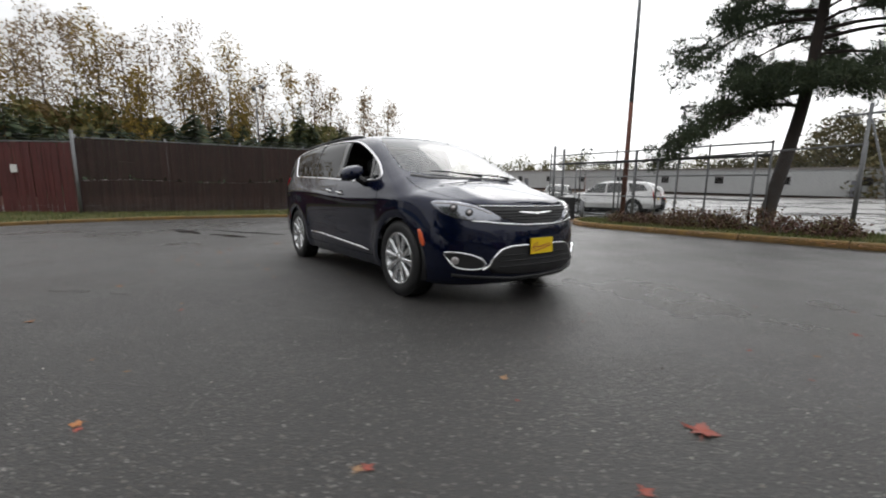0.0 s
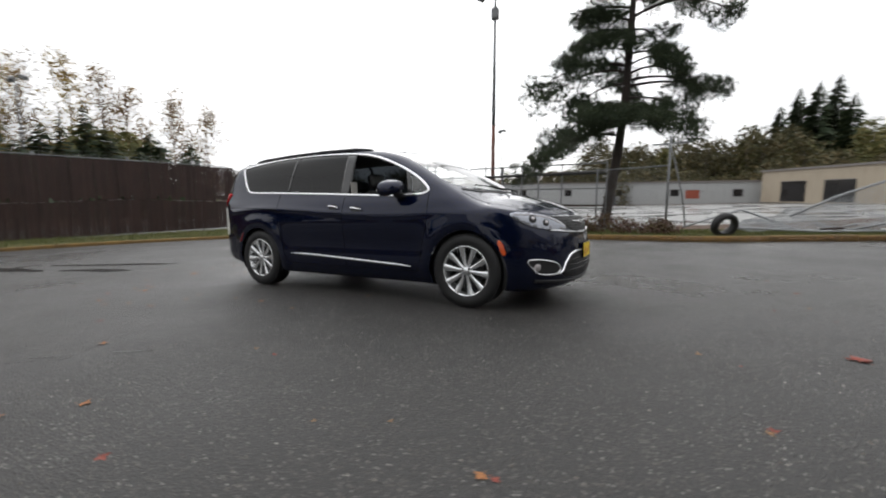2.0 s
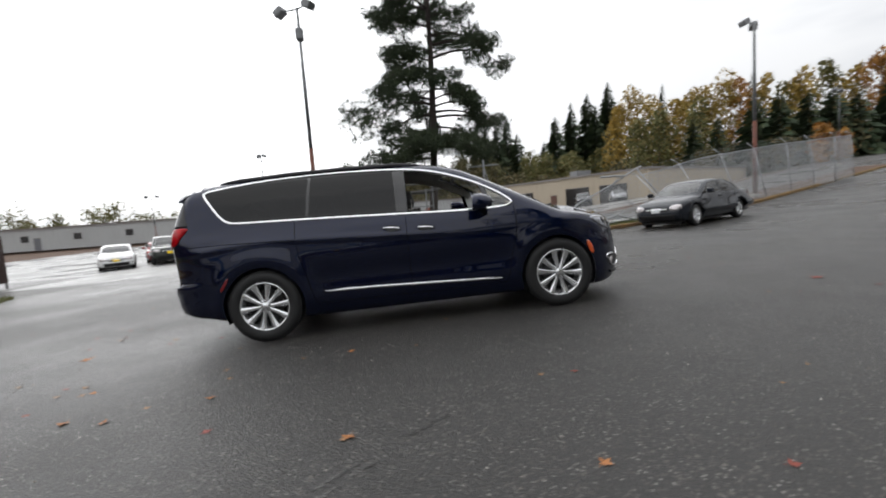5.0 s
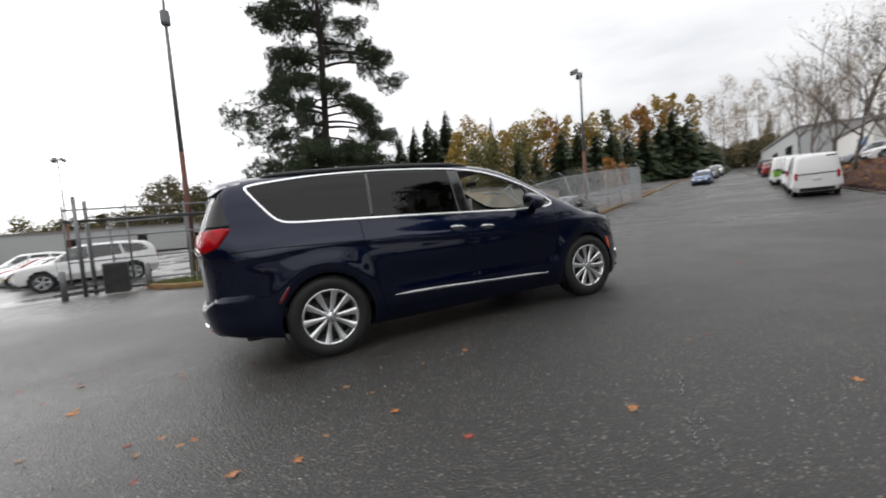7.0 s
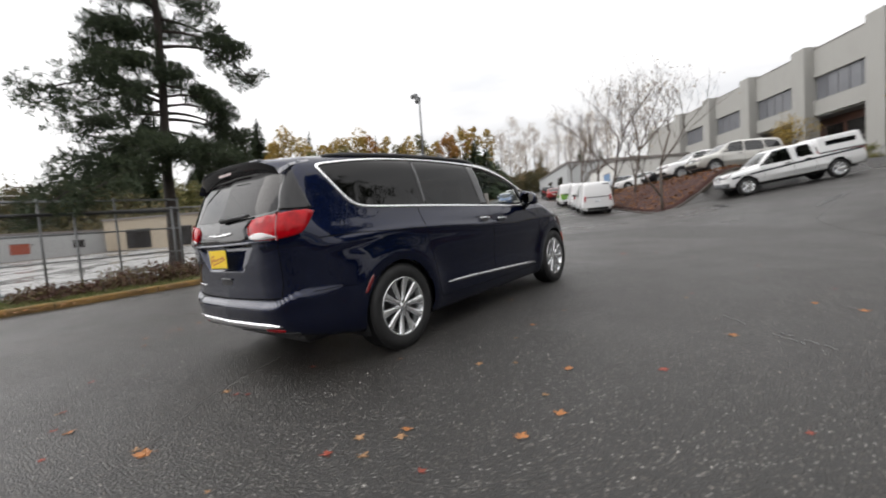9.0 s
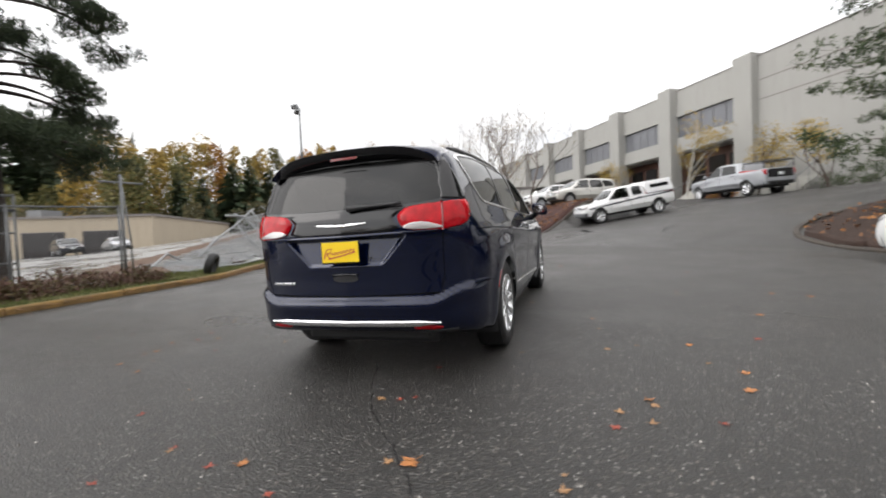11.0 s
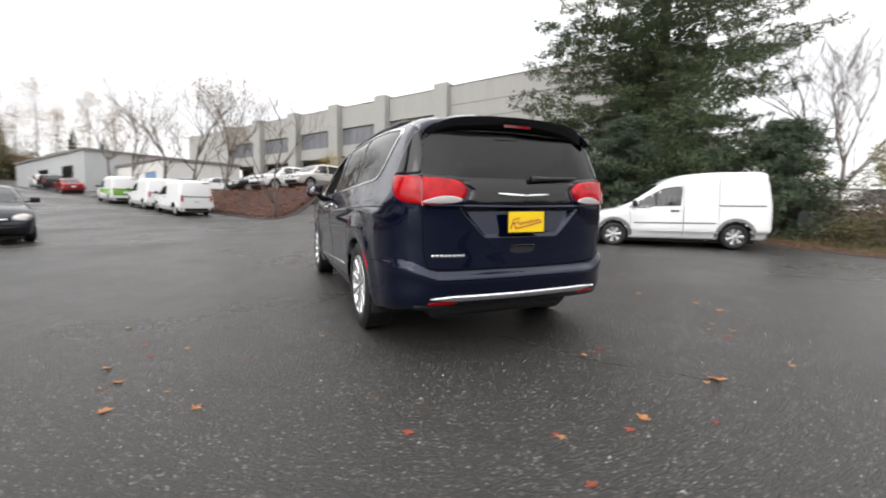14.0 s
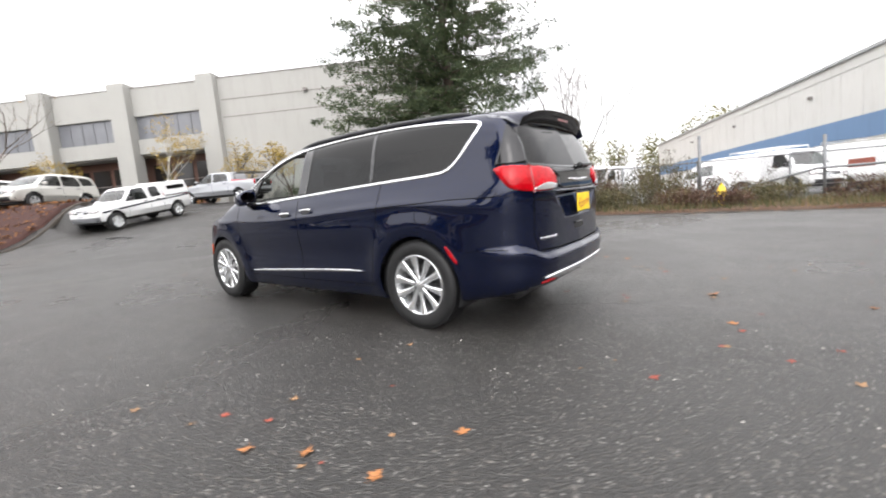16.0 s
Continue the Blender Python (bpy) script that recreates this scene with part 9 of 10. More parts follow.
def assembled(kind, name, m, paint, label, category, group, dark=M_DARKGLASS, cover=M_RIM, steel=False, trim=None, bumper=None, plate=None, handles=M_BLACK, detail=True):
    s = KINDS[kind]
    form = car_form(s)
    BODY["form"] = form
    car = empty(name, m, label, category, group)
    r, hw, f, b, belt = s["r"], s["hw"], s["front"], s["rear"], s["belt"]
    verts, faces, gone, screen, back, arch = SHELLS.setdefault(kind, None) or cut_shell(kind, s, form)
    kept = [q for q, k in zip(faces, gone) if not k]
    used = sorted({i for q in kept for i in q})
    far = {i: n for n, i in enumerate(used)}
    body = mesh_object("body", verts[used], [tuple(far[i] for i in q) for q in kept], paint, car, flat=False)
    # glass
    patch("windscreen", screen, "ahead", M_CARGLASS, -0.004, 0.12, 0.0, parent=car)
    if back:
        patch("rear_window", back, "behind", dark, -0.004, 0.12, 0.0, parent=car)
    for view in ("left", "right"):
        for i, poly in enumerate(s["sides"]):
            patch("side_window", poly, view, M_CARGLASS if i == 0 else dark, -0.004, 0.12, 0.0, parent=car)
            if detail:
                strip("window_seal", poly, view, M_BLACK, 0.022, 0.004, closed=True, parent=car)
    # cabin
    part("cabin_floor", boxed((b + 0.25, -hw + 0.16, s["under"] + 0.1), (f - 0.5, hw - 0.16, belt - 0.42), 0.03), M_BLACK, car)
    part("underbody", boxed((b + 0.3, -hw + 0.25, s["under"] - 0.1), (f - 0.3, hw - 0.25, s["under"] + 0.12), 0.03), M_BLACK, car)
    roof = max(z for _, z in s["top"])
    for sy in (-0.38, 0.38):
        seat_at(car, 0.15 + 0.12 * (roof - 1.4), sy, belt - 0.22)
    if len(s["sides"]) > 1:
        seat_at(car, -0.75, 0.0, belt - 0.22, 1.2)
    part("dashboard", boxed((0.62, -hw + 0.17, belt - 0.45), (1.15, hw - 0.17, belt - 0.03), 0.06), M_BLACK, car)
    # wheels and arches
    for wx in s["wheels"]:
        for sgn in (-1, 1):
            road_wheel(r, car, (wx, sgn * (hw - 0.125), r), sgn, cover, steel)
            part("wheel_well", boxed((wx - r - 0.06, sgn * (hw - 0.3) - 0.02, s["under"]), (wx + r + 0.06, sgn * (hw - 0.3) + 0.02, r * 2 + 0.1)), M_BLACK, car)
            if trim or detail:
                lip = [(wx + px * 1.06, r + 0.02 + (pz - r - 0.02) * 1.06) for px, pz in arch if pz > s["under"] + 0.02]
                strip("arch_trim", lip, "right" if sgn < 0 else "left", trim or paint, 0.09 if trim else 0.03, 0.012, parent=car)
    # front: lamps, grille, bumper; back: lamps, bumper, plate
    zb = s["deck"][-1][1]
    zl = zb + 0.02 if kind != "cargo_van" else zb + 0.07
    for sgn in (-1, 1):
        patch("headlamp", rounded([(sgn * (hw - 0.13), zl - 0.10), (sgn * (hw - 0.13), zl + 0.09), (sgn * (hw - 0.46), zl + 0.05), (sgn * (hw - 0.46), zl - 0.10)], 1), "ahead", M_CLEARLENS, 0.006, 0.06, parent=car, proud=0.01)
        if kind in ("cargo_van", "service_van", "suv", "small_suv", "pickup", "crew_pickup"):
            lamp = [(sgn * (hw - 0.09), belt - 0.28), (sgn * (hw - 0.09), belt + 0.10), (sgn * (hw - 0.20), belt + 0.10), (sgn * (hw - 0.20), belt - 0.28)]
        else:
            lamp = [(sgn * (hw - 0.09), belt - 0.18), (sgn * (hw - 0.09), belt - 0.04), (sgn * (hw - 0.40), belt - 0.06), (sgn * (hw - 0.36), belt - 0.18)]
        patch("tail_lamp", rounded(lamp, 1), "behind", M_REDLENS, 0.008, 0.06, 0.05, parent=car)
        # mirror
        mx, mz = s["sides"][0][0][0] - 0.12, belt + 0.10
        mir = part("mirror", cuboid(bmesh.new(), (mx - 0.06, sgn * (hw + 0.12) - 0.10, mz - 0.07), (mx + 0.06, sgn * (hw + 0.12) + 0.10, mz + 0.08), 0.04), M_BLACK if kind in ("cargo_van", "pickup", "service_van") else paint, car)
        pipe("mirror_stalk", [(mx, sgn * (hw - 0.12), mz - 0.06), (mx, sgn * (hw + 0.06), mz - 0.02)], 0.025, M_BLACK, mir, "", 6)
        if detail:
            view = "right" if sgn < 0 else "left"
            for n, poly in enumerate(s["sides"][:2]):
                hx = min(px for px, _ in poly) + 0.16 if n == 0 else min(px for px, _ in poly) + 0.2
                strip("door_handle", [(hx - 0.10, belt - 0.10), (hx + 0.10, belt - 0.10)], view, handles, 0.035, 0.03, parent=car)
                back_x = min(px for px, _ in poly) - 0.05
                strip("door_seam", [(back_x, belt - 0.02), (back_x + 0.01, s["under"] + 0.12)], view, M_SEAM, 0.010, 0.002, parent=car)
            fx = s["sides"][0][0][0]
            strip("door_seam", [(fx - 0.02, belt - 0.02), (fx - 0.05, belt - 0.35), (fx - 0.02, s["under"] + 0.12)], view, M_SEAM, 0.010, 0.002, parent=car)
    patch("grille", rounded([(-hw + 0.5, zl - 0.13), (-hw + 0.48, zl + 0.02), (hw - 0.48, zl + 0.02), (hw - 0.5, zl - 0.13)], 1), "ahead", M_BLACK, 0.006, 0.07, parent=car)
    strip("grille_bar", [(-hw + 0.54, zl - 0.05), (hw - 0.54, zl - 0.05)], "ahead", M_CHROME, 0.03, 0.014, parent=car)
    low = s["under"]
    patch("front_bumper", [(-hw + 0.17, low + 0.04), (-hw + 0.14, low + 0.22), (hw - 0.14, low + 0.22), (hw - 0.17, low + 0.04)], "ahead", bumper or M_BLACK, 0.03 if bumper else 0.006, 0.1, 0.04, parent=car)
    patch("rear_bumper", [(-hw + 0.12, low + 0.04), (-hw + 0.10, low + 0.20), (hw - 0.10, low + 0.20), (hw - 0.12, low + 0.04)], "behind", bumper or M_BLACK, 0.05 if bumper else 0.008, 0.1, 0.06, parent=car)
    zp = low + 0.28
    patch("licence_plate", [(-0.15, zp), (-0.15, zp + 0.15), (0.15, zp + 0.15), (0.15, zp)], "ahead", plate or M_PLATEWHITE, 0.012, 0.1, parent=car)
    patch("licence_plate", [(-0.15, belt - 0.32), (-0.15, belt - 0.17), (0.15, belt - 0.17), (0.15, belt - 0.32)], "behind", plate or M_PLATEWHITE, 0.012, 0.1, parent=car)
    return car


def roof_rack(car, x0, x1, z, hw):
    rack = new("ladder_rack")
    rack.parent = car
    for y in (-hw, hw):
        pipe("rail", [(x0, y, z + 0.14), (x1, y, z + 0.14)], 0.022, M_WHITEPLAIN, rack, "", 6)
    for x in np.linspace(x0, x1, 4):
        pipe("crossbar", [(x, -hw - 0.05, z - 0.12), (x, -hw, z + 0.14), (x, hw, z + 0.14), (x, hw + 0.05, z - 0.12)], 0.02, M_WHITEPLAIN, rack, "", 6)


# the delivery van by the spruces
cargo = vehicle("cargo_van", "cargo_van", 3.02, -8.28, 50.5, M_WHITE, "small white cargo van with grey wheel arches by the spruces", "van", dark=M_CARGLASS, cover=M_HUBCAP, steel=True, trim=M_GREYPLASTIC)
cargo.matrix_world = cargo.matrix_world @ Matrix.Scale(0.945, 4)
for side in ("left", "right"):
    strip("side_moulding", [(0.95, 0.66), (-0.2, 0.665), (-1.0, 0.67)], side, M_GREYPLASTIC, 0.04, 0.014, parent=cargo)
    strip("side_crease", [(0.9, 0.45), (-1.0, 0.45)], side, M_WHITE, 0.02, 0.008, parent=cargo)
    strip("door_rail", [(-1.05, 1.12), (-2.1, 1.12)], side, M_BLACK, 0.03, 0.004, parent=cargo)
    strip("window_bar", [(0.42, 1.10), (0.44, 1.45)], side, M_BLACK, 0.035, 0.008, parent=cargo)
    strip("body_seam", [(-0.24, 1.95), (-0.24, 0.33)], side, M_BLACK, 0.008, 0.002, parent=cargo)
    strip("body_seam", [(-1.06, 1.9), (-1.06, 0.45)], side, M_BLACK, 0.008, 0.002, parent=cargo)
    patch("indicator", rounded([(1.98, 0.60), (2.05, 0.63), (1.88, 0.63), (1.86, 0.60)], 1), side, M_AMBER, 0.004, 0.03, parent=cargo)

# the white pickup with its canopy
pickup = vehicle("pickup", "pickup_truck", 18.85, -3.6, 115, M_WHITE, "white extended-cab pickup with canopy and dark side stripe", "pickup", cover=M_ALLOY, bumper=M_GREYPLASTIC)
for side in ("left", "right"):
    strip("side_stripe", [(2.1, 0.80), (1.2, 0.86), (-0.2, 0.93), (-2.45, 1.0)], side, M_CHARCOAL, 0.07, 0.003, parent=pickup)
canopy = bmesh.new()
cuboid(canopy, (-2.58, -0.80, 1.08), (-1.05, 0.80, 1.70), 0.05)
for vert in canopy.verts:
    k = (vert.co.z - 1.08) / 0.62
    vert.co.y *= 1 - 0.16 * k
    vert.co.x += (0.10 if vert.co.x < -1.8 else 0.0) * k
    vert.co.z += 0.03 * (1 - (vert.co.y / 0.8) ** 2) * k
canopy_part = part("canopy", canopy, M_WHITE, pickup, "white hard canopy over the bed")
for y in (-1, 1):
    part("canopy_window", boxed((-2.3, y * 0.735 - 0.01, 1.30), (-1.3, y * 0.735 + 0.012, 1.52), 0.008), M_PRIVACY, canopy_part)
part("canopy_rail", boxed((-2.56, -0.83, 1.07), (-1.04, 0.83, 1.11), 0.01), M_GREYPLASTIC, canopy_part)

# the crew-cab pickup in front of the office
crew = vehicle("crew_pickup", "pickup_truck", 23.9, -10.25, 23.8, M_SILVER, "silver crew-cab pickup parked before the pale building", "pickup", cover=M_ALLOY)
rack_points = [(-1.6, 1.36), (-1.6, 1.75), (-2.9, 1.75), (-2.9, 1.36)]
for y in (-0.85, 0.85):
    pipe("bed_rack", [(px, y, pz) for px, pz in rack_points], 0.025, M_BLACK, crew, "", 6)
for px in (-1.6, -2.25, -2.9):
    pipe("rack_bar", [(px, -0.85, 1.75), (px, 0.85, 1.75)], 0.022, M_BLACK, crew, "", 6)
patch("tailgate", [(-0.72, 0.86), (-0.72, 1.30), (0.72, 1.30), (0.72, 0.86)], "behind", M_BLACKCAR, 0.008, 0.1, parent=crew)

# cars up on the office's car park
vehicle("small_suv", "compact_suv", 23.65, -1.5, 124, M_CHAMP, "pale silver compact SUV parked above the mulch bank", "car", "cars by the office")
vehicle("suv", "suv", 26.5, 0.4, 124, M_WHITE, "white SUV parked next to the silver one", "car", "cars by the office")
vehicle("sedan", "sedan", 29.3, 2.1, 124, M_BLACKCAR, "black sedan parked above the mulch bank", "car", "cars by the office")
vehicle("sedan", "sedan", 34.5, 5.6, 124, M_WHITE, "white sedan parked above the mulch bank", "car", "cars by the office")
vehicle("small_suv", "compact_suv", 39.5, 8.8, 124, M_SILVER, "silver compact SUV parked far up the office car park", "car", "cars by the office")

# the dark sedan at the kerb
dark_sedan = vehicle("sedan", "sedan", 9.8, 8.62, 208, M_CHARCOAL, "charcoal sedan parked at the mossy kerb", "car", cover=M_ALLOY)

# vans and cars along the road
bus = vehicle("cargo_van", "cargo_van", 24.3, 6.35, 28, M_WHITE, "white delivery van parked along the road", "van", "vehicles along the road", cover=M_HUBCAP, steel=True)
BODY["form"] = car_form(KINDS["cargo_van"])
strip("tailgate_trim", [(-0.72, 1.08), (0.72, 1.08)], "behind", M_BLACK, 0.05, 0.012, parent=bus)
patch("door_vent", [(-0.72, 1.82), (-0.72, 1.88), (-0.35, 1.88), (-0.35, 1.82)], "behind", M_BLACK, 0.008, 0.06, parent=bus)
vehicle("cargo_van", "cargo_van", 29.0, 8.85, 28, M_WHITE, "white delivery van parked bumper to bumper", "van", "vehicles along the road", cover=M_HUBCAP, steel=True)
lime = vehicle("cargo_van", "cargo_van", 34.6, 12.2, 28, M_WHITE, "white van with lime green lower panels", "van", "vehicles along the road", cover=M_HUBCAP, steel=True)
patch("green_panel", [(-0.78, 0.62), (-0.78, 1.12), (0.78, 1.12), (0.78, 0.62)], "behind", M_GREENCAR, 0.010, 0.1, parent=lime)
for side in ("left", "right"):
    patch("green_panel", [(-2.1, 0.62), (-2.1, 1.10), (0.9, 1.02), (0.9, 0.72), (-0.9, 0.72), (-0.9, 0.62)], side, M_GREENCAR, 0.008, 0.1, parent=lime)
ROADSIDE = [
    ("sedan", 44.8, 24.8, 206, M_BLUECAR, "blue sedan parked at the far kerb"),
    ("sedan", 50.2, 28.0, 206, M_WHITE, "white sedan parked behind the blue one"),
    ("sedan", 56.5, 31.0, 206, M_DGREY, "grey sedan parked at the far kerb"),
    ("suv", 66.0, 36.0, 206, M_WHITE, "white SUV parked far up the road"),
    ("sedan", 49.0, 20.0, 28, M_REDCAR, "dark red sedan parked far along the road"),
    ("suv", 57.0, 24.4, 28, M_BLACKCAR, "black SUV parked far along the road"),
    ("suv", 64.5, 28.0, 28, M_WHITE, "white SUV parked far along the road"),
]
for kind, x, y, h, paint, label in ROADSIDE:
    vehicle(kind, "sedan" if kind == "sedan" else "suv", x, y, h, paint, label, "car", "vehicles along the road", detail=False)

# the dealer's lot behind the fence
LOT = [
    ("suv", -8.1, 17.8, 195, M_WHITE, "white SUV in the wet car lot", M_DARKGLASS),
    ("suv", -16.0, 23.2, 302, M_DGREY, "grey crossover with a yellow plate in the lot", M_DARKGLASS),
    ("sedan", -17.9, 21.3, 302, M_WHITE, "white sedan with a yellow plate in the lot", M_DARKGLASS),
    ("sedan", -18.4, 26.6, 300, M_REDCAR, "dark red sedan in the car lot", M_DARKGLASS),
    ("sedan", -9.0, 20.4, 205, M_BLACKCAR, "black sedan in a row of lot cars", M_DARKGLASS),
    ("sedan", -10.1, 22.6, 205, M_WHITE, "white sedan in a row of lot cars", M_DARKGLASS),
    ("sedan", -11.2, 24.8, 205, M_BLACKCAR, "black sedan in a row of lot cars", M_DARKGLASS),
    ("sedan", -12.3, 27.0, 205, M_WHITE, "white sedan in a row of lot cars", M_DARKGLASS),
    ("sedan", -13.4, 29.2, 205, M_REDCAR, "dark red sedan in a row of lot cars", M_DARKGLASS),
    ("sedan", -14.5, 31.4, 205, M_WHITE, "white sedan in a row of lot cars", M_DARKGLASS),
    ("suv", -15.6, 33.6, 205, M_WHITE, "white SUV in the wet car lot", M_DARKGLASS),
    ("sedan", -16.7, 35.8, 205, M_DGREY, "grey sedan at the end of a row", M_DARKGLASS),
]
for kind, x, y, h, paint, label, pane in LOT:
    vehicle(kind, kind, x, y, h, paint, label, "car", "cars in the lot", plate=M_YELLOW, detail=(x, y) == (-8.1, 17.8))
vehicle("suv", "suv", 22.0, 46.5, 250, M_CHARCOAL, "dark SUV parked before the tan building", "car", "cars by the tan building", detail=False)
vehicle("sedan", "sedan", 26.0, 45.5, 250, M_SILVER, "silver sedan parked before the tan building", "car", "cars by the tan building", detail=False)

# service vans behind the yard's fence
for x, y, h, rack in ((-4.9, -23.2, 128, True), (-8.9, -22.2, 152, True), (-12.6, -20.6, 160, False), (3.4, -22.5, 80, False)):
    work = vehicle("service_van", "service_van", x, y, h, M_WHITE, "white service van with roof ladder rack behind the fence" if rack else "white service van parked behind the chain-link fence", "van", "service vans", cover=M_HUBCAP, steel=True, detail=rack)
    if rack:
        roof_rack(work, -2.6, 0.6, 2.1, 0.72)
vehicle("cargo_van", "cargo_van", -1.7, -22.9, 15, M_WHITE, "small white van behind the yard fence", "van", "service vans", cover=M_HUBCAP, steel=True)
vehicle("crew_pickup", "pickup_truck", -17.6, -19.4, 150, M_WHITE, "white work pickup behind the chain-link fence", "pickup", "service vans", detail=False)

# ---- fallen leaves and grit on the asphalt ----
def maple_leaf_mesh(seed, material):
    """A five-lobed leaf, slightly curled, with its stalk."""
    rng = random.Random(seed)
    rim = []
    for lobe, (ang, reach) in enumerate(((-140, 0.55), (-72, 0.85), (0, 1.0), (72, 0.85), (140, 0.55))):
        for da, rr in ((-30, 0.42), (-15, 0.72), (-9, 0.66), (0, 1.0), (9, 0.66), (15, 0.72)):
            a = radians(ang + da + 90)
            r = reach * rr * rng.uniform(0.9, 1.08)
            rim.append((r * math.cos(a), r * math.sin(a)))
    curl, lift = rng.uniform(0.10, 0.45), rng.uniform(-0.15, 0.15)
    rise = lambda x, y: 0.06 + curl * (x * x) * 0.5 + lift * y + 0.05 * math.sin(5 * x + seed)  # noqa: E731
    verts = [(0, -0.1, rise(0, 0))] + [(x, y, max(0.02, rise(x, y))) for x, y in rim]
    faces = [(0, 1 + i, 1 + (i + 1) % len(rim)) for i in range(len(rim))]
    n = len(verts)
    verts += [(-0.02, -0.12, 0.06), (0.02, -0.12, 0.06), (0.10, -0.9, 0.12), (0.06, -0.9, 0.12)]
    faces.append((n, n + 1, n + 2, n + 3))
    me = bpy.data.meshes.new("maple_leaf")
    me.from_pydata(verts, [], faces)
    me.materials.append(material)
    return me


# orange, red, tan
LEAVES = {
    "o": [(-2.13, 2.52), (-1.86, 2.64), (-2.66, 2.05), (-2.52, 2.48), (-4.45, -0.75), (-2.36, -2.48), (-2.57, -1.93), (-1.48, -2.36), (-0.61, -1.68), (-0.41, -3.18), (0.71, -3.70), (0.51, -3.98), (2.77, -3.24), (-3.62, -0.02), (-2.07, -2.56)],
    "r": [(2.82, -3.24), (4.39, -1.67), (4.43, 1.15), (1.37, -3.87), (0.97, -2.74), (3.74, -2.37), (-1.26, -2.9), (-2.22, -0.54), (-2.81, -2.24), (-2.80, -0.49), (-2.94, -1.74), (-3.67, 0.12), (-3.91, 0.57), (-3.57, 0.47), (-3.78, -0.32), (-3.29, 1.1), (-1.44, 2.53), (-2.76, -0.57), (-4.14, 0.3), (-1.72, 2.45)],
    "t": [(3.72, -2.4), (3.49, -1.44), (4.39, 0.37), (0.75, -2.72), (-0.05, -1.74), (-0.44, -3.2), (-2.64, -1.95), (-3.46, -0.72), (-1.52, -1.99), (0.28, -0.95), (-1.63, -1.76), (-2.76, -1.77), (-2.81, -0.35), (-2.86, -1.91), (-1.9, -2.4), (-3.5, -1.5), (-3.6, 0.46), (-1.01, -1.71), (-1.79, -1.11), (-1.7, 1.3), (-2.2, 2.59), (-1.64, 2.24), (-1.54, 1.66), (-4.16, 0.77), (-1.37, 2.68), (-0.89, 2.78)]}
LEAF_KINDS = [maple_leaf_mesh(k, (M_LEAF_O, M_LEAF_R, M_LEAF_T, M_LEAF_O, M_LEAF_R, M_LEAF_T)[k]) for k in range(6)]
LEAF_WORDS = {"orange_fallen_leaf": "orange fallen maple leaf on the wet asphalt", "red_fallen_leaf": "dark red fallen maple leaf on the asphalt", "tan_fallen_leaf": "pale tan fallen leaf on the wet asphalt"}
leaf_rng = random.Random(77)


def fallen_leaf(x, y, size, mesh):
    ob = new("maple_leaf", mesh)
    ob.matrix_world = Matrix.Translation(on_ground(x, y, 0.001)) @ Matrix.Rotation(leaf_rng.uniform(0, 6.28), 4, "Z") @ Matrix.Diagonal((size, size * leaf_rng.uniform(0.75, 1.0), size, 1))
    tagged(ob, LEAF_WORDS[mesh.materials[0].name], "leaf", "fallen leaves")


for tone, places in LEAVES.items():
    for k, (x, y) in enumerate(places):
        fallen_leaf(x, y, leaf_rng.uniform(0.045, 0.062) if tone == "o" else leaf_rng.uniform(0.034, 0.05), LEAF_KINDS[{"o": (0, 3), "r": (1, 4), "t": (2, 5)}[tone][k % 2]])
# the two largest
fallen_leaf(4.34, -1.13, 0.105, LEAF_KINDS[1])
fallen_leaf(-3.44, -0.83, 0.08, LEAF_KINDS[0])
count = 0
while count < 90:
    a, d = leaf_rng.uniform(0, 6.28), 3.0 + 8.5 * leaf_rng.random() ** 1.1
    x, y = d * math.cos(a), d * math.sin(a) - 0.8
    if abs(y) < 1.2 and abs(x) < 2.8 or y > 8.0 or y < -10.5 or x > 4.5 and y < -5.5:
        continue
    if x > 0 and leaf_rng.random() < 0.55:
        continue
    fallen_leaf(x, y, leaf_rng.uniform(0.016, 0.034), LEAF_KINDS[leaf_rng.choice((1, 2, 2, 4, 4, 5, 5))])
    count += 1

# leaves blown together along the kerbs, too many to count
drift_v, drift_f = [], []
for line, wide, number in ((KERB_N[:13], 0.30, 2600), (KERB_S, 0.7, 900)):
    pts = [Vector(p) for p in line]
    for _ in range(number):
        k = leaf_rng.randrange(len(pts) - 1)
        p = pts[k].lerp(pts[k + 1], leaf_rng.random())
        d = (pts[k + 1] - pts[k]).normalized()
        u = leaf_rng.gauss(0.05, wide)
        rise = (1 if line is KERB_N else -1) * u
        x, y = p.x - d.y * u, p.y + d.x * u
        s, a = leaf_rng.uniform(0.02, 0.05), leaf_rng.uniform(0, 6.28)
        z = ground_z(x, y) + leaf_rng.uniform(0.006, 0.03) + (0.135 if line is KERB_N and rise > 0 else 0.07 if rise > 0 else 0.0)
        n = len(drift_v)
        for j, rr in enumerate((1.0, 0.5, 0.9, 0.5, 0.8, 0.45)):
            drift_v.append((x + s * rr * math.cos(a + j * 1.047), y + s * rr * math.sin(a + j * 1.047), z + leaf_rng.uniform(0, 0.012)))
        drift_f.append(tuple(range(n, n + 6)))
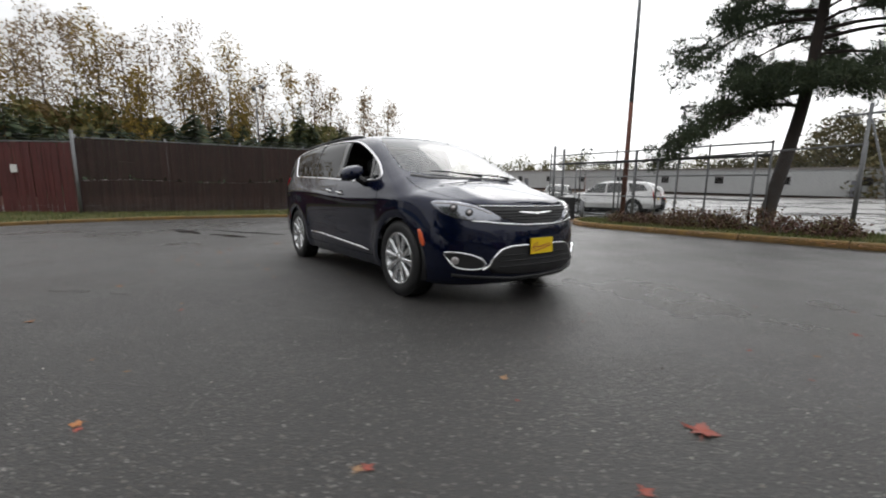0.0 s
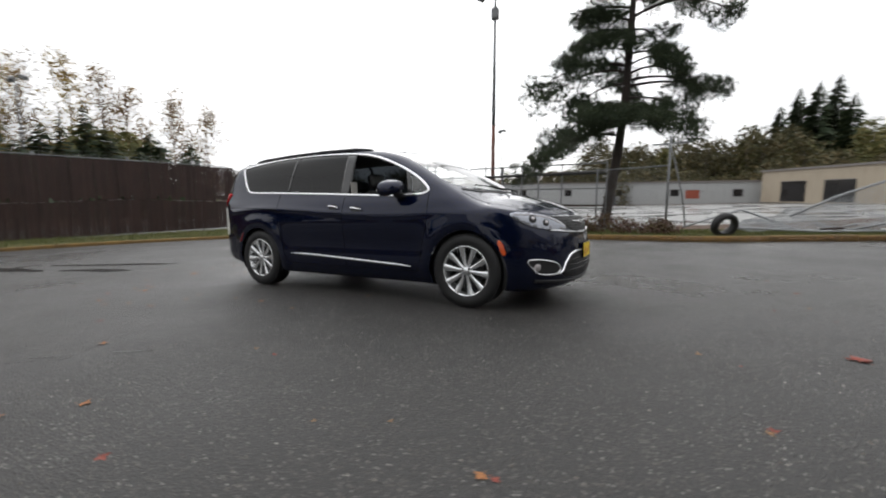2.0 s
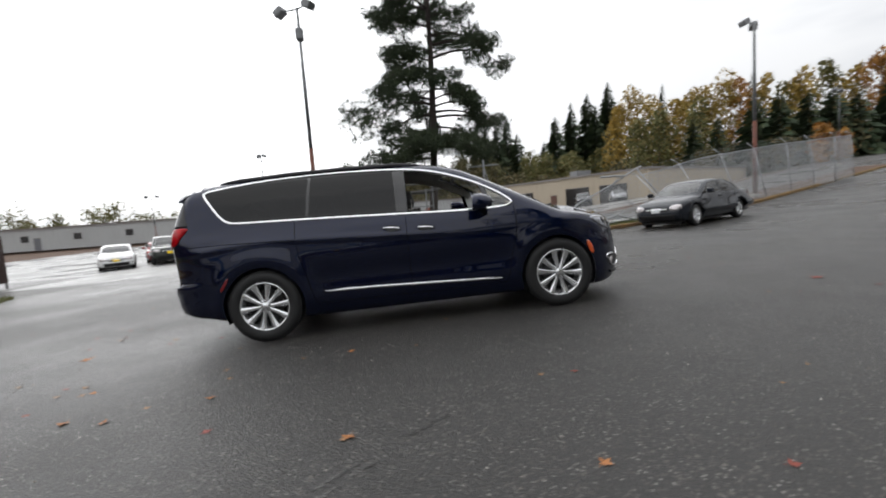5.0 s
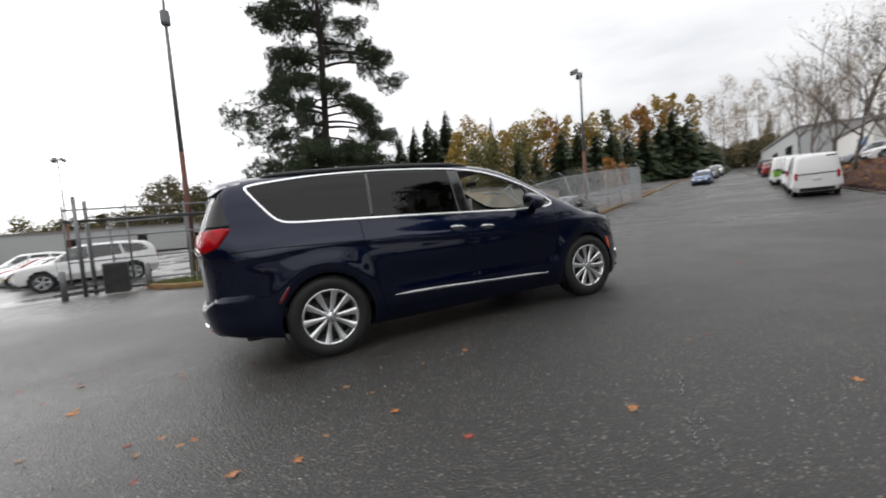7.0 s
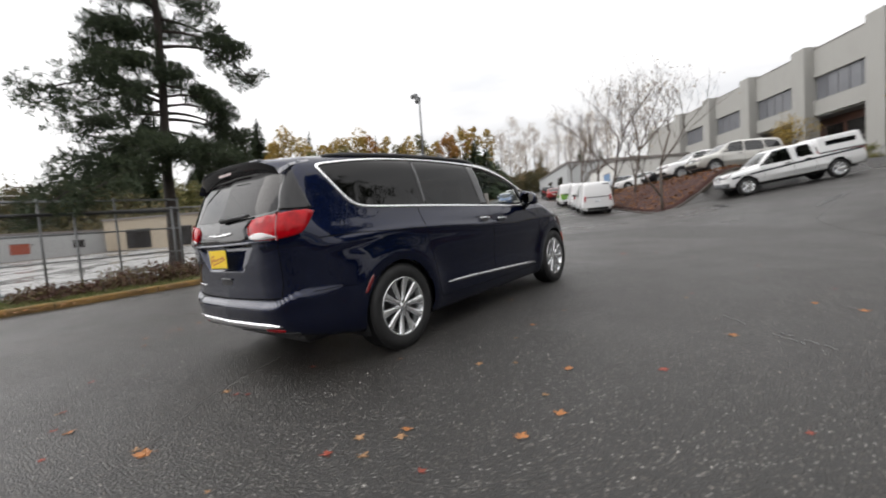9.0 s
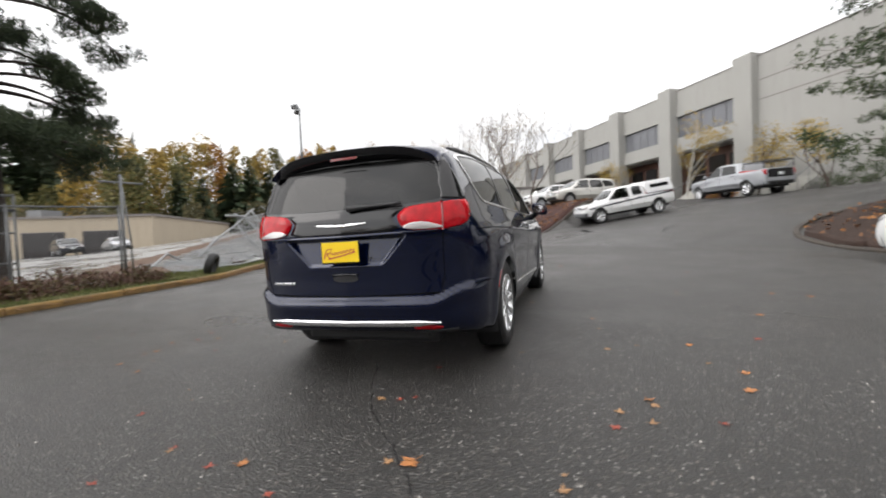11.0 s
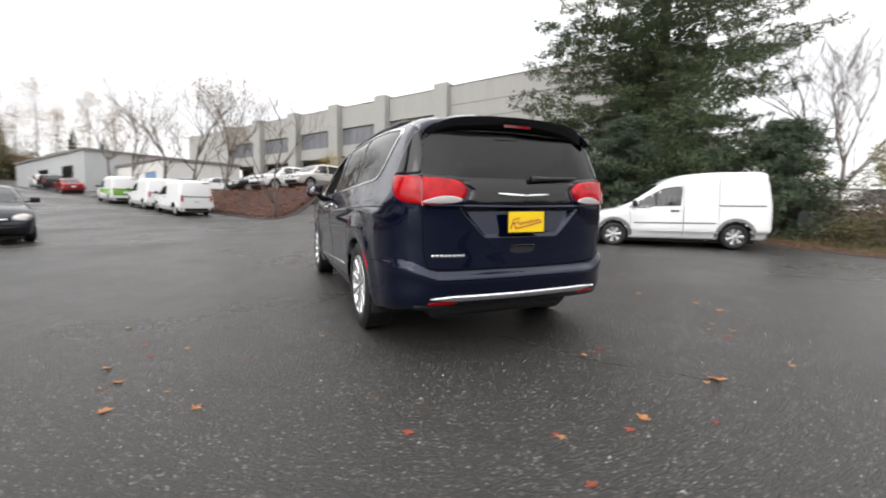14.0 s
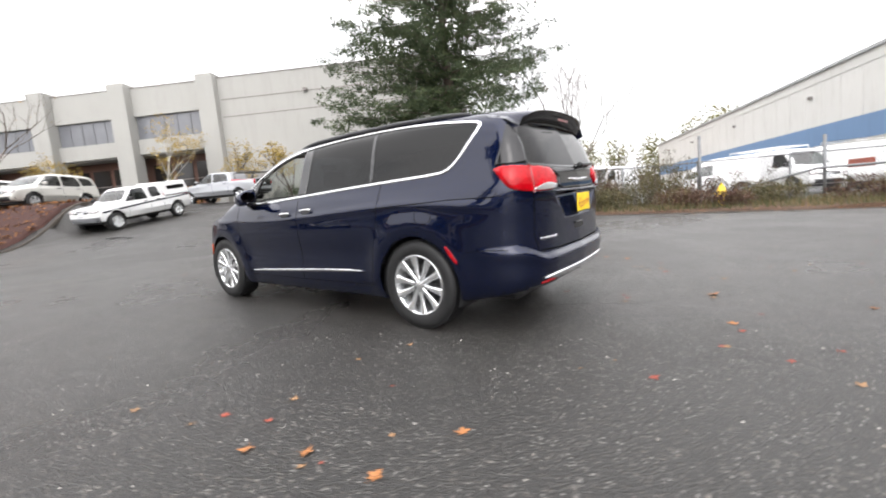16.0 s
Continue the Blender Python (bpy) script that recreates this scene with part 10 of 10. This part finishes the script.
for outline, number in ((BED_IN, 5200), (ISLE_IN, 900)):
    arr = np.asarray(outline, float)
    (x0, y0), (x1, y1) = arr.min(0), arr.max(0)
    spots = np.array([(leaf_rng.uniform(x0, x1), leaf_rng.uniform(y0, y1)) for _ in range(number * 3)])
    for x, y in spots[within(spots, outline)][:number]:
        s, a = leaf_rng.uniform(0.03, 0.09), leaf_rng.uniform(0, 6.28)
        n = len(drift_v)
        for j, rr in enumerate((1.0, 0.5, 0.9, 0.5, 0.8, 0.45)):
            drift_v.append((x + s * rr * math.cos(a + j * 1.047), y + s * rr * math.sin(a + j * 1.047), ground_z(x, y) + 0.15 + leaf_rng.uniform(0, 0.10)))
        drift_f.append(tuple(range(n, n + 6)))
tagged(mesh_object("leaf_drift", drift_v, drift_f, M_DRIFT), "brown and orange leaves drifted along kerbs and beds", "leaves", kind="stuff")

# loose grit and bits of leaf near the path
grit_v, grit_f = [], []
for _ in range(2600):
    a, d = leaf_rng.uniform(0, 6.28), 1.6 + 5.5 * leaf_rng.random()
    x, y = 1.1 * d * math.cos(a), d * math.sin(a)
    if abs(y) < 1.05 and abs(x) < 2.6:
        continue
    s, b = leaf_rng.uniform(0.004, 0.011), leaf_rng.uniform(0, 6.28)
    z = ground_z(x, y)
    n = len(grit_v)
    for j in range(4):
        grit_v.append((x + s * math.cos(b + j * 1.57), y + s * 0.8 * math.sin(b + j * 1.57), z))
    grit_v.append((x, y, z + s * 0.8))
    grit_f += [(n + j, n + (j + 1) % 4, n + 4) for j in range(4)]
tagged(mesh_object("grit", grit_v, grit_f, M_GRIT), "loose pale grit on the wet asphalt", "grit", kind="stuff")


def pavement_crack(points, seed, wide=0.012):
    """A ragged open seam in the asphalt along a line."""
    rng = random.Random(seed)
    line = []
    for p, q in zip(points, points[1:]):
        p, q = Vector(p), Vector(q)
        k = max(2, int((q - p).length / 0.05))
        line += [p.lerp(q, j / k) for j in range(k)]
    line.append(Vector(points[-1]))
    verts, faces = [], []
    drift = 0.0
    for i, p in enumerate(line):
        d = (line[min(i + 1, len(line) - 1)] - line[max(i - 1, 0)]).normalized()
        side = Vector((-d.y, d.x))
        drift = 0.8 * drift + rng.uniform(-0.012, 0.012)
        w = wide * rng.uniform(0.25, 1.0) * (1.0 if rng.random() < 0.85 else 0.1)
        for s in (-1, 1):
            q = p + side * (drift + s * w * 0.5)
            verts.append((q.x, q.y, ground_z(q.x, q.y) + 0.0045))
        if i:
            n = 2 * i
            faces.append((n - 2, n - 1, n + 1, n))
    tagged(mesh_object("pavement_crack", verts, faces, M_PATCHTAR), "dark ragged crack across the wet asphalt", "crack", "cracks in the asphalt", "structure")


def worn_line(a, b, wide, seed):
    """A streak of wet sheen put into the colour: ragged pale flecks on the asphalt."""
    rng = random.Random(seed)
    a, b = Vector(a), Vector(b)
    d = (b - a).normalized()
    side = Vector((-d.y, d.x))
    verts, faces = [], []
    for k in range(int((b - a).length / 0.02)):
        if rng.random() < 0.35:
            continue
        p = a + d * 0.02 * k + side * rng.uniform(-0.4, 0.4) * wide
        n = len(verts)
        for j in range(5):
            t = 1.257 * j + rng.uniform(-0.3, 0.3)
            q = p + d * 0.016 * math.cos(t) * rng.uniform(0.6, 1.4) + side * wide * 0.4 * math.sin(t) * rng.uniform(0.5, 1.2)
            verts.append((q.x, q.y, ground_z(q.x, q.y) + 0.005))
        faces.append(tuple(range(n, n + 5)))
    tagged(mesh_object("worn_line", verts, faces, M_SHEENSTREAK), "faint streak of painted sheen on the wet asphalt", "road marking", "worn lines", "structure")


# three short highlights of the wet ground, laid on as pale flecks
for k, (a, b) in enumerate((((-0.55, -3.74), (-0.25, -3.44)), ((-0.50, -3.60), (-0.30, -3.40)), ((-0.10, -3.25), (0.14, -3.08)))):
    worn_line(a, b, 0.022, k)
pavement_crack([(-5.4, -1.75), (-4.4, -1.25), (-3.6, -0.88), (-3.25, -0.6), (-2.88, -0.33), (-2.2, 0.0)], 4, 0.006)
pavement_crack([(13.5, -5.2), (10.0, -4.2), (7.5, -4.4), (5.6, -4.9)], 5, 0.02)
pavement_crack([(12.0, 4.6), (15.5, 3.2), (19.0, 2.6)], 6, 0.03)
